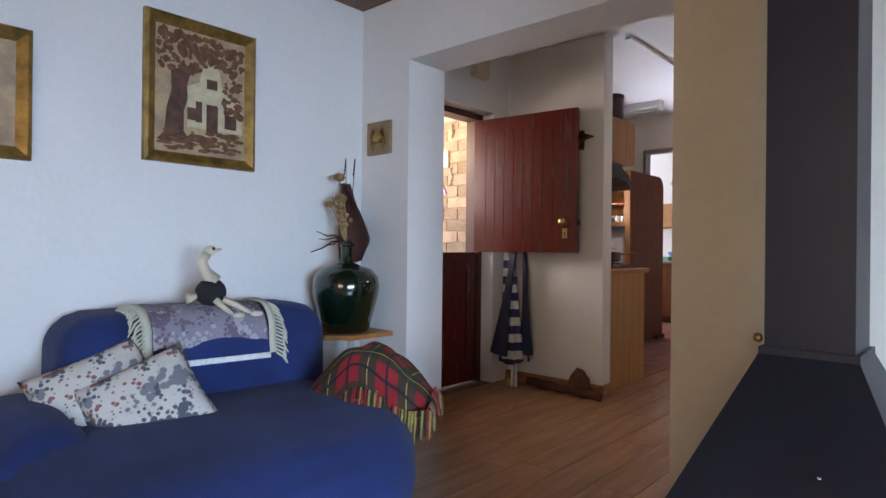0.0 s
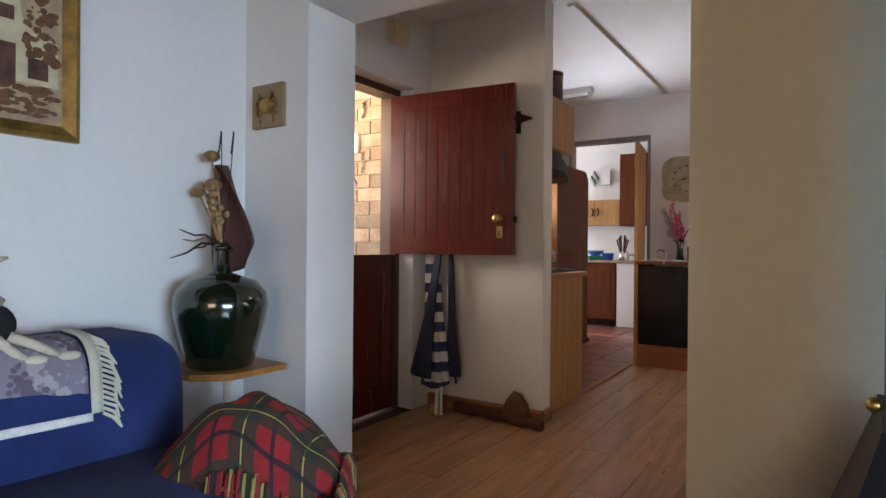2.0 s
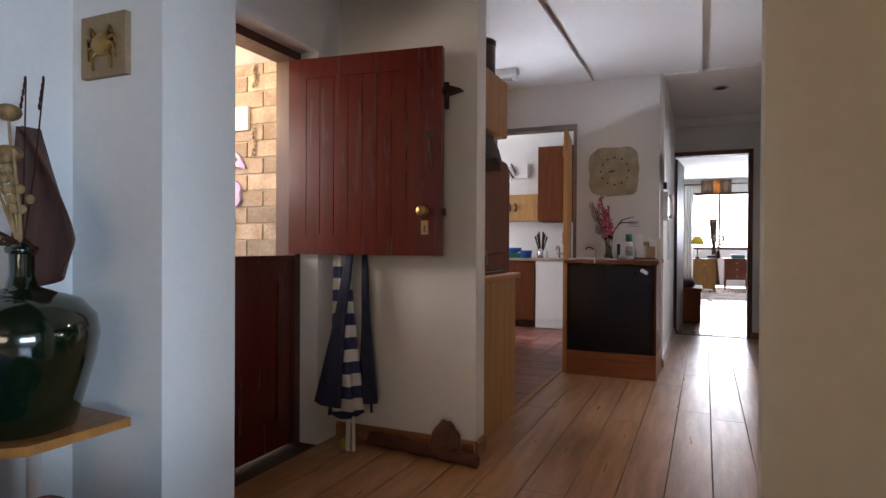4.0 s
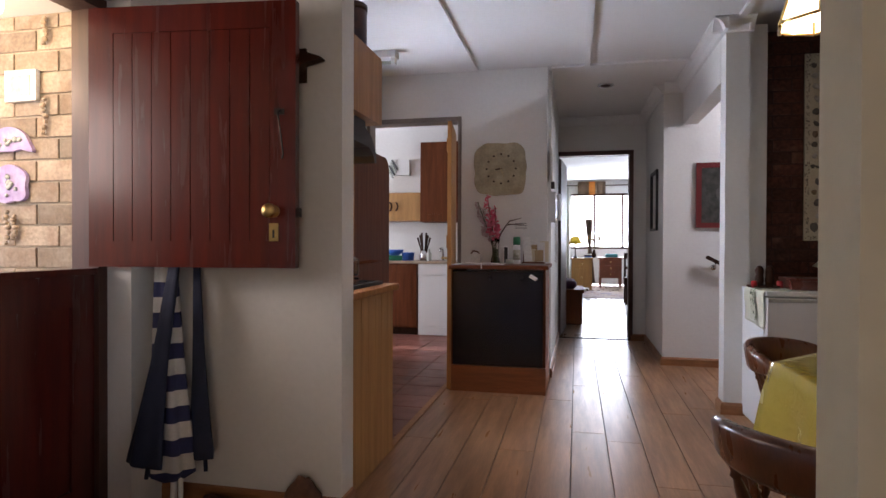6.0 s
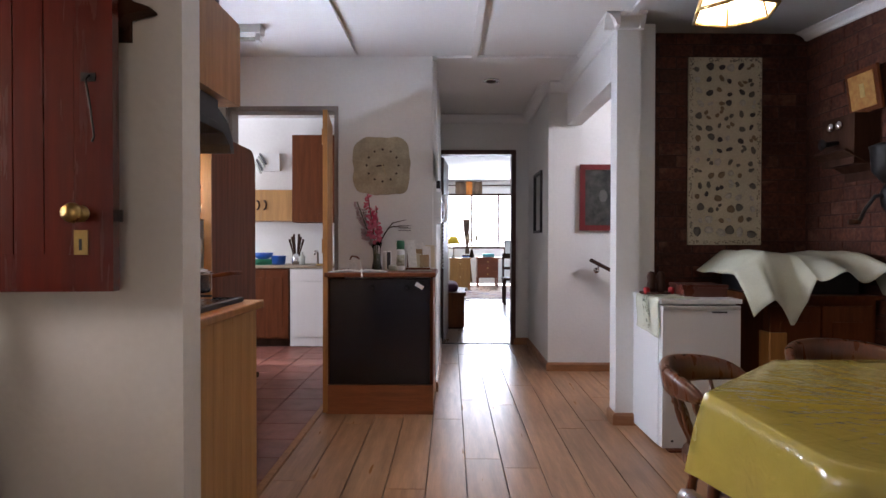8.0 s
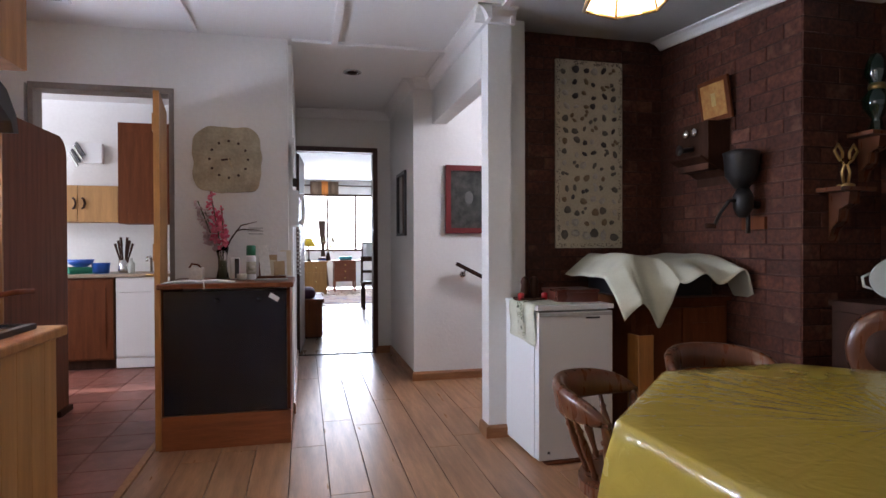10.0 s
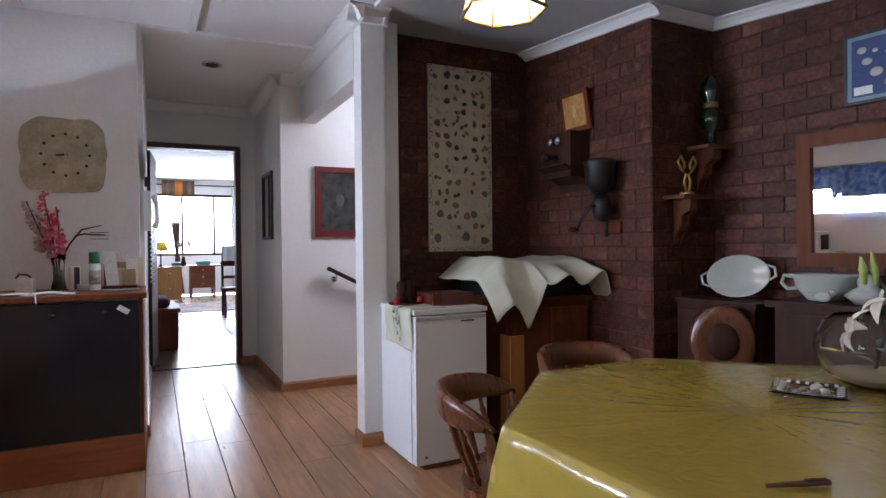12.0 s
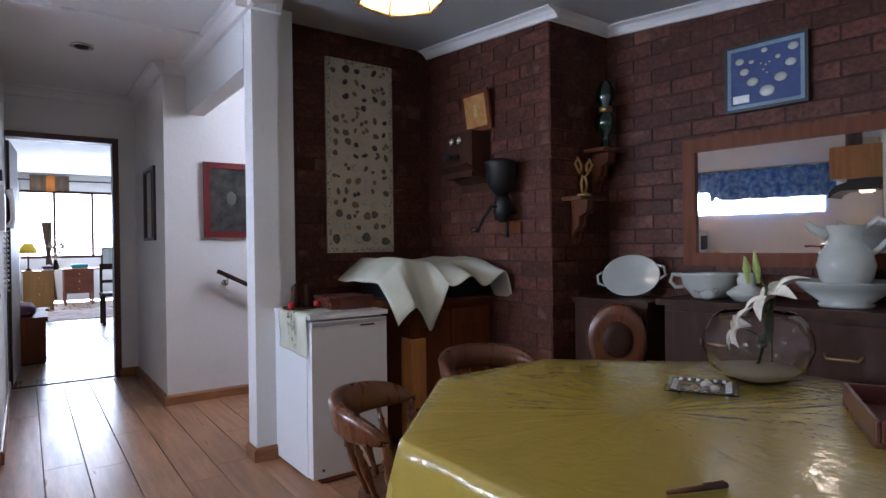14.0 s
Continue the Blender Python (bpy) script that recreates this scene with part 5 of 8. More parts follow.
def voronoi_print(name, ground, tones, scale, rough=0.9):
    """A printed cloth: blots of several tones on a light ground."""
    m = surface(name, ground, rough, vary=0.06, scale=9, grain=220, bump=0.25, fine=0.05)
    n, l = m.node_tree.nodes, m.node_tree.links
    b = n["Principled BSDF"]
    last = b.inputs["Base Color"].links[0].from_socket
    co = n.new("ShaderNodeTexCoord")
    for i, tone in enumerate(tones):
        mp = n.new("ShaderNodeMapping")
        mp.inputs["Location"].default_value = (3.1 * i, 1.7 * i, 5.3 * i)
        l.new(co.outputs["Object"], mp.inputs[0])
        big = n.new("ShaderNodeTexNoise")
        big.inputs["Scale"].default_value, big.inputs["Detail"].default_value = scale * 0.42, 1.5
        fine = n.new("ShaderNodeTexVoronoi")
        fine.inputs["Scale"].default_value = scale * (1.6 + 0.3 * i)
        l.new(mp.outputs[0], big.inputs["Vector"])
        l.new(mp.outputs[0], fine.inputs["Vector"])
        a = n.new("ShaderNodeMath")
        a.operation = "MULTIPLY_ADD"
        a.inputs[1].default_value = -0.34
        l.new(fine.outputs["Distance"], a.inputs[0])
        l.new(big.outputs[0], a.inputs[2])
        r = n.new("ShaderNodeMapRange")
        r.inputs[1].default_value, r.inputs[2].default_value = 0.40, 0.45
        l.new(a.outputs[0], r.inputs[0])
        mix = n.new("ShaderNodeMix")
        mix.data_type = "RGBA"
        l.new(r.outputs[0], mix.inputs[0])
        l.new(last, mix.inputs[6])
        mix.inputs[7].default_value = (*tone, 1)
        last = mix.outputs[2]
    l.new(last, b.inputs["Base Color"])
    return m


FLORAL = voronoi_print("floral_cotton", (0.52, 0.51, 0.47), [(0.16, 0.17, 0.20), (0.22, 0.10, 0.085), (0.07, 0.085, 0.11)], 24.0)


def pillow(w, h, t):
    bm = bmesh.new()
    for side in (1, -1):
        sheet(16, 16, lambda u, v: ((u - 0.5) * w * (1 - 0.07 * (1 - (2 * v - 1) ** 2)), side * t * (max(0, (1 - (2 * u - 1) ** 4) * (1 - (2 * v - 1) ** 4)) ** 0.6) * (1 + 0.12 * noise.noise((u * 4, v * 4, side))), (v - 0.5) * h * (1 - 0.07 * (1 - (2 * u - 1) ** 2))), bm=bm)
    bmesh.ops.remove_doubles(bm, verts=bm.verts, dist=0.0008)
    return bm


for m, lab in ((pose(-2.36, 0.87, 0.50, -30, -20, 84), "cream, grey and maroon floral cushion on the blue sofa"), (pose(-2.22, 0.98, 0.48, -36, -22, 80), "cream and grey floral cushion on the blue sofa seat")):
    c = part("cushion", pillow(0.40, 0.34, 0.065), FLORAL, smooth=True)
    c.matrix_world = m
    tagged(c, lab, "cushion", "floral cushions on the sofa")

RUNNER = voronoi_print("tapestry_runner", (0.24, 0.22, 0.27), [(0.36, 0.34, 0.36), (0.13, 0.10, 0.14)], 26.0)


def back_line(v):
    """Down the front of the sofa back from behind its top."""
    s = v * 0.42
    if s < 0.14:
        return -2.68 + s, 0.792 + 0.008 * math.sin(s * 22)
    if s < 0.26:
        a = (s - 0.14) / 0.12 * 1.25
        return -2.54 + 0.108 * math.sin(a), 0.685 + 0.108 * math.cos(a)
    return -2.432 + 0.10 * (s - 0.26), 0.719 - (s - 0.26) * 0.97


run = thing("sofa_runner", (-2.5, 1.33, 0.60), "woven grey tapestry runner with ivory fringes over the sofa back", "runner")
part("cloth", sheet(30, 26, lambda u, v: (back_line(v)[0] + 0.012, 1.075 + 0.50 * u, back_line(v)[1] + 0.006 + 0.003 * noise.noise((u * 9, v * 5, 0)) - 0.01 * u), 0.004), RUNNER, run, smooth=True)
part("border", sheet(20, 2, lambda u, v: (back_line(0.96 + 0.06 * v)[0] + 0.018, 1.07 + 0.51 * u, back_line(0.96 + 0.06 * v)[1] + 0.006 - 0.01 * u), 0.004), PAPER, run, "white woven border", smooth=True)
for s, y in ((-1, 1.07), (1, 1.58)):
    part("band", sheet(2, 26, lambda u, v: (back_line(v)[0] + 0.015, y + s * 0.035 * u, back_line(v)[1] + 0.008), 0.004), LINEN, run, "ivory end band", smooth=True)
    bm = bmesh.new()
    rr = random.Random(2 + s)
    for i in range(26):
        x, z = back_line(i / 25)
        x += 0.02
        tube([(x, y + s * 0.03, z + 0.006), (x + 0.012, y + s * (0.055 + 0.012 * rr.random()), z - 0.012), (x + 0.014, y + s * (0.065 + 0.02 * rr.random()), z - 0.045 - 0.02 * rr.random())], [0.005, 0.0055, 0.003], 5, bm=bm)
    part("fringe", bm, LINEN, run, "knotted ivory fringe", kind="stuff")


def plush_ostrich():
    """One plain mesh of a toy bird: dark body, cream neck, legs and beak."""
    bm = bmesh.new()
    ball((0, 0, 0.075), 0.075, bm=bm, squash=(0.8, 1.05, 0.95), steps=14)
    dark = len(bm.faces)
    tube([(0, 0.01, 0.13), (0, -0.03, 0.18), (0, -0.045, 0.23), (0, -0.02, 0.27)], [0.045, 0.030, 0.024, 0.022], 12, bm=bm)
    ball((0.0, -0.005, 0.285), 0.030, bm=bm, squash=(0.85, 1.15, 0.85), steps=10)
    tube([(0, 0.02, 0.285), (0, 0.055, 0.292)], [0.013, 0.004], 8, bm=bm)
    for s in (-1, 1):
        tube([(0.05, 0.02 * s + 0.02, 0.04), (0.075, 0.04 * s + 0.07, 0.005), (0.085, 0.05 * s + 0.12, -0.035)], [0.018, 0.015, 0.014], 8, bm=bm)
        ball((0.095, 0.05 * s + 0.15, -0.04), 0.028, bm=bm, squash=(0.6, 1.4, 0.6), steps=8)
    tube([(-0.01, -0.07, 0.06), (-0.01, -0.105, 0.05), (-0.01, -0.115, 0.075)], [0.02, 0.03, 0.008], 8, bm=bm)
    cream = len(bm.faces)
    ball((0.017, 0.002, 0.292), 0.010, bm=bm, steps=8)
    ob = part("plush_ostrich", bm, surface("cream_plush", (0.60, 0.55, 0.42), 0.95, vary=0.1, grain=160, bump=0.6), smooth=True)
    ob.data.materials.append(surface("black_plush", (0.012, 0.012, 0.016), 0.95, grain=140, bump=0.9))
    for i, p in enumerate(ob.data.polygons):
        p.material_index = 1 if i < dark or i >= cream else 0
    ob.matrix_world = pose(-2.53, 1.36, 0.782, 0, 0, 0) @ Matrix.Scale(0.88, 4)
    tagged(ob, "plush ostrich with black body and cream neck", "plush toy")


plush_ostrich()


def plaid_material():
    m = surface("tartan_wool", (0.30, 0.014, 0.018), 0.95, vary=0.1, scale=9, grain=200, bump=0.4, fine=0.1)
    n, l = m.node_tree.nodes, m.node_tree.links
    b = n["Principled BSDF"]
    last = b.inputs["Base Color"].links[0].from_socket
    at = n.new("ShaderNodeUVMap")
    sep = n.new("ShaderNodeSeparateXYZ")
    l.new(at.outputs[0], sep.inputs[0])
    for axis in ("X", "Y"):
        for period, width, tone, mixk in ((0.24, 0.052, (0.014, 0.032, 0.020), 0.85), (0.12, 0.008, (0.010, 0.012, 0.022), 0.9), (0.24, 0.0035, (0.42, 0.36, 0.08), 0.9)):
            p = n.new("ShaderNodeMath")
            p.operation = "PINGPONG"
            p.inputs[1].default_value = period / 2
            l.new(sep.outputs[axis], p.inputs[0])
            g = n.new("ShaderNodeMath")
            g.operation = "LESS_THAN"
            g.inputs[1].default_value = width
            l.new(p.outputs[0], g.inputs[0])
            k = n.new("ShaderNodeMath")
            k.operation = "MULTIPLY"
            k.inputs[1].default_value = mixk
            l.new(g.outputs[0], k.inputs[0])
            mix = n.new("ShaderNodeMix")
            mix.data_type = "RGBA"
            l.new(k.outputs[0], mix.inputs[0])
            l.new(last, mix.inputs[6])
            mix.inputs[7].default_value = (*tone, 1)
            last = mix.outputs[2]
    l.new(last, b.inputs["Base Color"])
    return m


def tartan():
    t = thing("tartan_blanket", (-2.0, 1.80, 0.41), "bunched red and green tartan wool blanket with a fringe", "blanket")
    cx, cy, ang = -2.02, 1.86, radians(36)
    ux, uy = Vector((math.cos(ang), math.sin(ang), 0)), Vector((-math.sin(ang), math.cos(ang), 0))
    L, W = 0.60, 0.44

    def place(u, v):
        a, b = 2 * u - 1, 2 * v - 1
        r = min(1.0, math.sqrt(a * a * 0.9 + b * b * 0.9))
        z = 0.375 + 0.25 * (1 - r ** 2.6) * (0.86 + 0.14 * math.cos(a * 3)) + 0.014 * math.sin(9 * a + 5 * b) * (1 - r) + 0.02 * noise.noise((a * 3, b * 3, 1))
        p = Vector((cx, cy, 0)) + ux * a * L / 2 + uy * b * W / 2
        p.z = z
        return p

    bm = sheet(44, 34, place, 0)
    ob = part("wool_cloth", bm, plaid_material(), t, smooth=True)
    uv = ob.data.uv_layers.new(name="UVMap")
    for loop in ob.data.loops:
        i, j = divmod(loop.vertex_index, 35)
        uv.data[loop.index].uv = (0.86 * i / 44 + 0.03 * math.sin(j * 0.2), 0.74 * j / 34 + 0.02 * math.sin(i * 0.25))
    rr = random.Random(5)
    tones = [surface("wool_dark", (0.02, 0.025, 0.022), 0.95), surface("wool_red", (0.26, 0.016, 0.02), 0.95), surface("wool_straw", (0.30, 0.25, 0.08), 0.95)]
    for k, tone in enumerate(tones):
        bm = bmesh.new()
        for i in range(22):
            u = 0.30 + 0.70 * rr.random()
            p = place(u, 0.03 + 0.02 * rr.random())
            tube([p + Vector((0, 0, 0.02)), p + Vector((0.012, -0.015, -0.02)), p + Vector((0.012 + rr.uniform(-.01, .01), -0.02, -0.075 - 0.03 * rr.random()))], [0.006, 0.006, 0.003], 5, bm=bm)
        for i in range(16):
            v = 0.05 + 0.75 * rr.random()
            p = place(0.97, v)
            tube([p + Vector((0, 0, 0.025)), p + Vector((0.02, 0.0, 0.0)), p + Vector((0.028, rr.uniform(-.01, .01), -0.06 - 0.03 * rr.random()))], [0.006, 0.006, 0.003], 5, bm=bm)
        part("fringe", bm, tone, t, "twisted wool fringe", kind="stuff")


tartan()

stand = thing("plant_stand", (-2.66, 2.2, 0), "wooden corner stand with a white post", "stand")
part("shelf", prism([(-2.84, 2.03), (-2.60, 2.02), (-2.49, 2.12), (-2.49, 2.40), (-2.84, 2.42)], 0.560, 0.585), OAK, stand, bevel=0.005)
part("post", tube([(-2.64, 2.22, 0.02), (-2.64, 2.22, 0.56)], 0.018, 12), WHITE, stand, smooth=True)
part("foot", lathe([(0.15, 0.0), (0.15, 0.015), (0.03, 0.03)], (-2.64, 2.22, 0), 24), WHITE, stand, smooth=True)
GREENGLASS = surface("bottle_green_glass", (0.003, 0.013, 0.006), 0.05, vary=0.15, scale=3, bump=0.03, spec=0.8, coat=0.6)
demi = thing("demijohn", (-2.66, 2.2, 0.585), "large dark green glass demijohn on the corner stand", "bottle")
part("glass_body", lathe([(0.115, 0.586), (0.128, 0.592), (0.150, 0.67), (0.178, 0.78), (0.186, 0.84), (0.178, 0.89), (0.140, 0.935), (0.08, 0.955), (0.038, 0.97), (0.030, 1.0), (0.030, 1.06), (0.026, 1.085)], (-2.66, 2.2, 0), 40), GREENGLASS, demi, smooth=True)
part("neck_ring", lathe([(0.030, 1.058), (0.038, 1.063), (0.039, 1.076), (0.030, 1.082)], (-2.66, 2.2, 0), 28), GREENGLASS, demi, smooth=True)


def dried_bunch():
    t = thing("dried_arrangement", (-2.66, 2.2, 1.08), "dried seed heads, twigs and a brown palm sheath", "dried flowers")
    edge_l = lambda v: -2.815 - 0.02 * math.sin(3 * v)
    edge_r = lambda v: -2.60 + 0.06 * min(1, v / 0.2) - (0.25 * max(0, (v - 0.2) / 0.8) ** 1.35)
    part("palm_sheath", sheet(12, 18, lambda u, v: (edge_l(v) + (edge_r(v) - edge_l(v)) * u, 2.30 + 0.035 * math.cos(5 * (u - 0.5)), 0.97 + 0.46 * v + 0.06 * (u - 0.4) * (1 - v)), 0.006), surface("dry_sheath", (0.095, 0.030, 0.020), 0.55, vary=0.2, scale=6, grain=30, stretch=(8, 8, 0.8), bump=0.3), t, "brown leathery palm sheath", smooth=True)
    STRAW = surface("dry_straw", (0.36, 0.24, 0.11), 0.8, vary=0.15, scale=20)
    rr = random.Random(11)
    for dx, dy, top, r in ((-0.10, 0.02, 1.455, 0.034), (-0.045, -0.01, 1.33, 0.036), (-0.12, -0.03, 1.30, 0.028)):
        p = (-2.66 + dx, 2.2 + dy, top)
        part("stalk", tube([(-2.66, 2.2, 1.06), (-2.66 + dx * 0.5, 2.2 + dy * 0.5, 1.2), p], 0.004, 6), STRAW, t)
        part("seed_head", ball(p, r, squash=(1, 1, 0.72), steps=12), surface("seed_gold", (0.30, 0.17, 0.06), 0.6, vary=0.25, scale=40, bump=0.6), t, "ridged golden seed head", smooth=True)
    for i in range(3):
        a = rr.uniform(-0.03, 0.03)
        pts = [(-2.66, 2.2, 1.06), (-2.67 + a, 2.19, 1.18), (-2.69 + a * 2 - 0.01 * i, 2.18, 1.34)]
        part("stalk", tube(pts, 0.004, 6), STRAW, t)
        for k in range(6):
            q = Vector(pts[1]).lerp(Vector(pts[2]), k / 6)
            part("seed", ball(q + Vector((rr.uniform(-.02, .02), rr.uniform(-.02, .02), 0)), 0.011, steps=8, squash=(1, 1, 1.2)), STRAW, t, smooth=True)
    for dx, top in ((-0.085, 1.56), (0.0, 1.55)):
        pts = [(-2.66, 2.2, 1.06), (-2.67 + dx * 0.6, 2.24, 1.3), (-2.68 + dx, 2.27, top)]
        part("grass_stem", tube(pts, 0.0022, 5), OLDWOOD, t)
        for k in range(5):
            part("bud", ball((-2.68 + dx + 0.002 * k, 2.268 - 0.004 * k, top - 0.02 * k), 0.006, squash=(0.7, 0.7, 1.8), steps=6), OLDWOOD, t, smooth=True)
    for ang, ln, dz in ((3.5, 0.20, 0.06), (3.3, 0.24, 0.02), (3.9, 0.20, -0.06), (5.9, 0.16, -0.03), (3.7, 0.12, -0.02)):
        e = Vector((math.cos(ang), math.sin(ang), 0))
        p0 = Vector((-2.66, 2.2, 1.085))
        part("twig", tube([p0, p0 + e * ln * 0.4 + Vector((0, 0, 0.02 + dz * 0.3)), p0 + e * ln * 0.75 + Vector((0, 0.02, dz * 0.6)), p0 + e * ln + Vector((0, 0, dz))], [0.006, 0.005, 0.004, 0.002], 6), surface("grey_twig", (0.22, 0.18, 0.15), 0.8) if ln > 0.22 else OLDWOOD, t, smooth=True)


dried_bunch()


def picture_on_west(name, y0, y1, z0, z1, label, w=0.052, art=None):
    t = thing(name, (XW, (y0 + y1) / 2, z0), label, "picture", "gilt framed pictures over the sofa")
    prof = ((0.0, 0.030), (0.016, 0.038), (0.034, 0.026), (w, 0.014))
    for a, b, c, d in ((y0, y1, z0, z1),):
        for side in range(4):
            bm = bmesh.new()
            rows = []
            for off, h in ((0.0, 0.001),) + prof + ((w, 0.001),):
                yy0, yy1, zz0, zz1 = y0 + off, y1 - off, z0 + off, z1 - off
                ends = [((yy0, zz0), (yy1, zz0)), ((yy1, zz0), (yy1, zz1)), ((yy1, zz1), (yy0, zz1)), ((yy0, zz1), (yy0, zz0))][side]
                rows.append([bm.verts.new((XW + h, e[0], e[1])) for e in ends])
            for p, q in zip(rows, rows[1:]):
                bm.faces.new((p[0], p[1], q[1], q[0]))
            part("frame_bar", bm, GOLD, t)
    part("canvas", box((XW + 0.004, XW + 0.010, y0 + w - 0.002, y1 - w + 0.002, z0 + w - 0.002, z1 - w + 0.002)), surface("sepia_canvas", (0.46, 0.34, 0.19), 0.7, vary=0.12, scale=9, grain=60, bump=0.15, shift=(0.30, 0.20, 0.14)), t)
    return t


SEPIA = surface("sepia_paint", (0.055, 0.022, 0.014), 0.7, vary=0.3, scale=18, grain=60, shift=(0.12, 0.055, 0.035))
SEPIA2 = surface("sepia_wash", (0.095, 0.036, 0.014), 0.7, vary=0.3, scale=34, grain=90, shift=(0.19, 0.085, 0.036))
CHALK = surface("chalk_paint", (0.60, 0.52, 0.34), 0.8, vary=0.1, scale=30)
p1 = picture_on_west("framed_painting", 1.165, 1.722, 1.432, 2.130, "sepia painting of a gabled house in a gilt frame")


def flat_yz(points, x):
    bm = bmesh.new()
    a, b = [bm.verts.new((x, y, z)) for y, z in points], [bm.verts.new((x - 0.0012, y, z)) for y, z in points]
    bm.faces.new(a)
    n = len(points)
    for i in range(n):
        bm.faces.new((a[i], b[i], b[(i + 1) % n], a[(i + 1) % n]))
    return bm


def painting():
    P = lambda u, v: (1.217 + 0.453 * u, 1.484 + 0.594 * v)
    rr = random.Random(6)
    part("house_wall", flat_yz([P(.34, .22), P(.97, .22), P(.97, .48), P(.80, .52), P(.72, .60), P(.70, .72), P(.60, .78), P(.50, .72), P(.47, .60), P(.34, .55)], XW + 0.0120), CHALK, p1)
    for u0, u1, v0, v1 in ((.34, .43, .28, .38), (.43, .50, .27, .44), (.55, .68, .19, .43), (.76, .90, .25, .37), (.55, .67, .56, .64)):
        part("house_window", flat_yz([P(u0, v0), P(u1, v0), P(u1, v1), P(u0, v1)], XW + 0.0136), SEPIA, p1)
    part("tree_trunk", flat_yz([P(.02, .09), P(.10, .16), P(.12, .35), P(.17, .50), P(.16, .66), P(.34, .70), P(.50, .72), P(.50, .69), P(.36, .64), P(.33, .55), P(.34, .45), P(.30, .34), P(.30, .18), P(.40, .08)], XW + 0.0150), SEPIA, p1)
    bm = bmesh.new()
    for _ in range(300):
        u, v = rr.uniform(.02, .96), rr.uniform(.66, .97)
        if u > .75:
            v = rr.uniform(.36, .92)
        elif .45 < u and v < .74:
            v += .1
        r = rr.uniform(.005, .022)
        c = P(u, min(v, .965))
        k = rr.randint(5, 8)
        a0 = rr.random() * 6
        f = [bm.verts.new((XW + 0.0155 + 0.0004 * rr.random(), min(1.668, max(1.218, c[0] + r * rr.uniform(.6, 1.3) * math.cos(a0 + 6.283 * i / k))), min(2.077, c[1] + r * rr.uniform(.5, 1.1) * math.sin(a0 + 6.283 * i / k)))) for i in range(k)]
        bm.faces.new(f)
    part("foliage", bm, SEPIA2, p1, kind="stuff")
    bm = bmesh.new()
    for _ in range(120):
        u, v = rr.uniform(.05, .95), rr.uniform(.03, .20)
        r = rr.uniform(.004, .016)
        c = P(u, v)
        k = rr.randint(5, 8)
        bm.faces.new([bm.verts.new((XW + 0.0158 + 0.0004 * rr.random(), min(1.668, max(1.218, c[0] + 1.9 * r * math.cos(6.283 * i / k))), max(1.486, c[1] + r * rr.uniform(.5, .9) * math.sin(6.283 * i / k)))) for i in range(k)])
    part("undergrowth", bm, SEPIA2, p1, kind="stuff")


painting()
settle(pose(0, -0.014, 0.012), "framed_painting")
p0 = picture_on_west("framed_painting", 0.20, 0.722, 1.385, 1.905, "pale sepia picture in a wide gilt frame")

crab = thing("crab_tile", (-2.70, YF, 1.61), "square sandstone tile with a golden crab in relief", "wall plaque")
part("tile", box((-2.795, -2.595, YF - 0.022, YF - 0.001, 1.615, 1.81)), surface("sandy_tile", (0.30, 0.21, 0.12), 0.85, vary=0.1, grain=80, bump=0.5), crab, bevel=0.004)
part("shell_body", ball((-2.695, YF - 0.024, 1.715), 0.048, squash=(1.0, 0.35, 0.75)), GOLD, crab, "gilded crab", smooth=True)
for s in (-1, 1):
    for k in range(4):
        a = radians(-50 + 32 * k)
        part("crab_leg", tube([(-2.695 + s * 0.035 * math.cos(a), YF - 0.026, 1.715 + 0.03 * math.sin(a)), (-2.695 + s * 0.062 * math.cos(a), YF - 0.030, 1.722 + 0.06 * math.sin(a)), (-2.695 + s * 0.066 * math.cos(a), YF - 0.024, 1.69 + 0.07 * math.sin(a))], [0.008, 0.006, 0.003], 6), GOLD, crab, smooth=True)


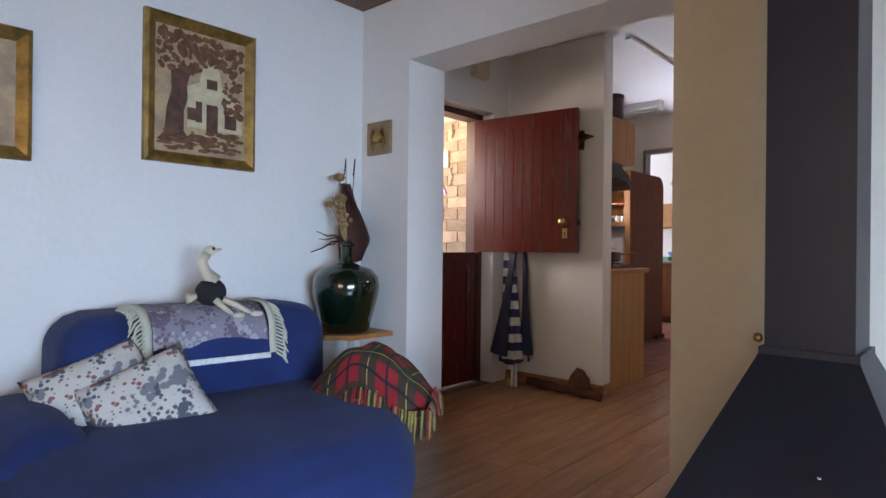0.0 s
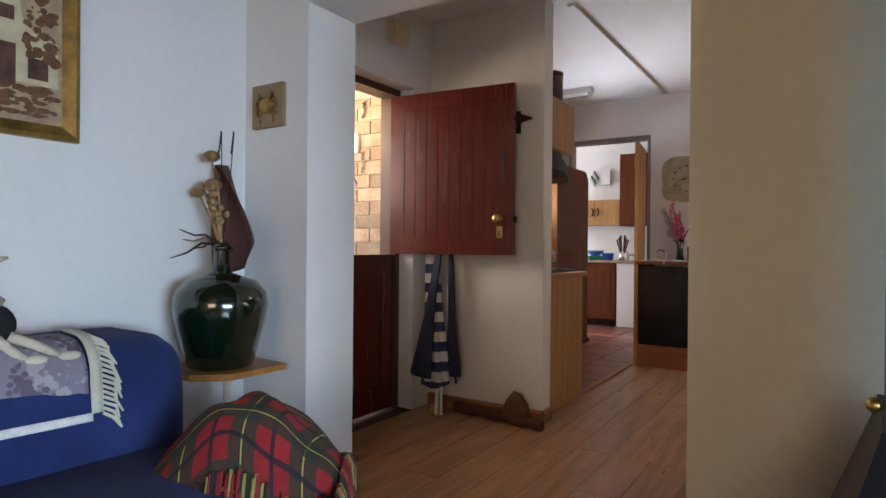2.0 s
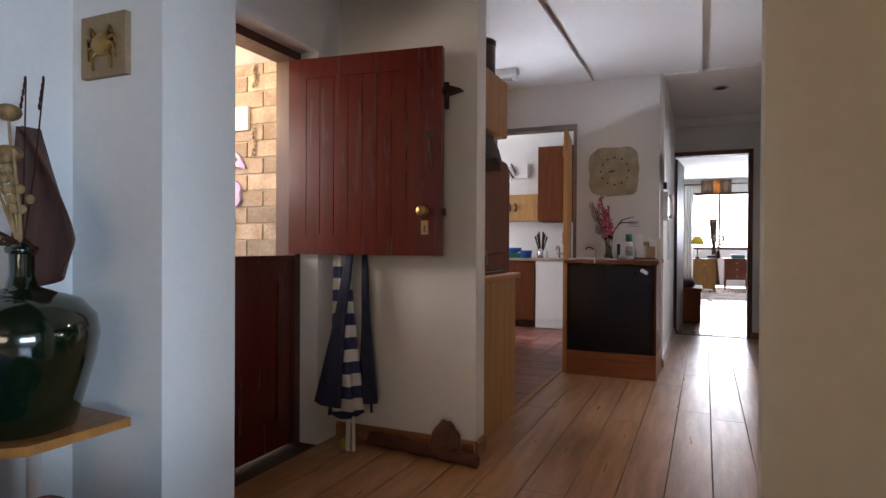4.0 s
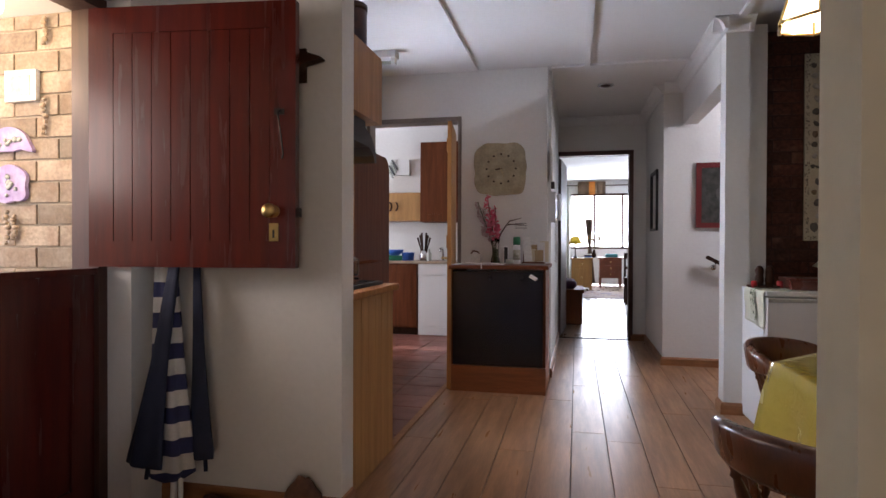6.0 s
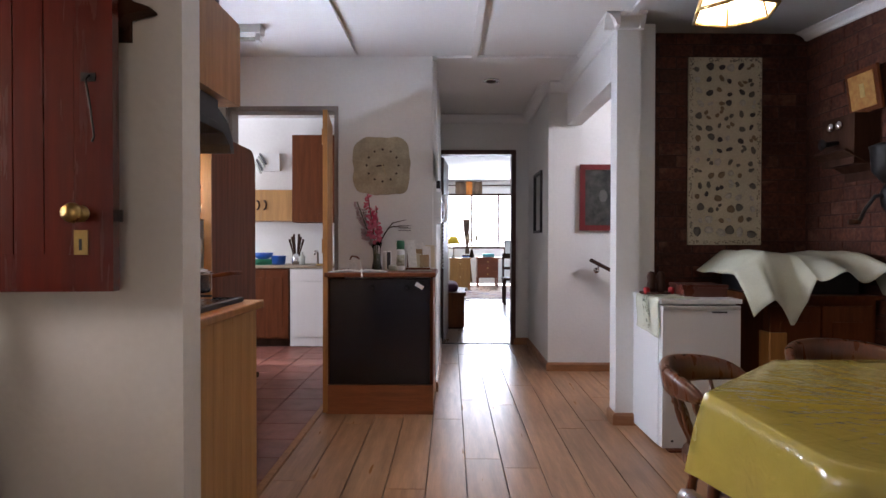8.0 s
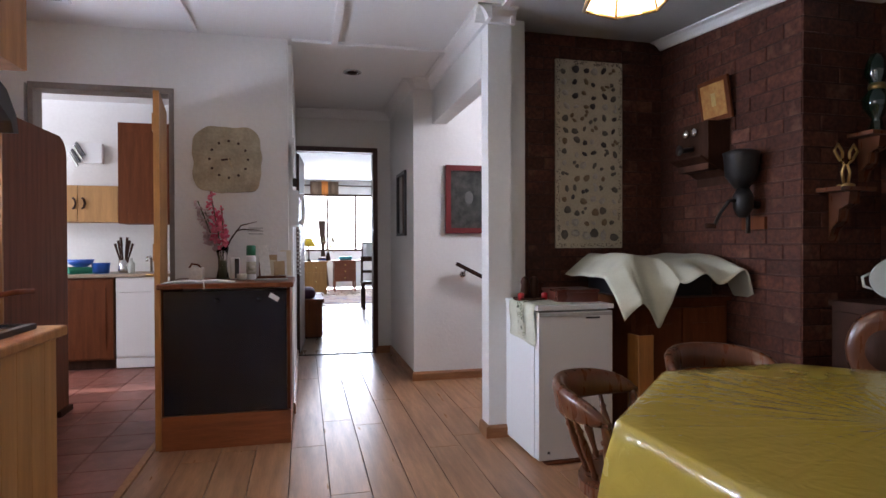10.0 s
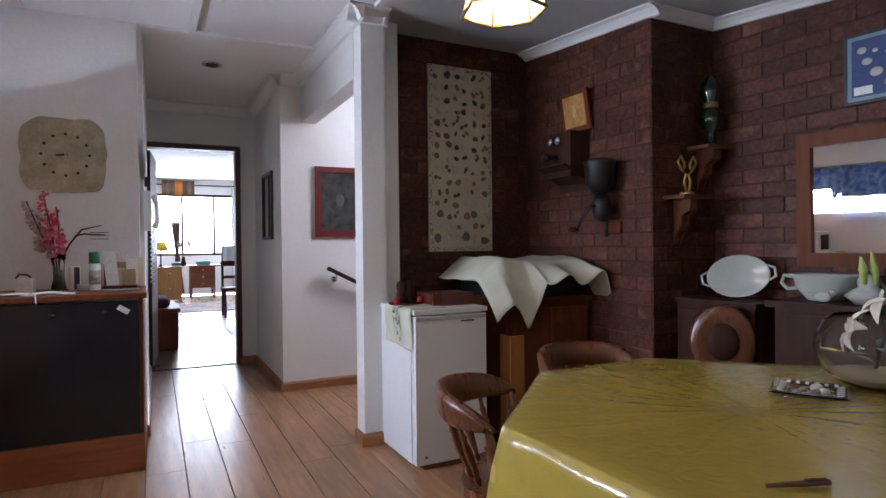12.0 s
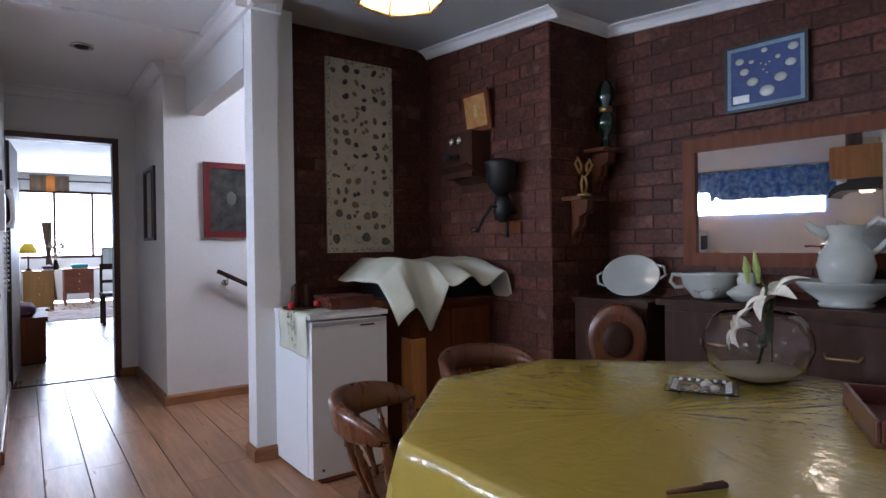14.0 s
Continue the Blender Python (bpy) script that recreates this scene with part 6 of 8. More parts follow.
def fireplace():
    t = thing("fireplace", (-0.37, 1.95, 0), "free standing blackened steel fireplace with a hood and square flue", "fireplace")
    fx0, fx1, fy0, fy1 = -0.476, -0.262, 2.0, 2.215
    part("flue", box((fx0, fx1, fy0, fy1, 0.775, 2.62)), STEEL_BLACK, t, bevel=0.004)
    part("collar", box((fx0 - 0.012, fx1 + 0.012, fy0 - 0.012, fy1 + 0.012, 0.765, 0.785)), STEEL_BLACK, t, bevel=0.004)
    top = [(fx0 - 0.012, fy0 - 0.012), (fx1 + 0.012, fy0 - 0.012), (fx1 + 0.012, fy1 + 0.012), (fx0 - 0.012, fy1 + 0.012)]
    bot = [(-0.64, 1.60), (-0.02, 1.60), (-0.02, 2.235), (-0.64, 2.235)]
    bm = bmesh.new()
    a, b = [bm.verts.new((*p, 0.345)) for p in bot], [bm.verts.new((*p, 0.765)) for p in top]
    for i in range(4):
        bm.faces.new((a[i], a[(i + 1) % 4], b[(i + 1) % 4], b[i]))
    bm.faces.new(a[::-1])
    bm.faces.new(b)
    hoodp = part("hood", bm, STEEL_BLACK, t, bevel=0.006)
    k = lambda u, v: Vector((-0.64 + 0.62 * u, 1.60, 0.345)).lerp(Vector((fx0 + 0.214 * u, fy0, 0.765)), v) + Vector((0, -0.012, 0.006))
    part("rivet", ball(k(0.62, 0.42), 0.006, steps=8), CHROME, hoodp, smooth=True)
    part("damper_rod", tube([k(0.32, 0.12), k(0.38, 0.115) + Vector((0, -0.02, 0.01)), k(0.5, 0.07) + Vector((0, -0.02, 0.008)), k(0.54, 0.055)], 0.004, 8), CHROME, hoodp, "bright steel damper rod", smooth=True)
    part("rod_knob", ball(k(0.32, 0.12), 0.008, steps=8), CHROME, hoodp, smooth=True)
    part("rod_knob", ball(k(0.545, 0.053), 0.009, steps=8), CHROME, hoodp, smooth=True)
    part("damper_knob", ball((fx0 - 0.022, fy0 + 0.02, 0.805), 0.014, steps=12), BRASS, t, "brass damper knob", smooth=True)
    part("fire_box", box((-0.64, -0.62, 1.60, 2.235, 0.10, 0.344), (-0.04, -0.02, 1.60, 2.235, 0.10, 0.344), (-0.62, -0.04, 2.215, 2.235, 0.10, 0.344), (-0.64, -0.02, 1.60, 2.235, 0.06, 0.10)), STEEL_BLACK, t)
    for x in (-0.60, -0.07):
        for y in (1.64, 2.18):
            part("leg", box((x, x + 0.03, y, y + 0.03, 0, 0.06)), STEEL_BLACK, t)


fireplace()
thr = part("folded_throw", rounded(-2.06, -1.78, 0.18, 0.46, 0.0, 0.40, 0.06), voronoi_print("woven_throw", (0.46, 0.40, 0.30), [(0.20, 0.08, 0.05), (0.10, 0.08, 0.08)], 20.0), smooth=True)
tagged(thr, "patterned woven pouffe beside the sofa's arm", "pouffe")

settle(LOUNGE, "sofa", "cushion", "sofa_runner", "plush_ostrich", "tartan_blanket", "plant_stand", "demijohn", "dried_arrangement", "fireplace", "folded_throw")

# windows of the lounge; the back one is added round the warm fill, unseen
for nm, spans, panes, lab in (("window_2", [(3.22, 3.27, -1.6, 0.85, 0.35, 0.41), (3.22, 3.27, -1.6, 0.85, 1.89, 1.95), (3.22, 3.27, -1.6, -1.54, 0.41, 1.89), (3.22, 3.27, 0.79, 0.85, 0.41, 1.89), (3.22, 3.27, -0.40, -0.35, 0.41, 1.89)], [(3.24, 3.245, -1.54, -0.40, 0.41, 1.89), (3.24, 3.245, -0.35, 0.79, 0.41, 1.89)], "white framed lounge window"),
                              ("window_3", [(-0.4, 1.6, -3.04, -3.0, 0.8, 0.86), (-0.4, 1.6, -3.04, -3.0, 2.04, 2.1), (-0.4, -0.34, -3.04, -3.0, 0.86, 2.04), (1.54, 1.6, -3.04, -3.0, 0.86, 2.04), (0.57, 0.63, -3.04, -3.0, 0.86, 2.04)], [(-0.34, 0.57, -3.02, -3.015, 0.86, 2.04), (0.63, 1.54, -3.02, -3.015, 0.86, 2.04)], "white framed window added unseen at the lounge back")):
    w = structure(nm, box(*spans), WHITE, lab)
    for s in panes:
        part("pane", box(s), PANE, w).visible_shadow = False

# ---------------------------------------------------------------- dining room
TX0, TX1, TY0, TY1, CUT, TZ = -0.43, 1.08, 2.86, 4.405, 0.485, 0.765
OCT = [(TX0 + CUT, TY0), (TX1 - CUT, TY0), (TX1, TY0 + CUT), (TX1, TY1 - CUT), (TX1 - CUT, TY1), (TX0 + CUT, TY1), (TX0, TY1 - CUT), (TX0, TY0 + CUT)]
TC = ((TX0 + TX1) / 2, (TY0 + TY1) / 2)
table = thing("dining_table", (TC[0], TC[1], 0), "eight sided wooden dining table under a yellow cloth", "table")
part("tabletop", prism([(TC[0] + (x - TC[0]) * 0.985, TC[1] + (y - TC[1]) * 0.985) for x, y in OCT], 0.725, 0.758), CHAIRWOOD, table, bevel=0.005)
part("pedestal", lathe([(0.10, 0.08), (0.12, 0.12), (0.07, 0.2), (0.06, 0.4), (0.10, 0.5), (0.07, 0.6), (0.13, 0.70), (0.20, 0.724)], (TC[0], TC[1], 0), 24), CHAIRWOOD, table, smooth=True)
for k in range(4):
    a = radians(45 + 90 * k)
    part("foot", tube([(TC[0], TC[1], 0.14), (TC[0] + 0.2 * math.cos(a), TC[1] + 0.2 * math.sin(a), 0.10), (TC[0] + 0.42 * math.cos(a), TC[1] + 0.42 * math.sin(a), 0.03)], [0.05, 0.04, 0.03], 8), CHAIRWOOD, table, smooth=True)

YELLOW = surface("yellow_oilcloth", (0.39, 0.29, 0.050), 0.24, vary=0.04, scale=1.2, grain=14, bump=0.0, fine=0.03, coat=0.6, shift=(0.37, 0.272, 0.045))


def crease(m):
    """Creases of stiff film that run out from the table's middle, with small ripples between."""
    n, l = m.node_tree.nodes, m.node_tree.links
    b = n["Principled BSDF"]
    geo = n.new("ShaderNodeNewGeometry")
    off = n.new("ShaderNodeVectorMath")
    off.inputs[1].default_value = (-TC[0] + 0.10, -TC[1] - 0.05, 0)
    l.new(geo.outputs["Position"], off.inputs[0])
    ang = n.new("ShaderNodeTexGradient")
    ang.gradient_type = "RADIAL"
    l.new(off.outputs[0], ang.inputs[0])
    rad = n.new("ShaderNodeVectorMath")
    rad.operation = "LENGTH"
    l.new(off.outputs[0], rad.inputs[0])
    polar = n.new("ShaderNodeCombineXYZ")
    l.new(ang.outputs["Fac"], polar.inputs[0])
    l.new(rad.outputs["Value"], polar.inputs[1])
    mp = n.new("ShaderNodeMapping")
    mp.inputs["Scale"].default_value = (44.0, 3.0, 1.0)
    l.new(polar.outputs[0], mp.inputs[0])
    rays = n.new("ShaderNodeTexNoise")
    rays.inputs["Scale"].default_value, rays.inputs["Detail"].default_value, rays.inputs["Distortion"].default_value = 1.0, 2.0, 0.7
    l.new(mp.outputs[0], rays.inputs["Vector"])
    rip = n.new("ShaderNodeTexNoise")
    rip.inputs["Scale"].default_value, rip.inputs["Detail"].default_value, rip.inputs["Distortion"].default_value = 19.0, 1.5, 1.6
    l.new(geo.outputs["Position"], rip.inputs["Vector"])
    add = n.new("ShaderNodeMath")
    add.operation = "MULTIPLY_ADD"
    add.inputs[1].default_value = 0.50
    l.new(rip.outputs[0], add.inputs[0])
    l.new(rays.outputs[0], add.inputs[2])
    bp = n.new("ShaderNodeBump")
    bp.inputs["Strength"].default_value, bp.inputs["Distance"].default_value = 0.36, 0.009
    l.new(add.outputs[0], bp.inputs["Height"])
    l.new(bp.outputs[0], b.inputs["Normal"])
    l.new(bp.outputs[0], b.inputs["Coat Normal"])
    b.inputs["Coat Roughness"].default_value = 0.06


crease(YELLOW)


def tablecloth():
    bm = bmesh.new()
    n_side, drop = 14, 0.235
    rim = []
    for i in range(8):
        a, b = Vector((*OCT[i], 0)), Vector((*OCT[(i + 1) % 8], 0))
        for k in range(n_side):
            rim.append(a.lerp(b, k / n_side))
    c = Vector((TC[0], TC[1], 0))
    rings = []
    for f in (0.15, 0.35, 0.55, 0.75, 0.9, 0.985, 1.0):
        rings.append([bm.verts.new((c.x + (p.x - c.x) * f, c.y + (p.y - c.y) * f, TZ - (0.004 if f == 1.0 else 0) + 0.0015 * noise.noise((p.x * f * 5, p.y * f * 5, 0)))) for p in rim])
    m = len(rim)
    for s in (0.04, 0.10, 0.16, 0.20, drop):
        ring = []
        for i, p in enumerate(rim):
            d = (p - c).normalized()
            corner = 1 - min(i % n_side, n_side - i % n_side) / (n_side / 2)
            flare = (0.010 + 0.045 * corner ** 3 * (s / drop) + 0.012 * math.sin(i * 0.9) * (s / drop) * (1 - corner)) * min(1, s / 0.06)
            q = c + (p - c) + d * flare
            ring.append(bm.verts.new((q.x, q.y, TZ - s - 0.012 * corner * s / drop + 0.01 * noise.noise((i * 0.3, s * 3, 2)))))
        rings.append(ring)
    for a, b in zip(rings, rings[1:]):
        for i in range(m):
            j = (i + 1) % m
            bm.faces.new((a[i], a[j], b[j], b[i]))
    bm.faces.new(rings[0])
    single("tablecloth", bm, YELLOW, "shiny creased mustard yellow oilcloth on the dining table", "tablecloth", True)


tablecloth()


def spindle(p, q, r, bm=None):
    """A turned bar between two points, thick in its middle and ringed."""
    p, q = Vector(p), Vector(q)
    shape = ((0, .7), (.06, .75), (.10, 1.15), (.14, .75), (.30, 1.0), (.45, 1.35), (.58, 1.2), (.70, .8), (.74, 1.2), (.78, .75), (.92, .65), (1, .6))
    return tube([p.lerp(q, k) for k, _ in shape], [r * w for _, w in shape], 8, bm=bm)


def spindle_chair(label):
    """A low spindle-backed chair: its front looks along +x; the seat's middle is the origin."""
    t = thing("spindle_chair", (0, 0, 0), label, "chair", "spindle-back chairs round the table")
    seat = bmesh.new()
    ring = [(0.225 * (abs(math.cos(a)) ** 0.7) * (1 if math.cos(a) > 0 else -1), 0.235 * (abs(math.sin(a)) ** 0.7) * (1 if math.sin(a) > 0 else -1)) for a in [2 * math.pi * i / 32 for i in range(32)]]
    prism(ring, 0.425, 0.462, seat)
    part("seat", seat, CHAIRWOOD, t, bevel=0.009)
    for x, y in ((0.15, 0.16), (0.15, -0.16), (-0.15, 0.15), (-0.15, -0.15)):
        part("leg", spindle((x, y, 0.43), (x * 1.45, y * 1.3, 0.0), 0.021), CHAIRWOOD, t, smooth=True)
    for s in (-1, 1):
        part("stretcher", spindle((0.185, s * 0.185, 0.20), (-0.185, s * 0.175, 0.20), 0.013), CHAIRWOOD, t, smooth=True)
    part("stretcher", spindle((0.0, 0.18, 0.20), (0.0, -0.18, 0.20), 0.013), CHAIRWOOD, t, smooth=True)
    # broad bent crest rail on turned posts and spindles
    crest = bmesh.new()
    rows = []
    for i in range(27):
        k = i / 13 - 1
        a = math.pi + k * math.pi * 0.43
        end = 1 - abs(k) ** 7
        low, high = 0.012 * (1 - end), 0.070 + 0.040 * (1 - k * k) - 0.050 * (1 - end)
        x, y, ox, oy = -0.02 + 0.270 * math.cos(a), 0.262 * math.sin(a), math.cos(a), math.sin(a)
        thick = 0.016 + 0.006 * end
        rows.append([crest.verts.new((x + ox * (d + 0.16 * z), y + oy * (d + 0.16 * z), 0.672 + z)) for d, z in ((-thick * .7, low), (thick * .7, low), (thick, low + 0.012), (thick, high - 0.014), (thick * .5, high), (-thick * .5, high), (-thick, high - 0.014), (-thick, low + 0.012))])
    for a, b in zip(rows, rows[1:]):
        for k in range(8):
            crest.faces.new((a[k], a[(k + 1) % 8], b[(k + 1) % 8], b[k]))
    crest.faces.new(rows[0][::-1])
    crest.faces.new(rows[-1])
    part("crest_rail", crest, CHAIRWOOD, t, smooth=True)
    for a, r in ((107, 0.021), (135, 0.012), (158, 0.012), (180, 0.012), (202, 0.012), (225, 0.012), (253, 0.021)):
        ca, sa = math.cos(radians(a)), math.sin(radians(a))
        part("post" if r > 0.02 else "spindle", spindle((0.205 * ca, 0.20 * sa, 0.455), (-0.02 + 0.27 * ca, 0.262 * sa, 0.690), r), CHAIRWOOD, t, smooth=True)
    return t


ch0 = spindle_chair("polished dark wood spindle-back chair pushed up to the dining table")
ch0.matrix_world = pose(-0.47, 3.23, 0, 0, 0, 42) @ Matrix.Diagonal((1, 1, 0.98, 1))
for m in (pose(-0.08, 4.29, 0, 0, 0, -42) @ Matrix.Diagonal((1, 1, 0.99, 1)), pose(0.56, 4.58, 0, 0, 0, -90), pose(1.18, 2.95, 0, 0, 0, 135)):
    copy_thing(ch0, m)

oval = thing("oval_back_chair", (1.08, 4.47, 0), "dark chair with a carved oval back beside the sideboard", "chair")
OC = Vector((1.02, 4.45, 0.80))
m = pose(*OC, 90, 0, -52)
part("back_ring", turned(lathe([(0.10, -0.016), (0.135, -0.018), (0.145, 0), (0.135, 0.018), (0.10, 0.016)], steps=28, squash=(0.95, 1.15)), m), CHAIRWOOD, oval, smooth=True)
part("back_panel", turned(lathe([(0.085, -0.022), (0.07, 0.026), (0.03, 0.03)], steps=24, squash=(0.95, 1.15)), m), OLDWOOD, oval, smooth=True)
for a in (-0.1, 0.1):
    part("back_post", tube([OC + Vector((a * 0.62, -a * 0.79, -0.13)), OC + Vector((a * 0.62, -a * 0.79, -0.36))], 0.014), OLDWOOD, oval, smooth=True)
part("seat", lathe([(0.15, 0.42), (0.165, 0.435), (0.15, 0.46)], (1.0, 4.44, 0), 24), OLDWOOD, oval, smooth=True)
for k in range(4):
    a = radians(45 + 90 * k)
    part("leg", tube([(1.0 + 0.10 * math.cos(a), 4.44 + 0.10 * math.sin(a), 0.43), (1.0 + 0.15 * math.cos(a), 4.44 + 0.15 * math.sin(a), FAR_FLOOR)], [0.018, 0.013]), OLDWOOD, oval, smooth=True)

# small fridge
fr = thing("bar_fridge", (0.16, 5.5, 0.09), "white bar fridge on a wooden block against the brick wall", "fridge")
part("case", box((-0.055, 0.365, 5.345, 5.775, 0.092, 0.868)), WHITE, fr, bevel=0.010)
part("door", box((-0.053, 0.363, 5.285, 5.340, 0.096, 0.858)), WHITE, fr, bevel=0.008)
part("top_lid", box((-0.060, 0.370, 5.282, 5.778, 0.869, 0.892)), WHITE, fr, bevel=0.006)
part("handle_grip", box((-0.05, 0.36, 5.279, 5.286, 0.835, 0.852)), surface("grey_plastic", (0.45, 0.45, 0.45), 0.4), fr, bevel=0.002)
part("badge", box((0.21, 0.29, 5.2815, 5.2845, 0.820, 0.828)), STEEL_BLACK, fr)
part("door_stop", lathe([(0.008, 0.13), (0.006, 0.14)], (-0.0, 5.283, 0), 8), STEEL_BLACK, fr)
fb = single("wooden_block", box((-0.02, 0.36, 5.27, 5.76, COLD_FLOOR, 0.09)), TEAK, "carved brown wooden block under the fridge", "wooden block", bevel=0.012)

cloth = thing("fridge_runner", (-0.03, 5.5, 0.7), "ivory runner with green embroidery hanging over the fridge's side", "runner")


def over_side(v):
    s = v * 0.42
    return (0.155 - s, 0.897) if s < 0.215 else (-0.066 - 0.004 * math.sin(s * 30), 0.895 - (s - 0.215))


part("linen", sheet(12, 30, lambda u, v: (over_side(v)[0] - 0.004 * math.sin(9 * u), 5.31 + 0.36 * u, over_side(v)[1] + (0.02 * (u - 0.5) if v > 0.9 else 0)), 0.002), LINEN, cloth, smooth=True)
part("embroidery", sheet(3, 26, lambda u, v: (over_side(0.02 + 0.93 * v)[0] - 0.006, 5.44 + 0.10 * u, over_side(0.02 + 0.93 * v)[1] + 0.0035), 0), voronoi_print("green_stitch", (0.50, 0.49, 0.37), [(0.07, 0.10, 0.045), (0.05, 0.05, 0.03)], 60.0), cloth, "green cross stitch band", smooth=True)
wb2 = thing("wooden_box", (0.25, 5.45, 0.893), "polished dark red wooden box on the fridge", "box")
part("box_body", box((0.105, 0.345, 5.40, 5.60, 0.894, 0.945)), surface("rosewood", (0.115, 0.030, 0.018), 0.28, vary=0.15, scale=6, coat=0.4), wb2, bevel=0.004)
part("lid", box((0.100, 0.350, 5.395, 5.605, 0.946, 0.962)), wb2.children[0].data.materials[0], wb2, bevel=0.004)
tr = thing("ornament_tray", (0.0, 5.56, 0.893), "dark tray with carved figures and two red candles on the fridge", "tray")
part("tray", lathe([(0.075, 0.898), (0.085, 0.904), (0.085, 0.912), (0.07, 0.908)], (0.01, 5.56, 0), 24, squash=(1.15, 0.8)), OLDWOOD, tr, smooth=True)
for x in (-0.015, 0.04):
    part("carved_owl", lathe([(0.022, 0.908), (0.026, 0.94), (0.021, 0.975), (0.025, 1.0), (0.018, 1.02), (0.006, 1.028)], (x, 5.57, 0), 14), OLDWOOD, tr, "dark carved figure", smooth=True)
for x in (-0.055, 0.085):
    part("candle", lathe([(0.017, 0.900), (0.018, 0.935), (0.010, 0.94)], (x, 5.53, 0), 14), surface("red_wax", (0.42, 0.012, 0.015), 0.4), tr, "short red candle", smooth=True)

cab = thing("radiogram_cabinet", (0.68, 5.45, 0), "dark wooden cabinet with panelled doors against the brick wall", "cabinet")
part("carcass", box((0.40, 0.97, 5.19, 5.775, 0.24, 0.93)), TEAK, cab, bevel=0.004)
part("top", box((0.39, 0.978, 5.165, 5.778, 0.931, 0.952)), TEAK, cab, bevel=0.005)
for i in range(2):
    d = part("door", box((0.425 + 0.265 * i, 0.68 + 0.265 * i, 5.173, 5.1895, 0.27, 0.90)), TEAK, cab, bevel=0.004)
    part("panel", box((0.475 + 0.265 * i, 0.63 + 0.265 * i, 5.166, 5.1725, 0.34, 0.82)), TEAK, d, bevel=0.005)
for x in (0.42, 0.93):
    for y in (5.21, 5.74):
        part("foot", box((x - 0.02, x + 0.02, y - 0.02, y + 0.02, FAR_FLOOR, 0.24)), OLDWOOD, cab)
single("record_player", box((0.43, 0.93, 5.25, 5.70, 0.953, 1.115)), BLACKPLASTIC, "black boxed record player on the cabinet under a cloth", "record player", bevel=0.008)
single("wooden_board", box((0.378, 0.389, 5.10, 5.19, FAR_FLOOR, 0.78), (0.376, 0.46, 5.085, 5.10, 0.44, 0.78)), OAK, "upright orange pine board beside the fridge", "board", bevel=0.003)


def draped():
    def place(u, v):
        x = 0.275 + 0.80 * u
        y = 4.965 + 0.06 * (1 - u) + 0.655 * v
        inside = 0.40 < x < 0.96
        z = 1.165 + 0.012 * math.sin(9 * u) + 0.012 * noise.noise((u * 4, v * 4, 3))
        if x < 0.42:
            z -= (0.42 - x) * 0.75
        if x > 0.92:
            z -= (x - 0.92) * 1.6
        f = max(0, (5.24 - y) / 0.22)
        hang = (0.20 if u < 0.36 else 0.06 + 0.05 * math.sin(12 * u) ** 2 + (0.13 if u > 0.88 else 0.0))
        if 0.14 < u < 0.36:
            hang += 0.15 * (1 - abs(u - 0.25) / 0.11)
        z -= f ** 1.2 * hang
        y += 0.06 * f * (1 if hang > 0.2 else 0.35)
        return Vector((x, y + 0.012 * math.sin(22 * u) * f, max(z, 0.82 if u < 0.36 else 0.96)))

    single("linen_cloth", sheet(54, 30, place, 0.003), LINEN, "ivory linen cloth thrown over the record player", "cloth", True)


draped()

# framed shell panel on the brick wall
sp = thing("shell_mosaic", (0.48, YSH, 1.20), "tall pale panel set with sea shells and mosaic border", "wall panel")
X0, X1, Z0, Z1, YP2 = 0.262, 0.702, 1.205, 2.328, YSH - 0.020
part("board", box((X0, X1, YP2, YSH - 0.004, Z0, Z1)), surface("pale_sand_plaster", (0.58, 0.52, 0.38), 0.9, vary=0.08, scale=6, grain=110, bump=0.5), sp, bevel=0.003)
rs = random.Random(21)
SHELLS = [surface("shell_white", (0.55, 0.52, 0.45), 0.45), surface("shell_tan", (0.30, 0.21, 0.12), 0.45, vary=0.25, scale=60), surface("shell_grey", (0.16, 0.14, 0.115), 0.5, vary=0.2, scale=60), surface("shell_dark", (0.055, 0.045, 0.045), 0.5)]
shapes = []
for k in range(4):
    bm = ball((0, 0, 0), 1.0, squash=((1, 0.45, 0.72), (0.8, 0.5, 1.0), (0.62, 0.5, 1.1), (1, 0.5, 0.95))[k], steps=9)
    for v in bm.verts:
        v.co *= 1 + 0.10 * math.sin(9 * math.atan2(v.co.z, v.co.x))
    me = bpy.data.meshes.new("shell")
    bm.to_mesh(me)
    bm.free()
    for p in me.polygons:
        p.use_smooth = True
    shapes.append(me)
shapes = [[(lambda c, q: (c.materials.append(q), c)[1])(me.copy(), q) for q in SHELLS] for me in shapes]
for j in range(15):
    for i in range(6):
        x, z = X0 + 0.062 + 0.063 * i + rs.uniform(-.012, .012), Z0 + 0.075 + 0.070 * j + rs.uniform(-.014, .014)
        tone = rs.choices(range(4), (3, 4, 4, 2.5))[0]
        big = 0.029 if j == 0 else rs.uniform(0.012, 0.025)
        for k in range(1 if big > 0.015 else rs.randint(2, 3)):
            a = rs.uniform(0, 6.28)
            o = new("shell", shapes[rs.randrange(4)][tone])
            o.parent = sp
            d = 0 if big > 0.015 else big * 1.15
            o.matrix_basis = Matrix.LocRotScale(Vector((x + d * math.cos(a), YP2 - 0.003, z + d * math.sin(a))) - sp.location, Euler((0, rs.uniform(0, 3.1), 0)), Vector((big, big * 0.9, big)))
bm = bmesh.new()
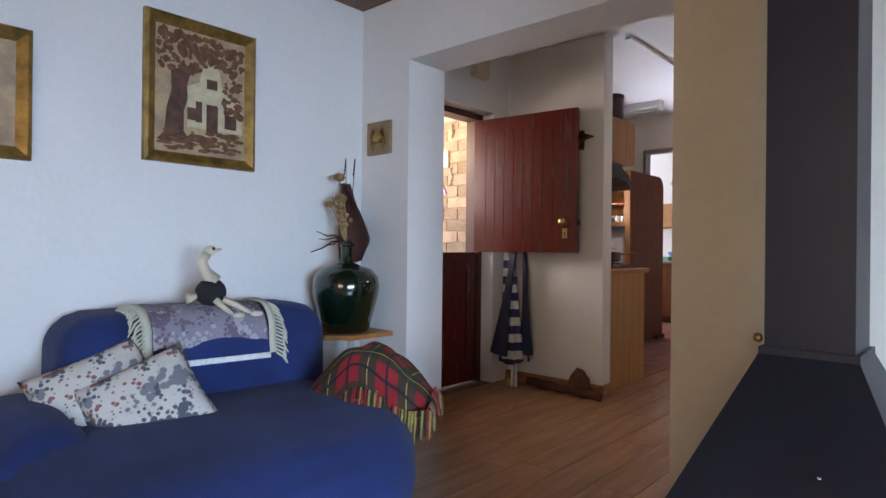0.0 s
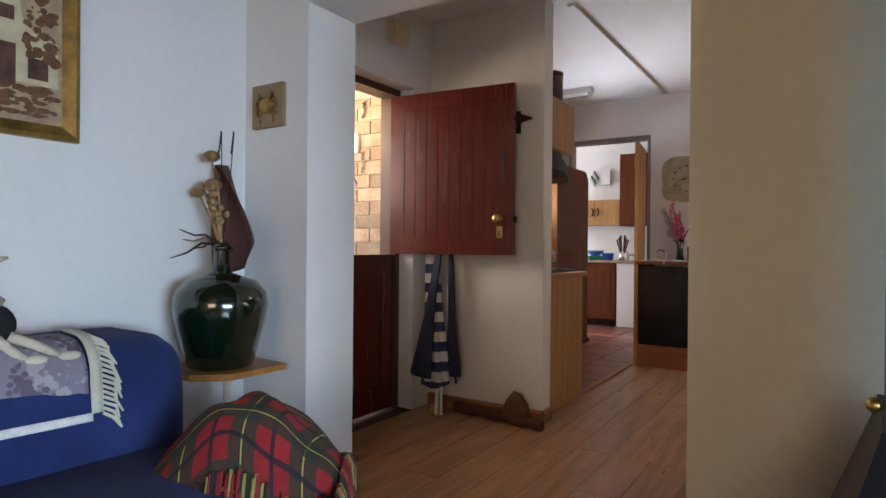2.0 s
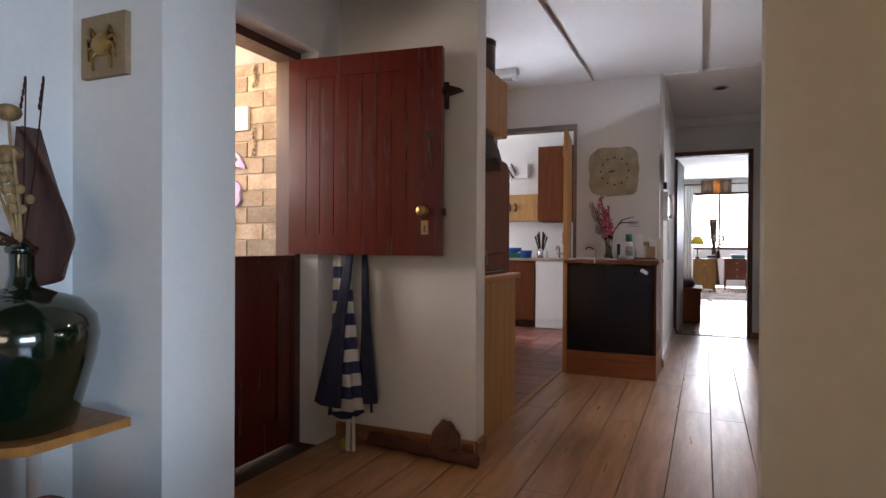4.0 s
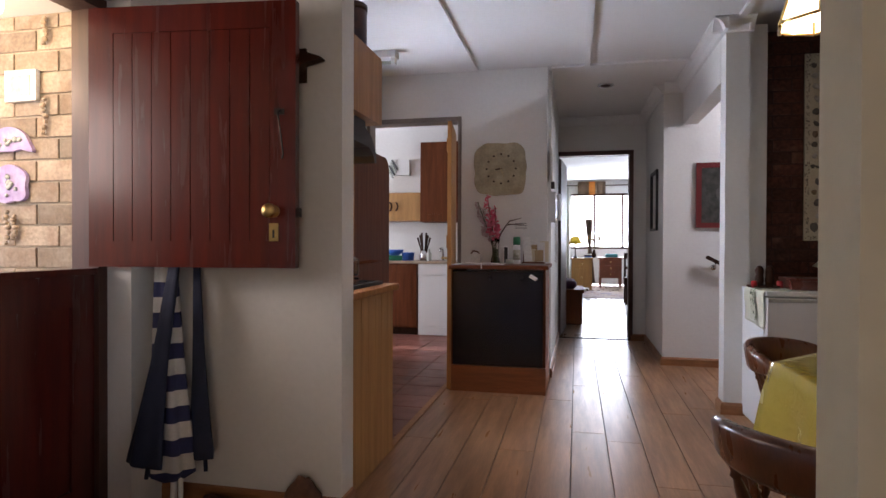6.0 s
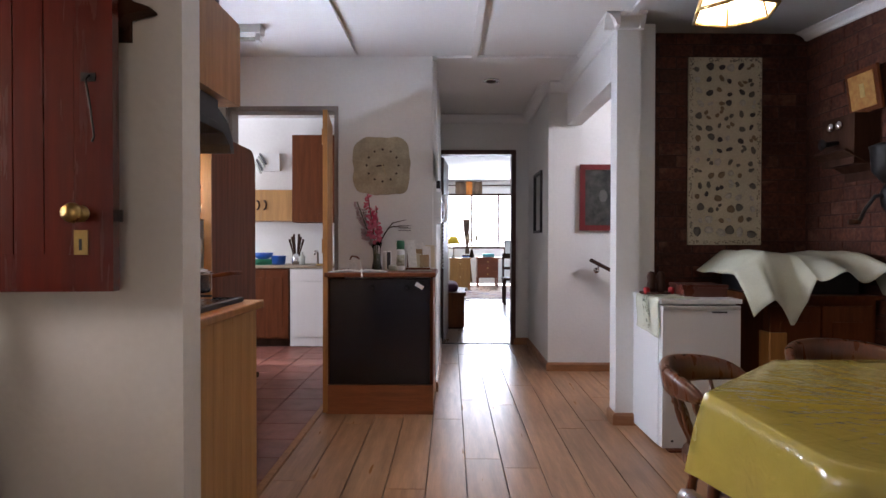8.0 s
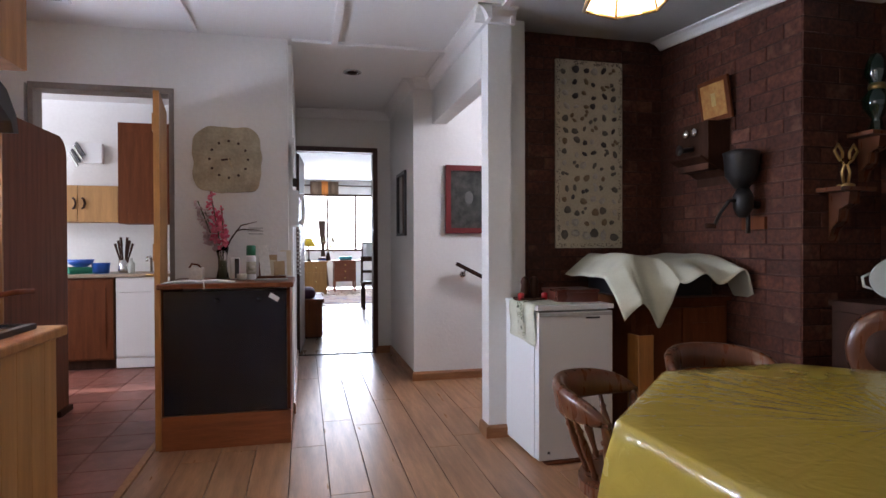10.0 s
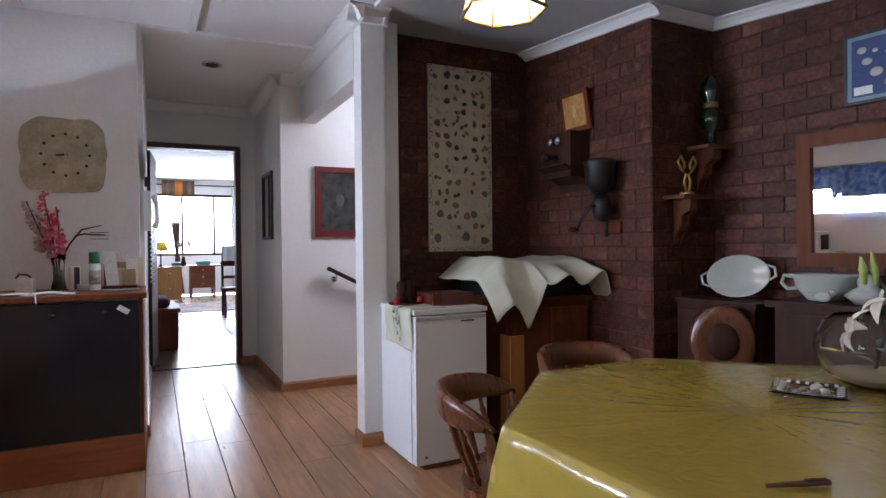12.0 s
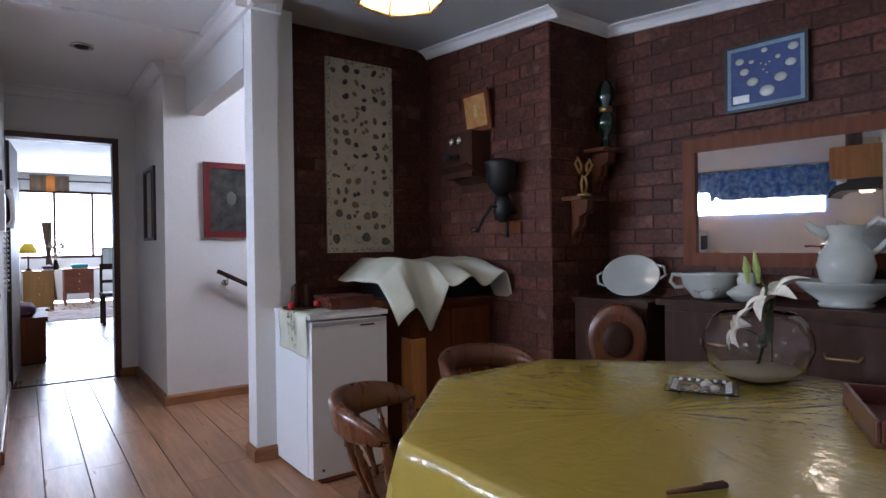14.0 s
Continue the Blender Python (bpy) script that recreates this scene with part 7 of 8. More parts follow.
for i in range(420):
    e = rs.random() * 2 * ((X1 - X0) + (Z1 - Z0))
    w = rs.uniform(0.004, 0.026)
    if e < 2 * (X1 - X0):
        x, z = X0 + (e % (X1 - X0)), (Z0 + w if e < X1 - X0 else Z1 - w)
    else:
        e -= 2 * (X1 - X0)
        x, z = (X0 + w if e < Z1 - Z0 else X1 - w), Z0 + (e % (Z1 - Z0))
    r = rs.uniform(0.003, 0.006)
    v = [bm.verts.new((x + r * math.cos(a), YP2 - 0.001, z + r * math.sin(a))) for a in (0.3, 1.9, 3.4, 5.0)]
    t = bm.verts.new((x, YP2 - 0.006, z))
    for k in range(4):
        bm.faces.new((v[k], v[(k + 1) % 4], t))
part("mosaic_border", bm, surface("shell_grit", (0.24, 0.20, 0.16), 0.6, island=0.6), sp, kind="stuff")

# things on the chimney breast
XB = XB1


def breast_box(name, y0, y1, z0, z1, d0, d1, mat, parent, **kw):
    return part(name, box((XB - d1, XB - d0, y0, y1, z0, z1)), mat, parent, **kw)


ic = thing("icon_painting", (XB, 5.25, 1.89), "small orange and gold painting leaning out from the brick wall", "picture")
im = pose(XB - 0.012, 5.255, 1.89, 0, -9, 0)
part("panel", turned(box((-0.016, 0.0, -0.115, 0.115, 0, 0.225)), im), TEAK, ic, bevel=0.003)
part("gilt_field", turned(box((-0.020, -0.0165, -0.09, 0.09, 0.025, 0.20)), im), surface("gilt_orange", (0.36, 0.15, 0.035), 0.45, vary=0.3, scale=22, shift=(0.46, 0.26, 0.08)), ic)
part("pale_mark", turned(box((-0.0225, -0.0205, -0.02, 0.012, 0.08, 0.15)), im), surface("straw_paint", (0.50, 0.38, 0.16), 0.5), ic)

tel = thing("wall_telephone_antique", (XB, 5.31, 1.54), "antique wooden wall telephone with two bells", "telephone")
breast_box("case", 5.185, 5.435, 1.62, 1.875, 0.004, 0.135, OLDWOOD, tel, bevel=0.006)
part("writing_slope", turned(box((-0.20, 0.0, -0.13, 0.13, -0.012, 0.0)), pose(XB - 0.006, 5.31, 1.60, 0, 28, 0)), OLDWOOD, tel, bevel=0.004)
breast_box("back_board", 5.175, 5.445, 1.545, 1.885, 0.001, 0.004, OLDWOOD, tel)
for y in (5.28, 5.345):
    part("bell", ball((XB - 0.150, y, 1.825), 0.024, squash=(0.7, 1, 1)), CHROME, tel, "bright bell", smooth=True)
part("mouthpiece", tube([(XB - 0.135, 5.31, 1.74), (XB - 0.20, 5.31, 1.73), (XB - 0.22, 5.31, 1.73)], [0.012, 0.014, 0.03], 12), IRON, tel, smooth=True)

gr = thing("coffee_grinder", (XB, 5.0, 1.30), "black cast iron wall coffee grinder with a crank", "coffee grinder")
breast_box("wall_board", 4.93, 5.08, 1.30, 1.36, 0.001, 0.02, TEAK, gr, bevel=0.004)
part("hopper", lathe([(0.03, 1.50), (0.075, 1.56), (0.082, 1.66), (0.088, 1.675), (0.05, 1.69)], (XB - 0.10, 4.99, 0), 20), IRON, gr, smooth=True)
part("grinder_body", lathe([(0.02, 1.36), (0.045, 1.40), (0.05, 1.46), (0.03, 1.50)], (XB - 0.09, 4.99, 0), 16), IRON, gr, smooth=True)
part("mount", tube([(XB - 0.002, 4.99, 1.42), (XB - 0.09, 4.99, 1.43)], 0.02, 8), IRON, gr, smooth=True)
part("crank", tube([(XB - 0.13, 4.99, 1.44), (XB - 0.17, 4.99, 1.44), (XB - 0.175, 5.05, 1.38), (XB - 0.175, 5.09, 1.32)], 0.009, 8), IRON, gr, smooth=True)
part("crank_grip", tube([(XB - 0.175, 5.09, 1.32), (XB - 0.225, 5.09, 1.32)], 0.014, 8), OLDWOOD, gr, smooth=True)
part("clamp_screw", tube([(XB - 0.07, 4.98, 1.38), (XB - 0.07, 4.98, 1.28)], 0.010, 8), IRON, gr, smooth=True)


def bracket(x0, x1, z, drop, depth, label):
    t = thing("corner_bracket", ((x0 + x1) / 2, YB2, z), label, "wall bracket", "carved wall brackets in the alcove")
    part("shelf", box((x0, x1, YB2 - depth, YB2 - 0.002, z - 0.018, z)), CHAIRWOOD, t, bevel=0.005)
    xm = (x0 + x1) / 2
    prof = [(-0.004, 0), (-depth * 0.85, 0), (-depth * 0.8, -drop * 0.25), (-depth * 0.45, -drop * 0.35), (-depth * 0.4, -drop * 0.6), (-depth * 0.15, -drop * 0.75), (-0.004, -drop)]
    bm = bmesh.new()
    a, b = [[bm.verts.new((xx, YB2 + y, z - 0.019 + w)) for y, w in prof] for xx in (xm - 0.03, xm + 0.03)]
    n = len(prof)
    for i in range(n):
        bm.faces.new((a[i], a[(i + 1) % n], b[(i + 1) % n], b[i]))
    bm.faces.new(a)
    bm.faces.new(b[::-1])
    part("scroll", bm, CHAIRWOOD, t, bevel=0.004)
    return t


bracket(1.06, 1.26, 1.48, 0.22, 0.13, "carved brown wall bracket with a brass figure on it")
bracket(1.235, 1.425, 1.735, 0.20, 0.13, "carved brown wall bracket holding a dark glass lamp")
fig = thing("brass_figure", (1.16, 4.66, 1.48), "small brass ornament of two linked loops on a bracket", "ornament")
part("plinth", lathe([(0.035, 1.481), (0.035, 1.495), (0.02, 1.50)], (1.16, 4.665, 0), 16), BRASS, fig, smooth=True)
for s in (-1, 1):
    part("loop", tube([(1.16 + s * 0.012, 4.665, 1.50), (1.16 + s * 0.022, 4.665, 1.55), (1.16 + s * 0.008, 4.665, 1.585), (1.16 + s * 0.040, 4.665, 1.61), (1.16 + s * 0.065, 4.665, 1.645), (1.16 + s * 0.045, 4.665, 1.675), (1.16 + s * 0.02, 4.665, 1.64), (1.16 + s * 0.02, 4.665, 1.60)], 0.0065, 8), BRASS, fig, smooth=True)
oil = thing("oil_lamp", (1.33, 4.66, 1.736), "dark green glass oil lamp on a bracket", "oil lamp")
part("glass_font", lathe([(0.05, 1.737), (0.03, 1.75), (0.02, 1.80), (0.055, 1.85), (0.06, 1.89), (0.03, 1.93), (0.028, 1.96), (0.05, 2.0), (0.045, 2.05), (0.028, 2.09)], (1.33, 4.66, 0), 20), GREENGLASS, oil, smooth=True)
part("burner_collar", lathe([(0.032, 1.93), (0.036, 1.94), (0.032, 1.958)], (1.33, 4.66, 0), 16), BRASS, oil, smooth=True)

# sideboard
sb = thing("sideboard", (1.27, 3.5, 0), "dark oak sideboard against the brick wall", "sideboard")
part("top", box((1.085, 1.432, 2.80, 4.26, 0.965, 0.992)), OLDWOOD, sb, bevel=0.006)
part("carcass", box((1.12, 1.43, 2.83, 4.235, 0.66, 0.964)), OLDWOOD, sb, bevel=0.003)
part("lower_shelf", box((1.12, 1.43, 2.83, 4.235, 0.32, 0.35)), OLDWOOD, sb, bevel=0.003)
for i in range(3):
    d = part("drawer", box((1.105, 1.1195, 2.86 + 0.462 * i, 3.30 + 0.462 * i, 0.70, 0.94)), OLDWOOD, sb, bevel=0.005)
    part("drop_handle", tube([(1.104, 3.02 + 0.462 * i, 0.83), (1.085, 3.03 + 0.462 * i, 0.815), (1.085, 3.13 + 0.462 * i, 0.815), (1.104, 3.14 + 0.462 * i, 0.83)], 0.005), BRASS, d, smooth=True)
for x in (1.14, 1.41):
    for y in (2.85, 4.21):
        part("leg", spindle((x, y, 0.66), (x, y, FAR_FLOOR), 0.025), OLDWOOD, sb, smooth=True)
bl = single("blue_storage_box", box((1.15, 1.38, 3.85, 4.15, 0.351, 0.55)), surface("blue_white_tin", (0.05, 0.11, 0.30), 0.4, vary=0.3, scale=14, shift=(0.5, 0.55, 0.6)), "blue and white storage tin under the sideboard", "storage tin", bevel=0.02)
sc = thing("corner_cupboard", (1.28, 4.5, 0), "small dark oak cupboard in the brick alcove", "cupboard")
part("carcass", box((1.14, 1.432, 4.29, 4.715, FAR_FLOOR, 0.945)), OLDWOOD, sc, bevel=0.004)
part("top", box((1.125, 1.435, 4.275, 4.72, 0.946, 0.97)), OLDWOOD, sc, bevel=0.005)
scd = part("door", box((1.124, 1.1395, 4.31, 4.70, 0.26, 0.92)), OLDWOOD, sc, bevel=0.005)
part("knob", ball((1.112, 4.36, 0.55), 0.014, steps=10), BRASS, scd, smooth=True)


def oval_platter():
    t = thing("serving_platter", (1.36, 4.53, 0.97), "oval white ironstone platter leaning on the wall", "platter")
    m = pose(1.30, 4.49, 1.078, 80, 0, -54) @ pose(0, 0, 0, 0, 0, 8)
    part("dish", turned(lathe([(0.08, -0.012), (0.10, -0.004), (0.136, 0.012), (0.139, 0.017), (0.132, 0.016), (0.095, 0.002), (0.02, -0.004)], steps=40, squash=(1.0, 0.74)), m), CERAMIC, t, smooth=True)
    for s in (-1, 1):
        part("handle", turned(tube([(s * 0.130, -0.035, 0.012), (s * 0.16, -0.02, 0.018), (s * 0.16, 0.02, 0.018), (s * 0.130, 0.035, 0.012)], 0.007, 8), m), CERAMIC, t, smooth=True)


oval_platter()
pot = thing("chamber_pot", (1.27, 4.13, 0.992), "white ironstone pot with a looped handle on the sideboard", "pot")
part("bowl", lathe([(0.07, 0.993), (0.075, 1.0), (0.115, 1.05), (0.122, 1.085), (0.135, 1.10), (0.135, 1.106), (0.118, 1.098), (0.105, 1.05), (0.01, 1.01)], (1.27, 4.10, 0), 32), CERAMIC, pot, smooth=True)
part("handle", tube([(1.27 - 0.02, 4.215, 1.09), (1.25, 4.265, 1.095), (1.25, 4.275, 1.06), (1.25, 4.25, 1.035), (1.25, 4.21, 1.04)], 0.009, 8), CERAMIC, pot, smooth=True)
sw2 = single("ceramic_bird", (lambda b: (ball((1.16, 4.06, 1.015), 0.024, bm=b, squash=(1, 1.5, 0.9)), ball((1.16, 4.025, 1.035), 0.012, bm=b), tube([(1.16, 4.09, 1.02), (1.16, 4.12, 1.03)], [0.012, 0.003], 6, bm=b))[0])(bmesh.new()), CERAMIC, "small white china bird on the sideboard", "ornament", True)
cr = thing("soap_dish", (1.22, 3.93, 0.992), "white lidded china soap dish on the sideboard", "dish")
part("base", lathe([(0.05, 0.993), (0.078, 1.02), (0.08, 1.028), (0.03, 1.03)], (1.22, 3.92, 0), 24), CERAMIC, cr, smooth=True)
part("lid", lathe([(0.08, 1.029), (0.06, 1.045), (0.035, 1.06), (0.04, 1.085), (0.03, 1.10), (0.038, 1.112)], (1.22, 3.92, 0), 24), CERAMIC, cr, smooth=True)
bs = single("wash_basin", lathe([(0.09, 0.993), (0.095, 1.005), (0.085, 1.01), (0.15, 1.06), (0.175, 1.085), (0.178, 1.092), (0.168, 1.088), (0.13, 1.05), (0.02, 1.02)], (1.245, 3.57, 0), 40), CERAMIC, "wide white ironstone wash basin on the sideboard", "basin", True)
jg = thing("water_jug", (1.245, 3.57, 1.02), "white ironstone water jug standing in the basin", "jug")
part("jug_body", lathe([(0.055, 1.0275), (0.058, 1.04), (0.088, 1.10), (0.098, 1.15), (0.085, 1.20), (0.058, 1.235), (0.055, 1.265), (0.07, 1.30), (0.066, 1.30), (0.048, 1.26)], (1.245, 3.57, 0), 32), CERAMIC, jg, smooth=True)
part("spout", tube([(1.235, 3.625, 1.262), (1.228, 3.67, 1.285), (1.222, 3.695, 1.315)], [0.024, 0.019, 0.012], 10), CERAMIC, jg, smooth=True)
part("handle", tube([(1.25, 3.515, 1.285), (1.255, 3.47, 1.325), (1.26, 3.43, 1.30), (1.26, 3.435, 1.25), (1.26, 3.47, 1.21), (1.255, 3.495, 1.19)], 0.011, 10), CERAMIC, jg, smooth=True)

mir = thing("wall_mirror", (XB2, 3.6, 1.13), "wide mirror in a brown wooden frame on the brick wall", "mirror")
MY0, MY1, MZ0, MZ1, MW = 2.86, 4.29, 1.130, 1.735, 0.062
for y0, y1, z0, z1 in ((MY0, MY1, MZ0, MZ0 + MW), (MY0, MY1, MZ1 - MW, MZ1), (MY0, MY0 + MW, MZ0 + MW, MZ1 - MW), (MY1 - MW, MY1, MZ0 + MW, MZ1 - MW)):
    part("frame_bar", box((XB2 - 0.032, XB2 - 0.002, y0, y1, z0, z1)), TEAK, mir, bevel=0.008)
part("glass", box((XB2 - 0.016, XB2 - 0.010, MY0 + MW - 0.004, MY1 - MW + 0.004, MZ0 + MW - 0.004, MZ1 - MW + 0.004)), MIRROR, mir)

bp = thing("shell_picture", (XB2, 3.91, 1.83), "blue mounted shell collection in a grey frame", "picture")
part("mount", box((XB2 - 0.028, XB2 - 0.018, 3.755, 4.075, 1.842, 2.118)), surface("blue_card", (0.050, 0.075, 0.20), 0.7, vary=0.1), bp)
for y0, y1, z0, z1 in ((3.742, 4.088, 1.830, 1.842), (3.742, 4.088, 2.118, 2.130), (3.742, 3.755, 1.842, 2.118), (4.075, 4.088, 1.842, 2.118)):
    part("frame_bar", box((XB2 - 0.036, XB2 - 0.002, y0, y1, z0, z1)), STEEL_BLACK, bp, bevel=0.002)
for y0, y1, z0, z1 in ((3.755, 4.075, 1.842, 1.858), (3.755, 4.075, 2.102, 2.118), (3.755, 3.772, 1.858, 2.102), (4.058, 4.075, 1.858, 2.102)):
    part("mat_edge", box((XB2 - 0.031, XB2 - 0.0285, y0, y1, z0, z1)), surface("pale_blue_card", (0.20, 0.30, 0.38), 0.7), bp)
for y, z, r in ((3.80, 2.075, .022), (3.915, 2.085, .014), (4.02, 2.055, .020), (3.97, 2.045, .012), (3.86, 2.045, .012), (4.00, 2.005, .021), (3.81, 2.01, .023), (3.965, 1.955, .026), (3.85, 1.955, .027), (3.905, 1.905, .033)):
    part("shell", ball((XB2 - 0.030, y, z), r, squash=(0.25, 1, 0.75), steps=12), CERAMIC, bp, smooth=True)
for y, z in ((3.91, 2.02), (3.93, 2.03), (3.895, 2.03), (3.92, 2.0), (3.905, 1.985)):
    part("shell", ball((XB2 - 0.030, y, z), 0.005, squash=(0.3, 1, 0.8), steps=8), CERAMIC, bp, smooth=True)
part("caption_card", box((XB2 - 0.0305, XB2 - 0.0285, 3.98, 4.05, 1.868, 1.902)), PAPER, bp)

# pendant lamp
OPAL = glow("lit_opal_panel", (1.0, 0.90, 0.72), 2.6)
pd = thing("pendant_lamp", (-0.235, 4.215, 1.95), "six sided brass pendant lamp with white glass panels, lit", "pendant lamp")
hexa = [(-0.235 + 0.145 * math.cos(radians(60 * k + 15)), 4.215 + 0.145 * math.sin(radians(60 * k + 15))) for k in range(6)]
htop = [(-0.235 + 0.085 * math.cos(radians(60 * k + 15)), 4.215 + 0.085 * math.sin(radians(60 * k + 15))) for k in range(6)]
for k in range(6):
    a, b, c, d = (*hexa[k], 1.972), (*hexa[(k + 1) % 6], 1.972), (*htop[(k + 1) % 6], 2.16), (*htop[k], 2.16)
    bm = bmesh.new()
    bm.faces.new([bm.verts.new(p) for p in (a, b, c, d)])
    bmesh.ops.solidify(bm, geom=list(bm.faces), thickness=0.003)
    part("glass_panel", bm, OPAL, pd)
    part("brass_rib", tube([a, d], 0.006, 8), BRASS, pd, smooth=True)
    part("bottom_rim", tube([a, b], 0.007, 8), BRASS, pd, smooth=True)
    part("top_rim", tube([c, d], 0.005, 8), BRASS, pd, smooth=True)
part("cap", lathe([(0.086, 2.162), (0.05, 2.19), (0.012, 2.21)], (-0.235, 4.215, 0), 18), BRASS, pd, smooth=True)
part("chain_rod", tube([(-0.235, 4.215, 2.20), (-0.235, 4.215, CEIL - 0.02)], 0.005, 8), BRASS, pd, smooth=True)
part("ceiling_rose", lathe([(0.012, CEIL - 0.05), (0.05, CEIL - 0.015), (0.052, CEIL - 0.001)], (-0.235, 4.215, 0), 18), BRASS, pd, smooth=True)
part("candle_bulb", tube([(-0.235, 4.215, 1.985), (-0.235, 4.215, 2.10)], 0.017, 12), glow("bulb_glass", (1.0, 0.90, 0.70), 14.0), pd, smooth=True)
lamp("pendant_bulb", "POINT", 8.5, (1.0, 0.86, 0.64), pose(-0.18, 4.299, 1.99), 0.03)

# on the table
bw = thing("fish_bowl", (0.84, 3.66, TZ), "round glass bowl with sand, leaves and white lilies on the table", "bowl")
prof = [(0.07, 0.0), (0.09, 0.004), (0.145, 0.05), (0.172, 0.115), (0.168, 0.16), (0.145, 0.205), (0.118, 0.232), (0.114, 0.230), (0.141, 0.203), (0.164, 0.159), (0.168, 0.115), (0.141, 0.053), (0.088, 0.010), (0.004, 0.008)]
part("glass", lathe([(r, TZ + 0.002 + z) for r, z in prof], (0.84, 3.66, 0), 40), glassy("thin_bowl_glass", (1, 1, 1), 0.0, 1.07, coat=0.7), bw, smooth=True)
part("sand", lathe([(0.086, TZ + 0.0135), (0.120, TZ + 0.036), (0.128, TZ + 0.048), (0.06, TZ + 0.060), (0.005, TZ + 0.062)], (0.84, 3.66, 0), 32), surface("pale_sand", (0.42, 0.36, 0.26), 0.95, vary=0.15, grain=240, bump=0.6), bw, smooth=True)
PETAL = surface("lily_petal", (0.66, 0.64, 0.55), 0.55, vary=0.06, scale=14, bump=0.1)


def lily(at, tilt, size, n=6):
    """Six petals, each a part, round one middle."""
    for k in range(n):
        a = 2 * math.pi * k / n

        def place(u, v, a=a):
            r = size * u
            w = size * 0.20 * math.sin(math.pi * min(1, u * 0.92 + 0.06)) * (2 * v - 1)
            z = size * (0.45 * u - 0.55 * u * u + 0.15 * abs(2 * v - 1) * math.sin(math.pi * u))
            return Vector((r * math.cos(a) - w * math.sin(a), r * math.sin(a) + w * math.cos(a), z))

        part("petal", turned(sheet(8, 4, place), pose(*at) @ pose(0, 0, 0, *tilt)), PETAL, bw, "white lily petal", smooth=True)


lily((0.83, 3.60, 1.055), (-28, -28, 0), 0.125)
lily((0.78, 3.69, 0.95), (-60, -40, 20), 0.085)
part("lily_stem", tube([(0.84, 3.66, TZ + 0.05), (0.83, 3.62, TZ + 0.2), (0.83, 3.60, 1.05)], 0.006, 8), LEAF, bw, smooth=True)
part("bud_stem", tube([(0.84, 3.64, 1.0), (0.845, 3.63, 1.08), (0.82, 3.645, 1.13)], 0.005, 8), LEAF, bw, smooth=True)
BUD = surface("pale_bud", (0.34, 0.42, 0.12), 0.5)
for dx, dy, zz in ((0, 0, 1.19), (-0.025, 0.02, 1.17)):
    part("bud", tube([(0.82 + dx, 3.645 + dy, 1.10), (0.815 + dx, 3.648 + dy, 1.15), (0.808 + dx, 3.652 + dy, zz + 0.02)], [0.006, 0.014, 0.003], 8), BUD, bw, "pale green lily bud", smooth=True)
rl = random.Random(3)
for k in range(5):
    a, ln = rl.uniform(0, 6.28), rl.uniform(0.06, 0.10)
    part("leaf", sheet(6, 2, lambda u, v: (0.84 + ln * u * math.cos(a) - 0.03 * math.sin(math.pi * u) * (v - 0.5) * math.sin(a), 3.655 + ln * u * math.sin(a) + 0.03 * math.sin(math.pi * u) * (v - 0.5) * math.cos(a), TZ + 0.075 + 0.05 * u * (1.2 - u) + 0.02 * k), 0), LEAF, bw, smooth=True)
part("leaf", sheet(6, 2, lambda u, v: (0.82 + 0.035 * math.sin(math.pi * u) * (2 * v - 1), 3.61, 0.90 + 0.14 * u), 0), LEAF, bw, smooth=True)

at2 = thing("glass_dish", (0.56, 3.70, TZ), "square glass dish with a black and white striped rim and shells", "dish")
dm = pose(0.56, 3.70, TZ + 0.004, 0, 0, 28)
part("plate", turned(lathe([(0.09, 0.002), (0.145, 0.016), (0.147, 0.020), (0.088, 0.006), (0.01, 0.006)], steps=4), dm @ pose(0, 0, 0, 0, 0, 45)), GLASS, at2)
for s in range(4):
    q = dm @ pose(0, 0, 0, 0, 0, 90 * s)
    part("rim_strip", turned(turned(box((-0.078, 0.078, -0.012, 0.012, 0.0, 0.002)), pose(0, -0.078, 0.016, -14)), q), BLACKPLASTIC, at2, "black printed rim")
    for k in range(6):
        part("rim_mark", turned(turned(box((-0.005, 0.005, -0.009, 0.009, 0.0022, 0.0030)), pose(-0.065 + 0.026 * k, -0.078, 0.016, -14)), q), PAPER, at2)
for k in range(7):
    a = rl.uniform(0, 6.28)
    r = rl.uniform(0.01, 0.05)
    part("shell", ball((0.56 + r * math.cos(a), 3.70 + r * math.sin(a), TZ + 0.022), rl.uniform(0.012, 0.020), squash=(1.3, 0.9, 0.6), steps=10), SHELLS[k % 3], at2, smooth=True)
for dx, dy in ((-0.125, 0.02), (0.125, -0.02), (-0.03, -0.12)):
    part("foot", ball((0.56 + dx * 0.8, 3.70 + dy * 0.8, TZ + 0.006), 0.006, steps=8), CHROME, at2, smooth=True)
pen = thing("pen", (-0.15, 3.30, TZ), "brown wooden ballpoint pen lying on the yellow cloth", "pen")
part("barrel", tube([(-0.215, 3.328, TZ + 0.008), (-0.15, 3.30, TZ + 0.009), (-0.095, 3.277, TZ + 0.009)], [0.004, 0.0065, 0.0065], 10), CHAIRWOOD, pen, smooth=True)
part("clip", tube([(-0.14, 3.298, TZ + 0.017), (-0.10, 3.281, TZ + 0.017)], 0.002, 6), BRASS, pen, smooth=True)
tb = thing("wooden_tray", (0.70, 3.15, TZ), "dark red wooden tray with raised sides on the table", "tray")
tm = pose(0.62, 3.14, TZ + 0.003, 0, 0, 28)
ROSE = wb2.children[0].data.materials[0]
part("base", turned(box((-0.2, 0.2, -0.15, 0.15, 0.0, 0.010)), tm), ROSE, tb)
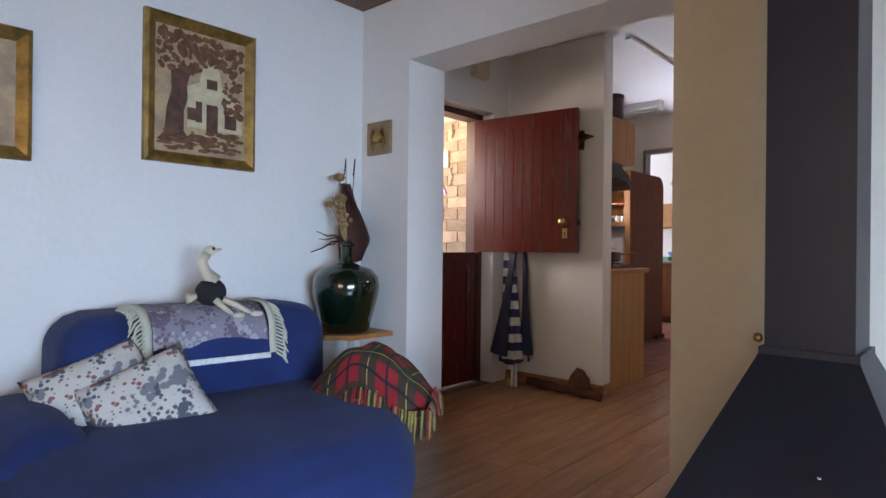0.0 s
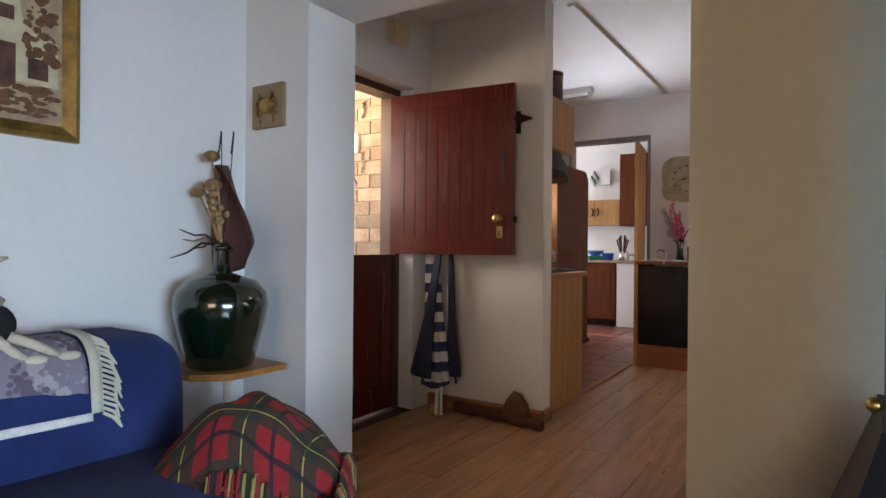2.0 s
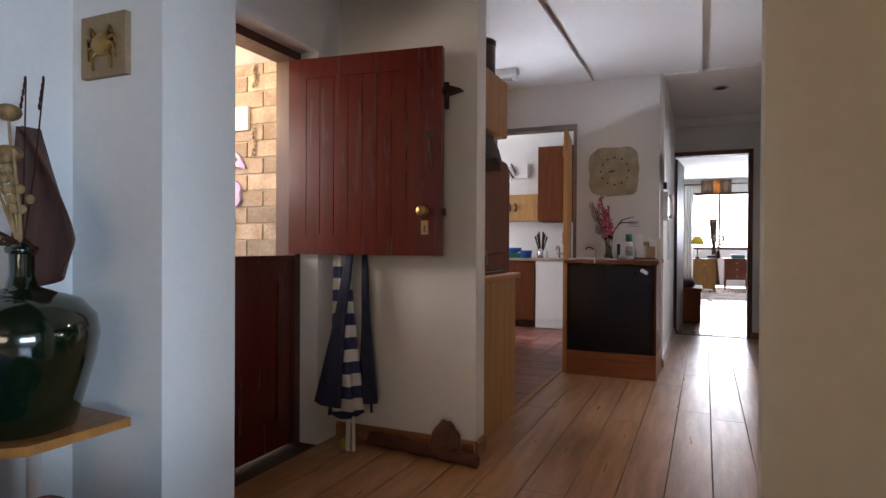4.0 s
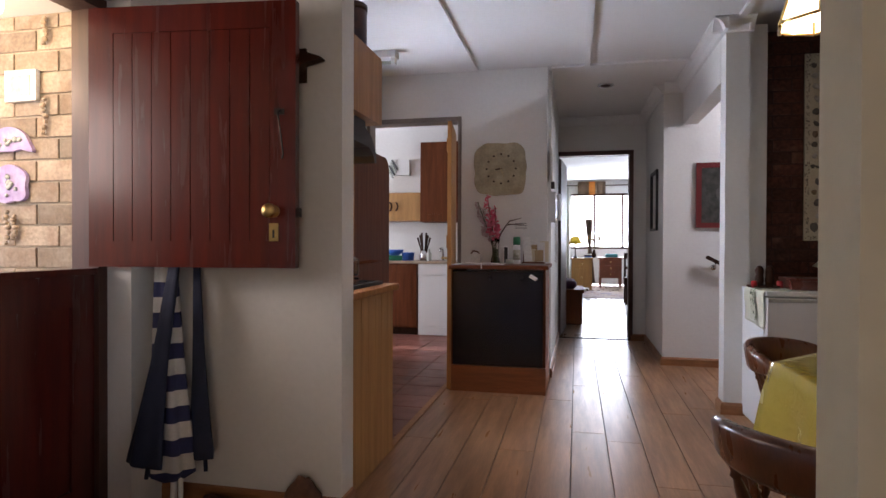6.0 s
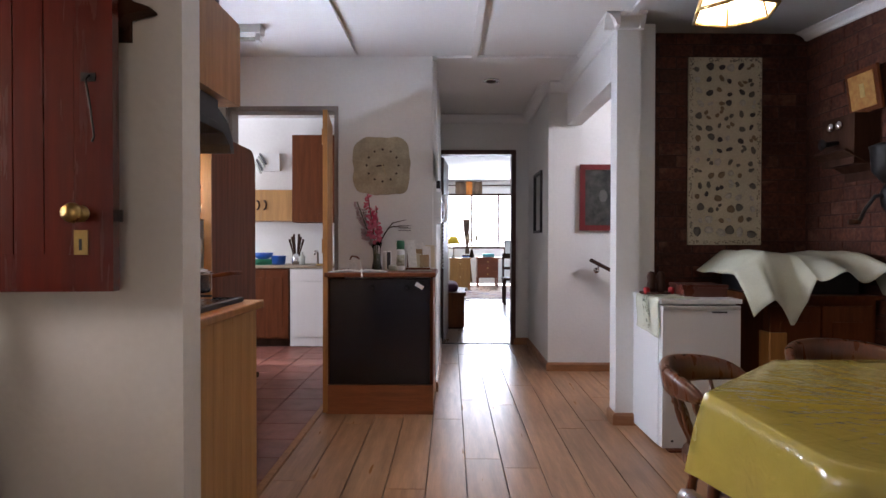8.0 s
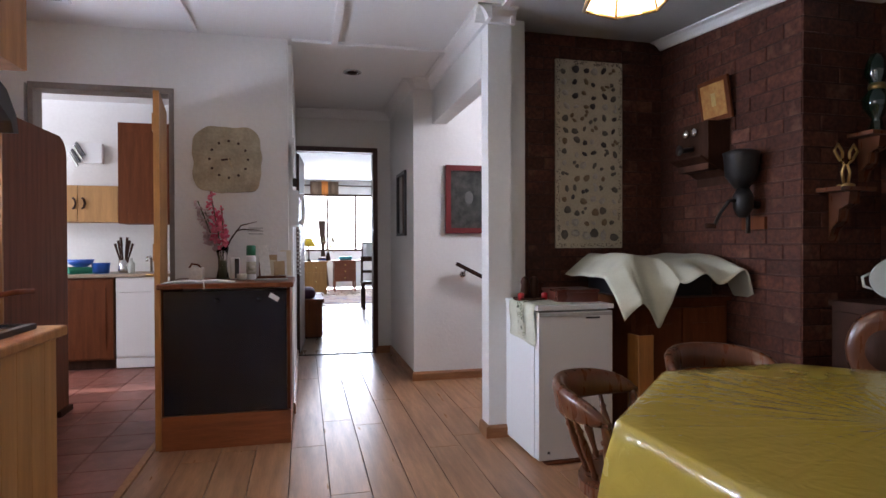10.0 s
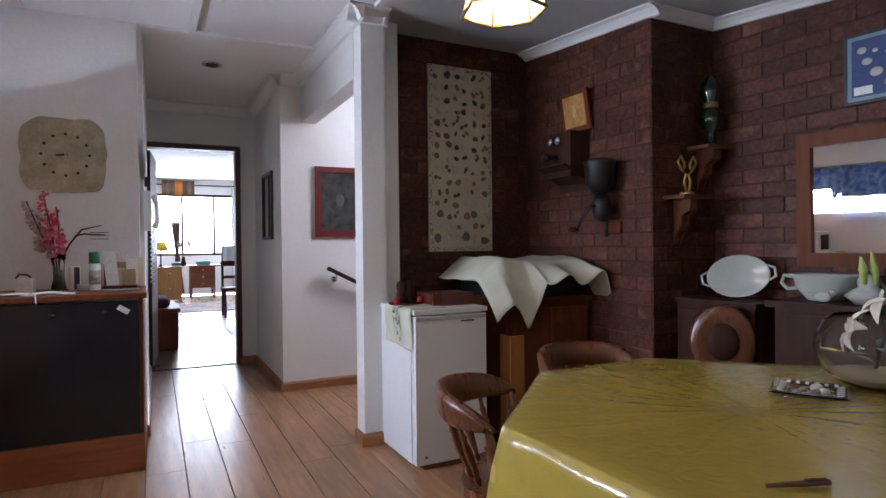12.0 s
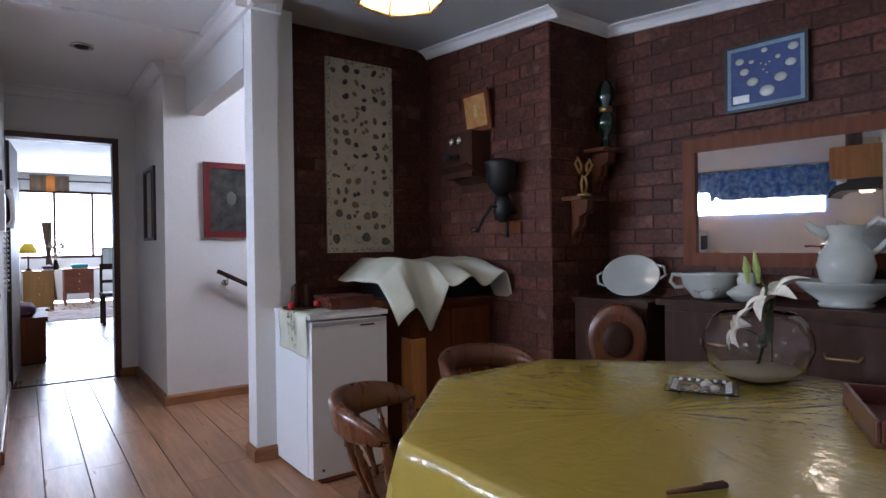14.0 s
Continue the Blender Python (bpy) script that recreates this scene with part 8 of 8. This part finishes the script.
for x0, x1, y0, y1 in ((-0.2, 0.2, 0.138, 0.15), (-0.2, 0.2, -0.15, -0.138), (-0.2, -0.188, -0.138, 0.138), (0.188, 0.2, -0.138, 0.138)):
    part("side", turned(box((x0, x1, y0, y1, 0.0105, 0.065)), tm), ROSE, tb, bevel=0.003)

# the mirror wall stands a few degrees out of square: its furniture is turned with it
SKEW = Matrix.Translation((XB2, YB2, 0)) @ pose(0, 0, 0, 0, 0, 4.6) @ Matrix.Translation((-XB2, -YB2, 0))
for ob in (sb, mir, bp, pot, sw2, cr, bs, jg, bl):
    ob.matrix_world = SKEW @ Matrix.Translation(ob.location)

# the mirror leans a little out from the wall at its top
mir.matrix_world = mir.matrix_world @ pose(0, 0, 0, 0, -0.75, 0)

oval.matrix_world = Matrix.Translation((0.02, -0.07, 0)) @ Matrix.Translation(oval.location)
settle(FAR, "oval_back_chair", "radiogram_cabinet", "record_player", "wooden_board", "linen_cloth", "shell_mosaic", "icon_painting", "wall_telephone_antique", "coffee_grinder", "corner_bracket", "brass_figure", "oil_lamp")
settle(FAR, "sideboard", "blue_storage_box", "corner_cupboard", "serving_platter", "chamber_pot", "ceramic_bird", "soap_dish", "wash_basin", "water_jug", "wall_mirror", "shell_picture")
settle(COLD, "bar_fridge", "wooden_block", "fridge_runner", "wooden_box", "ornament_tray")
settle(MEAL, "dining_table", "tablecloth", "spindle_chair", "fish_bowl", "glass_dish", "pen", "wooden_tray")
settle(pose(0.055, 0.084, 0.022), "pendant_lamp")

# ---------------------------------------------------------------- study at the corridor's end
sw3 = structure("window_4", box((-1.25, 0.95, 18.24, 18.29, 0.95, 1.01), (-1.25, 0.95, 18.24, 18.29, 2.39, 2.45), (-1.25, -1.19, 18.24, 18.29, 1.01, 2.39), (0.89, 0.95, 18.24, 18.29, 1.01, 2.39), (-0.53, -0.48, 18.24, 18.29, 1.01, 2.39), (0.20, 0.25, 18.24, 18.29, 1.01, 2.39)), OLDWOOD, "dark framed study window")
for x0, x1 in ((-1.19, -0.53), (-0.48, 0.20), (0.25, 0.89)):
    part("pane", box((x0, x1, 18.262, 18.266, 1.01, 2.39)), PANE, sw3).visible_shadow = False
backdrop = structure("backdrop", box((-7.0, 7.0, 21.0, 21.05, -0.5, 6.0)), glow("bright_sky_haze", (0.93, 0.97, 1.0), 9.0), "bright hazy daylight outside the study window")
bd2 = structure("backdrop_kitchen", box((-5.2, -5.15, 2.2, 9.0, 0.6, 4.5)), glow("bright_garden_haze", (0.90, 0.96, 1.0), 4.0), "bright daylight outside the kitchen window")
VEIL = surface("white_voile", (0.70, 0.69, 0.64), 0.9, vary=0.05, grain=150, bump=0.1)
BROWNCUR = surface("brown_curtain", (0.17, 0.11, 0.07), 0.9, vary=0.15, grain=150, bump=0.2)
for x0, x1, mat, lab, zb in ((-1.55, -1.12, VEIL, "long white study curtain", 0.05), (0.62, 0.98, VEIL, "long white study curtain", 0.05)):
    c = thing("study_curtain", ((x0 + x1) / 2, 18.08, zb), lab, "curtain", "study curtains")
    part("cloth", sheet(40, 6, lambda u, v: (x0 + (x1 - x0) * u, 18.10 + 0.03 * math.sin(u * 34), 2.62 - (2.62 - zb) * v), 0.003), mat, c, smooth=True)
tied = thing("study_curtain", (-0.62, 18.02, 0.05), "brown curtain tied back beside the desk", "curtain")
part("cloth", sheet(24, 12, lambda u, v: (-0.66 + (0.04 + 0.12 * abs(v - 0.42) ** 0.8) * (u - 0.5) * 2 + 0.06 * v, 18.0 + 0.03 * math.sin(u * 26), 1.75 - 1.7 * v), 0.003), BROWNCUR, tied, smooth=True)
val = thing("valance", (-0.6, 18.1, 2.42), "brown and orange striped fabric valance over the window", "valance")
part("cloth", sheet(30, 3, lambda u, v: (-0.95 + 0.72 * u, 18.04 + 0.02 * math.sin(u * 30), 2.76 - 0.34 * v), 0.003), BROWNCUR, val, smooth=True)
part("orange_band", sheet(8, 3, lambda u, v: (-0.66 + 0.16 * u, 18.005 + 0.01 * math.sin(u * 9), 2.76 - 0.36 * v), 0.003), surface("orange_cloth", (0.62, 0.20, 0.03), 0.85), val, "orange middle band", smooth=True)
rod = single("curtain_rod", tube([(-1.6, 18.1, 2.66), (1.05, 18.1, 2.66)], 0.014), OLDWOOD, "dark wooden curtain rod over the study window", "curtain rod", True)

desk = thing("desk", (0.15, 17.1, 0), "red-brown wooden desk with a bank of drawers", "desk")
DESK = surface("desk_wood", (0.19, 0.060, 0.030), 0.35, vary=0.12, scale=4, grain=30, bump=0.05)
part("top", box((-0.46, 0.95, 16.78, 17.42, 0.72, 0.75)), DESK, desk, bevel=0.006)
part("drawer_case", box((-0.42, 0.10, 16.82, 17.40, 0.24, 0.719)), DESK, desk)
for i in range(3):
    d = part("drawer", box((-0.41, 0.09, 16.80, 16.819, 0.255 + 0.155 * i, 0.40 + 0.155 * i)), DESK, desk, bevel=0.005)
    part("pull", ball((-0.16, 16.79, 0.33 + 0.155 * i), 0.018, steps=8), BRASS, d, smooth=True)
for x in (-0.40, 0.08, 0.92):
    for y in (16.84, 17.38):
        part("leg", box((x - 0.02, x + 0.02, y - 0.02, y + 0.02, 0, 0.24 if x < 0.5 else 0.719)), DESK, desk)
dmr = thing("dressing_mirror", (0.42, 17.25, 0.75), "small dark framed swing mirror on the desk", "mirror")
part("frame", box((0.28, 0.31, 17.22, 17.25, 0.76, 1.18), (0.58, 0.61, 17.22, 17.25, 0.76, 1.18), (0.31, 0.58, 17.22, 17.25, 1.15, 1.18), (0.25, 0.64, 17.18, 17.30, 0.75, 0.78)), OLDWOOD, dmr)
part("glass", box((0.31, 0.58, 17.23, 17.24, 0.80, 1.15)), MIRROR, dmr)
tel3 = single("desk_box", box((-0.28, 0.02, 16.95, 17.15, 0.751, 0.84)), surface("teal_box", (0.05, 0.28, 0.30), 0.5), "teal box standing on the desk", "box", bevel=0.02)
ped = thing("bedside_cabinet", (-0.87, 16.2, 0), "pine bedside cabinet with a drawer", "cabinet")
part("carcass", box((-1.11, -0.63, 16.02, 16.42, 0.06, 0.72)), PINE, ped, bevel=0.004)
part("top", box((-1.13, -0.61, 16.0, 16.44, 0.721, 0.75)), PINE, ped, bevel=0.005)
for z0, z1 in ((0.52, 0.70), (0.10, 0.50)):
    d = part("drawer", box((-1.09, -0.65, 16.002, 16.019, z0, z1)), PINE, ped, bevel=0.006)
    part("pull", ball((-0.87, 15.99, (z0 + z1) / 2), 0.02, steps=8), BRASS, d, smooth=True)
for x in (-1.08, -0.66):
    part("foot", box((x - 0.025, x + 0.025, 16.05, 16.40, 0, 0.06)), PINE, ped)
yl = thing("table_lamp", (-1.02, 16.2, 0.75), "table lamp with a bright yellow shade on the cabinet", "lamp")
part("stem", lathe([(0.06, 0.751), (0.05, 0.77), (0.015, 0.80), (0.015, 1.08)], (-1.02, 16.2, 0), 16), OLDWOOD, yl, smooth=True)
part("shade", lathe([(0.15, 1.08), (0.13, 1.16), (0.075, 1.27)], (-1.02, 16.2, 0), 20), surface("yellow_shade", (0.80, 0.55, 0.03), 0.7, vary=0.05), yl, "yellow fabric shade", smooth=True)
for i in range(4):
    b = single("book", box((-0.82 + 0.005 * i, -0.64, 16.08, 16.30, 0.751 + 0.024 * i, 0.774 + 0.024 * i)), (PAPER, PLAS_B, OLDWOOD, PAPER)[i], "book lying in a pile on the pine cabinet", "book", group="pile of books")
fv = thing("dried_flowers", (-0.72, 16.36, 0.75), "dry flowers in a dark vase by the study window", "vase of flowers")
part("vase", lathe([(0.04, 0.752), (0.06, 0.80), (0.03, 0.92), (0.035, 0.95)], (-0.58, 16.36, 0), 14), OLDWOOD, fv, smooth=True)
bm = bmesh.new()
rq = random.Random(9)
for i in range(24):
    petal_cluster(bm, (-0.58 + rq.uniform(-.14, .14), 16.36 + rq.uniform(-.08, .08), 1.12 + rq.uniform(-.14, .25)), 0.05, 6, rq)
part("dry_blooms", bm, surface("dry_bloom", (0.42, 0.34, 0.20), 0.8, vary=0.2), fv, kind="stuff")

sch = thing("study_chair", (0.02, 12.9, 0), "dark wooden dining chair in the study", "chair")
for x, y, z in ((-0.14, 12.72, 0.44), (0.24, 12.72, 0.44), (-0.14, 13.10, 0.92), (0.24, 13.10, 0.92)):
    part("leg", box((x - 0.018, x + 0.018, y - 0.018, y + 0.018, 0, z)), OLDWOOD, sch, bevel=0.003)
part("seat", box((-0.17, 0.27, 12.70, 13.13, 0.44, 0.48)), OLDWOOD, sch, bevel=0.008)
part("back_rail", box((-0.122, 0.222, 13.09, 13.11, 0.83, 0.92)), OLDWOOD, sch, bevel=0.004)
part("back_rail", box((-0.122, 0.222, 13.09, 13.11, 0.62, 0.67)), OLDWOOD, sch, bevel=0.004)
bsk = single("round_basket", lathe([(0.16, 0.0), (0.18, 0.02), (0.20, 0.62), (0.19, 0.66), (0.05, 0.665)], (0.55, 13.6, 0), 20), LINEN, "pale woven laundry basket in the study", "basket", True)
ch5 = thing("storage_chest", (-1.25, 10.2, 0), "dark wooden storage chest inside the study door", "chest")
part("body", box((-1.62, -0.965, 9.75, 10.55, 0.02, 0.43)), TEAK, ch5, bevel=0.005)
part("lid", box((-1.64, -0.945, 9.73, 10.57, 0.431, 0.475)), TEAK, ch5, bevel=0.006)
part("foot", box((-1.60, -0.98, 9.78, 10.52, 0.0, 0.02)), OLDWOOD, ch5)
cu5 = part("seat_cushion", rounded(-1.60, -1.05, 9.82, 10.45, 0.476, 0.585, 0.05, puff=0.01), surface("plum_cloth", (0.075, 0.018, 0.045), 0.9), smooth=True)
tagged(cu5, "plum coloured cushion on the storage chest", "cushion")
mg = part("magenta_cushion", rounded(-1.62, -1.30, 10.50, 10.66, 0.48, 0.80, 0.06), surface("magenta_cloth", (0.30, 0.02, 0.16), 0.9), smooth=True)
tagged(mg, "magenta cushion standing behind the storage chest", "cushion")
rug = single("study_rug", box((-1.1, 0.5, 13.9, 15.4, 0.001, 0.010)), voronoi_print("rug_wool", (0.42, 0.33, 0.28), [(0.26, 0.12, 0.11), (0.16, 0.14, 0.20)], 9.0), "faded patterned wool rug on the study floor", "rug")
fpz_all = []
for i, z in enumerate((1.62, 1.20)):
    fpz = thing("framed_picture", (0.0, 8.78, z), "small dark framed picture on the study wall", "picture", "study pictures")
    fpz_all.append(fpz)
    part("frame", box((1.325, 1.349, 12.4 + 0.0 * i, 12.8, z, z + 0.30)), OLDWOOD, fpz, bevel=0.003)
    part("print", box((1.322, 1.3245, 12.43, 12.77, z + 0.03, z + 0.27)), PAPER, fpz)
settle(STUDY, "window_4", "backdrop", "study_curtain", "valance", "curtain_rod", "desk", "dressing_mirror", "desk_box", "bedside_cabinet", "table_lamp", "book", "dried_flowers", "study_chair", "round_basket", "storage_chest", "seat_cushion", "magenta_cushion", "study_rug", "wall_study", "ceiling_study")
for ob in fpz_all:
    ob.matrix_basis = STUDY @ ob.matrix_basis
cot = structure("threshold", box((-1.292, -0.493, YD + 0.02, YD + 0.06, 0.0005, 0.006)), OLDWOOD, "dark floor strip in the study doorway")

# ---------------------------------------------------------------- pieces of walls and floors
shared = {}


def piece(name, size, material, chamfer, axis):
    """One shared mesh for a brick, board or tile, its outer edge chamfered; axis is the side that is seen."""
    key = (name, tuple(round(s, 3) for s in size), material.name, axis)
    if key not in shared:
        sx, sy, sz = (s / 2 for s in size)
        c = chamfer
        back = [(-sx, -sy), (sx, -sy), (sx, sy), (-sx, sy)]
        if axis == "z":
            low, mid, top = -sz, sz - c, sz
            rings = [[(x, y, low) for x, y in back], [(x, y, mid) for x, y in back], [(x - math.copysign(c, x), y - math.copysign(c, y), top) for x, y in back]]
        elif axis == "y":
            b = [(-sx, -sz), (sx, -sz), (sx, sz), (-sx, sz)]
            rings = [[(x, sy, z) for x, z in b], [(x, -sy + c, z) for x, z in b], [(x - math.copysign(c, x), -sy, z - math.copysign(c, z)) for x, z in b]]
        else:
            b = [(-sy, -sz), (sy, -sz), (sy, sz), (-sy, sz)]
            rings = [[(sx, y, z) for y, z in b], [(-sx + c, y, z) for y, z in b], [(-sx, y - math.copysign(c, y), z - math.copysign(c, z)) for y, z in b]]
        bm = bmesh.new()
        v = [[bm.verts.new(p) for p in r] for r in rings]
        for a, q in zip(v, v[1:]):
            for i in range(4):
                bm.faces.new((a[i], a[(i + 1) % 4], q[(i + 1) % 4], q[i]))
        bm.faces.new(v[2])
        bm.faces.new(v[0][::-1])
        bmesh.ops.recalc_face_normals(bm, faces=bm.faces)
        mesh = bpy.data.meshes.new(name)
        bm.to_mesh(mesh)
        bm.free()
        mesh.materials.append(material)
        shared[key] = mesh
    return shared[key]


def brickwork(parent, axis, plane, u0, u1, z0, z1, material, seed, length=0.222, height=0.074, joint=0.008):
    """Stretcher bond on the plane y = plane or x = plane, facing the lower side; u runs along the wall."""
    rnd = random.Random(seed)
    row, z = 0, z0
    while z + height * 0.5 < z1:
        h = min(height, z1 - z)
        u = u0 - (length + joint) / 2 * (row % 2)
        while u < u1 - 0.01:
            a, b = max(u, u0), min(u + length, u1)
            if b - a > 0.015:
                w = round(b - a, 3)
                proud = rnd.uniform(0.0, 0.0035)
                mid = (a + b) / 2
                if axis == "y":
                    ob = new("brick", piece("brick", (w, 0.03, h), material, 0.002, "y"))
                    ob.location = (mid, plane + 0.015 - proud, z + h / 2)
                else:
                    ob = new("brick", piece("brick", (0.03, w, h), material, 0.002, "x"))
                    ob.location = (plane + 0.015 - proud, mid, z + h / 2)
                ob.rotation_euler = (0, 0, radians(rnd.uniform(-0.35, 0.35)))
                ob.parent = parent
            u += length + joint
        z += height + joint
        row += 1


LAY = dict(length=0.200, height=0.066, joint=0.008)
wb_a = structure("wall_brick_north", box((-0.012, XB1 + 0.11, YSH + 0.003, YSH + 0.12, FAR_FLOOR, FAR_CEIL + 0.05)), MORTAR_DARK, "dark red face brick wall behind the shell panel")
brickwork(wb_a, "y", YSH, -0.010, XB1, FAR_FLOOR, FAR_CEIL - 0.003, BRICK_DARK, 1, **LAY)
wb_b = structure("wall_brick_breast", box((XB1 + 0.003, XB1 + 0.12, YB2 + 0.009, YSH, FAR_FLOOR, FAR_CEIL + 0.05)), MORTAR_DARK, "dark red face brick chimney breast")
brickwork(wb_b, "x", XB1, YB2 + 0.004, YSH - 0.002, FAR_FLOOR, FAR_CEIL - 0.01, BRICK_DARK, 2, **LAY)
wb_c = structure("wall_brick_return", box((XB1 + 0.009, 1.62, YB2 + 0.003, YB2 + 0.12, FAR_FLOOR, FAR_CEIL + 0.05)), MORTAR_DARK, "dark red face brick return in the alcove")
brickwork(wb_c, "y", YB2, XB1 + 0.002, XB2, FAR_FLOOR, FAR_CEIL - 0.01, BRICK_DARK, 3, **LAY)
wb_d = structure("wall_brick_east", box((XB2 + 0.003, XB2 + 0.15, 2.60, YB2, FAR_FLOOR, FAR_CEIL + 0.05)), MORTAR_DARK, "dark red face brick wall behind the sideboard")
brickwork(wb_d, "x", XB2, 2.70, YB2 - 0.002, 0.80, FAR_CEIL - 0.01, BRICK_DARK, 4, **LAY)
for ob in (wb_a, wb_b, wb_c):
    ob.matrix_world = FAR
wb_d.matrix_world = FAR @ SKEW
brickwork(porch, "y", YP, -4.55, -3.13, 0.92, 2.155, BRICK_PALE, 5, 0.232, 0.088, 0.010)

# floor boards
PITCH, rb = 0.196, random.Random(12)
k = -7
while -1.50 + PITCH * k < 3.14:
    x = -1.50 + PITCH * k
    if x + PITCH > XW - 0.02:
        y_end = 2.46 if x > 1.5 else YD
        y = -2.95 + rb.uniform(-1.2, 0)
        while y < y_end:
            ln = rb.choice((1.2, 1.8, 2.4))
            a, b = max(y, -2.95), min(y + ln, y_end)
            if x < -2.1 and b > 4.15:
                b = 4.15
            if b - a > 0.05 and a < y_end:
                wide = PITCH - 0.004
                ob = new("board", piece("board", (wide, round(b - a - 0.0015, 3), 0.012), PLANK, 0.0016, "z"))
                ob.location = (x + PITCH / 2, (a + b) / 2, -0.006)
                ob.parent = floor
            y += ln
    k += 1
bm = bmesh.new()
for i in range(24):
    x = -3.15 + 0.19 * i
    box((x, x + 0.186, YD + 0.001, 18.2, -0.012, -0.0005), bm=bm)
study_floor = structure("floor_study", bm, surface("study_laminate", (0.30, 0.20, 0.13), 0.28, vary=0.1, scale=4, grain=24, stretch=(5, 0.5, 1), bump=0.03, island=0.08), "pale laminate boards of the study floor")

# kitchen tiles
tiles = structure("floor_kitchen", box((-5.4, -2.112, 4.15, 9.2, -0.011, -0.002)), GROUT, "dark grout bed of the kitchen tiles")
for i in range(9):
    for j in range(17):
        x1, y0 = -2.112 - 0.302 * i, 4.16 + 0.302 * j - 0.01
        if x1 - 0.296 < -5.4 or y0 + 0.296 > 9.2:
            continue
        ob = new("tile", piece("tile", (0.296, 0.296, 0.012), TILE_RED, 0.002, "z"))
        ob.location = (x1 - 0.148, y0 + 0.148, 0.0015)
        ob.parent = tiles
structure("trim_threshold", box((-2.110, -2.070, 4.16, 6.74, -0.006, 0.010)), OAK, "pale wooden strip between tiles and boards", bevel=0.003)
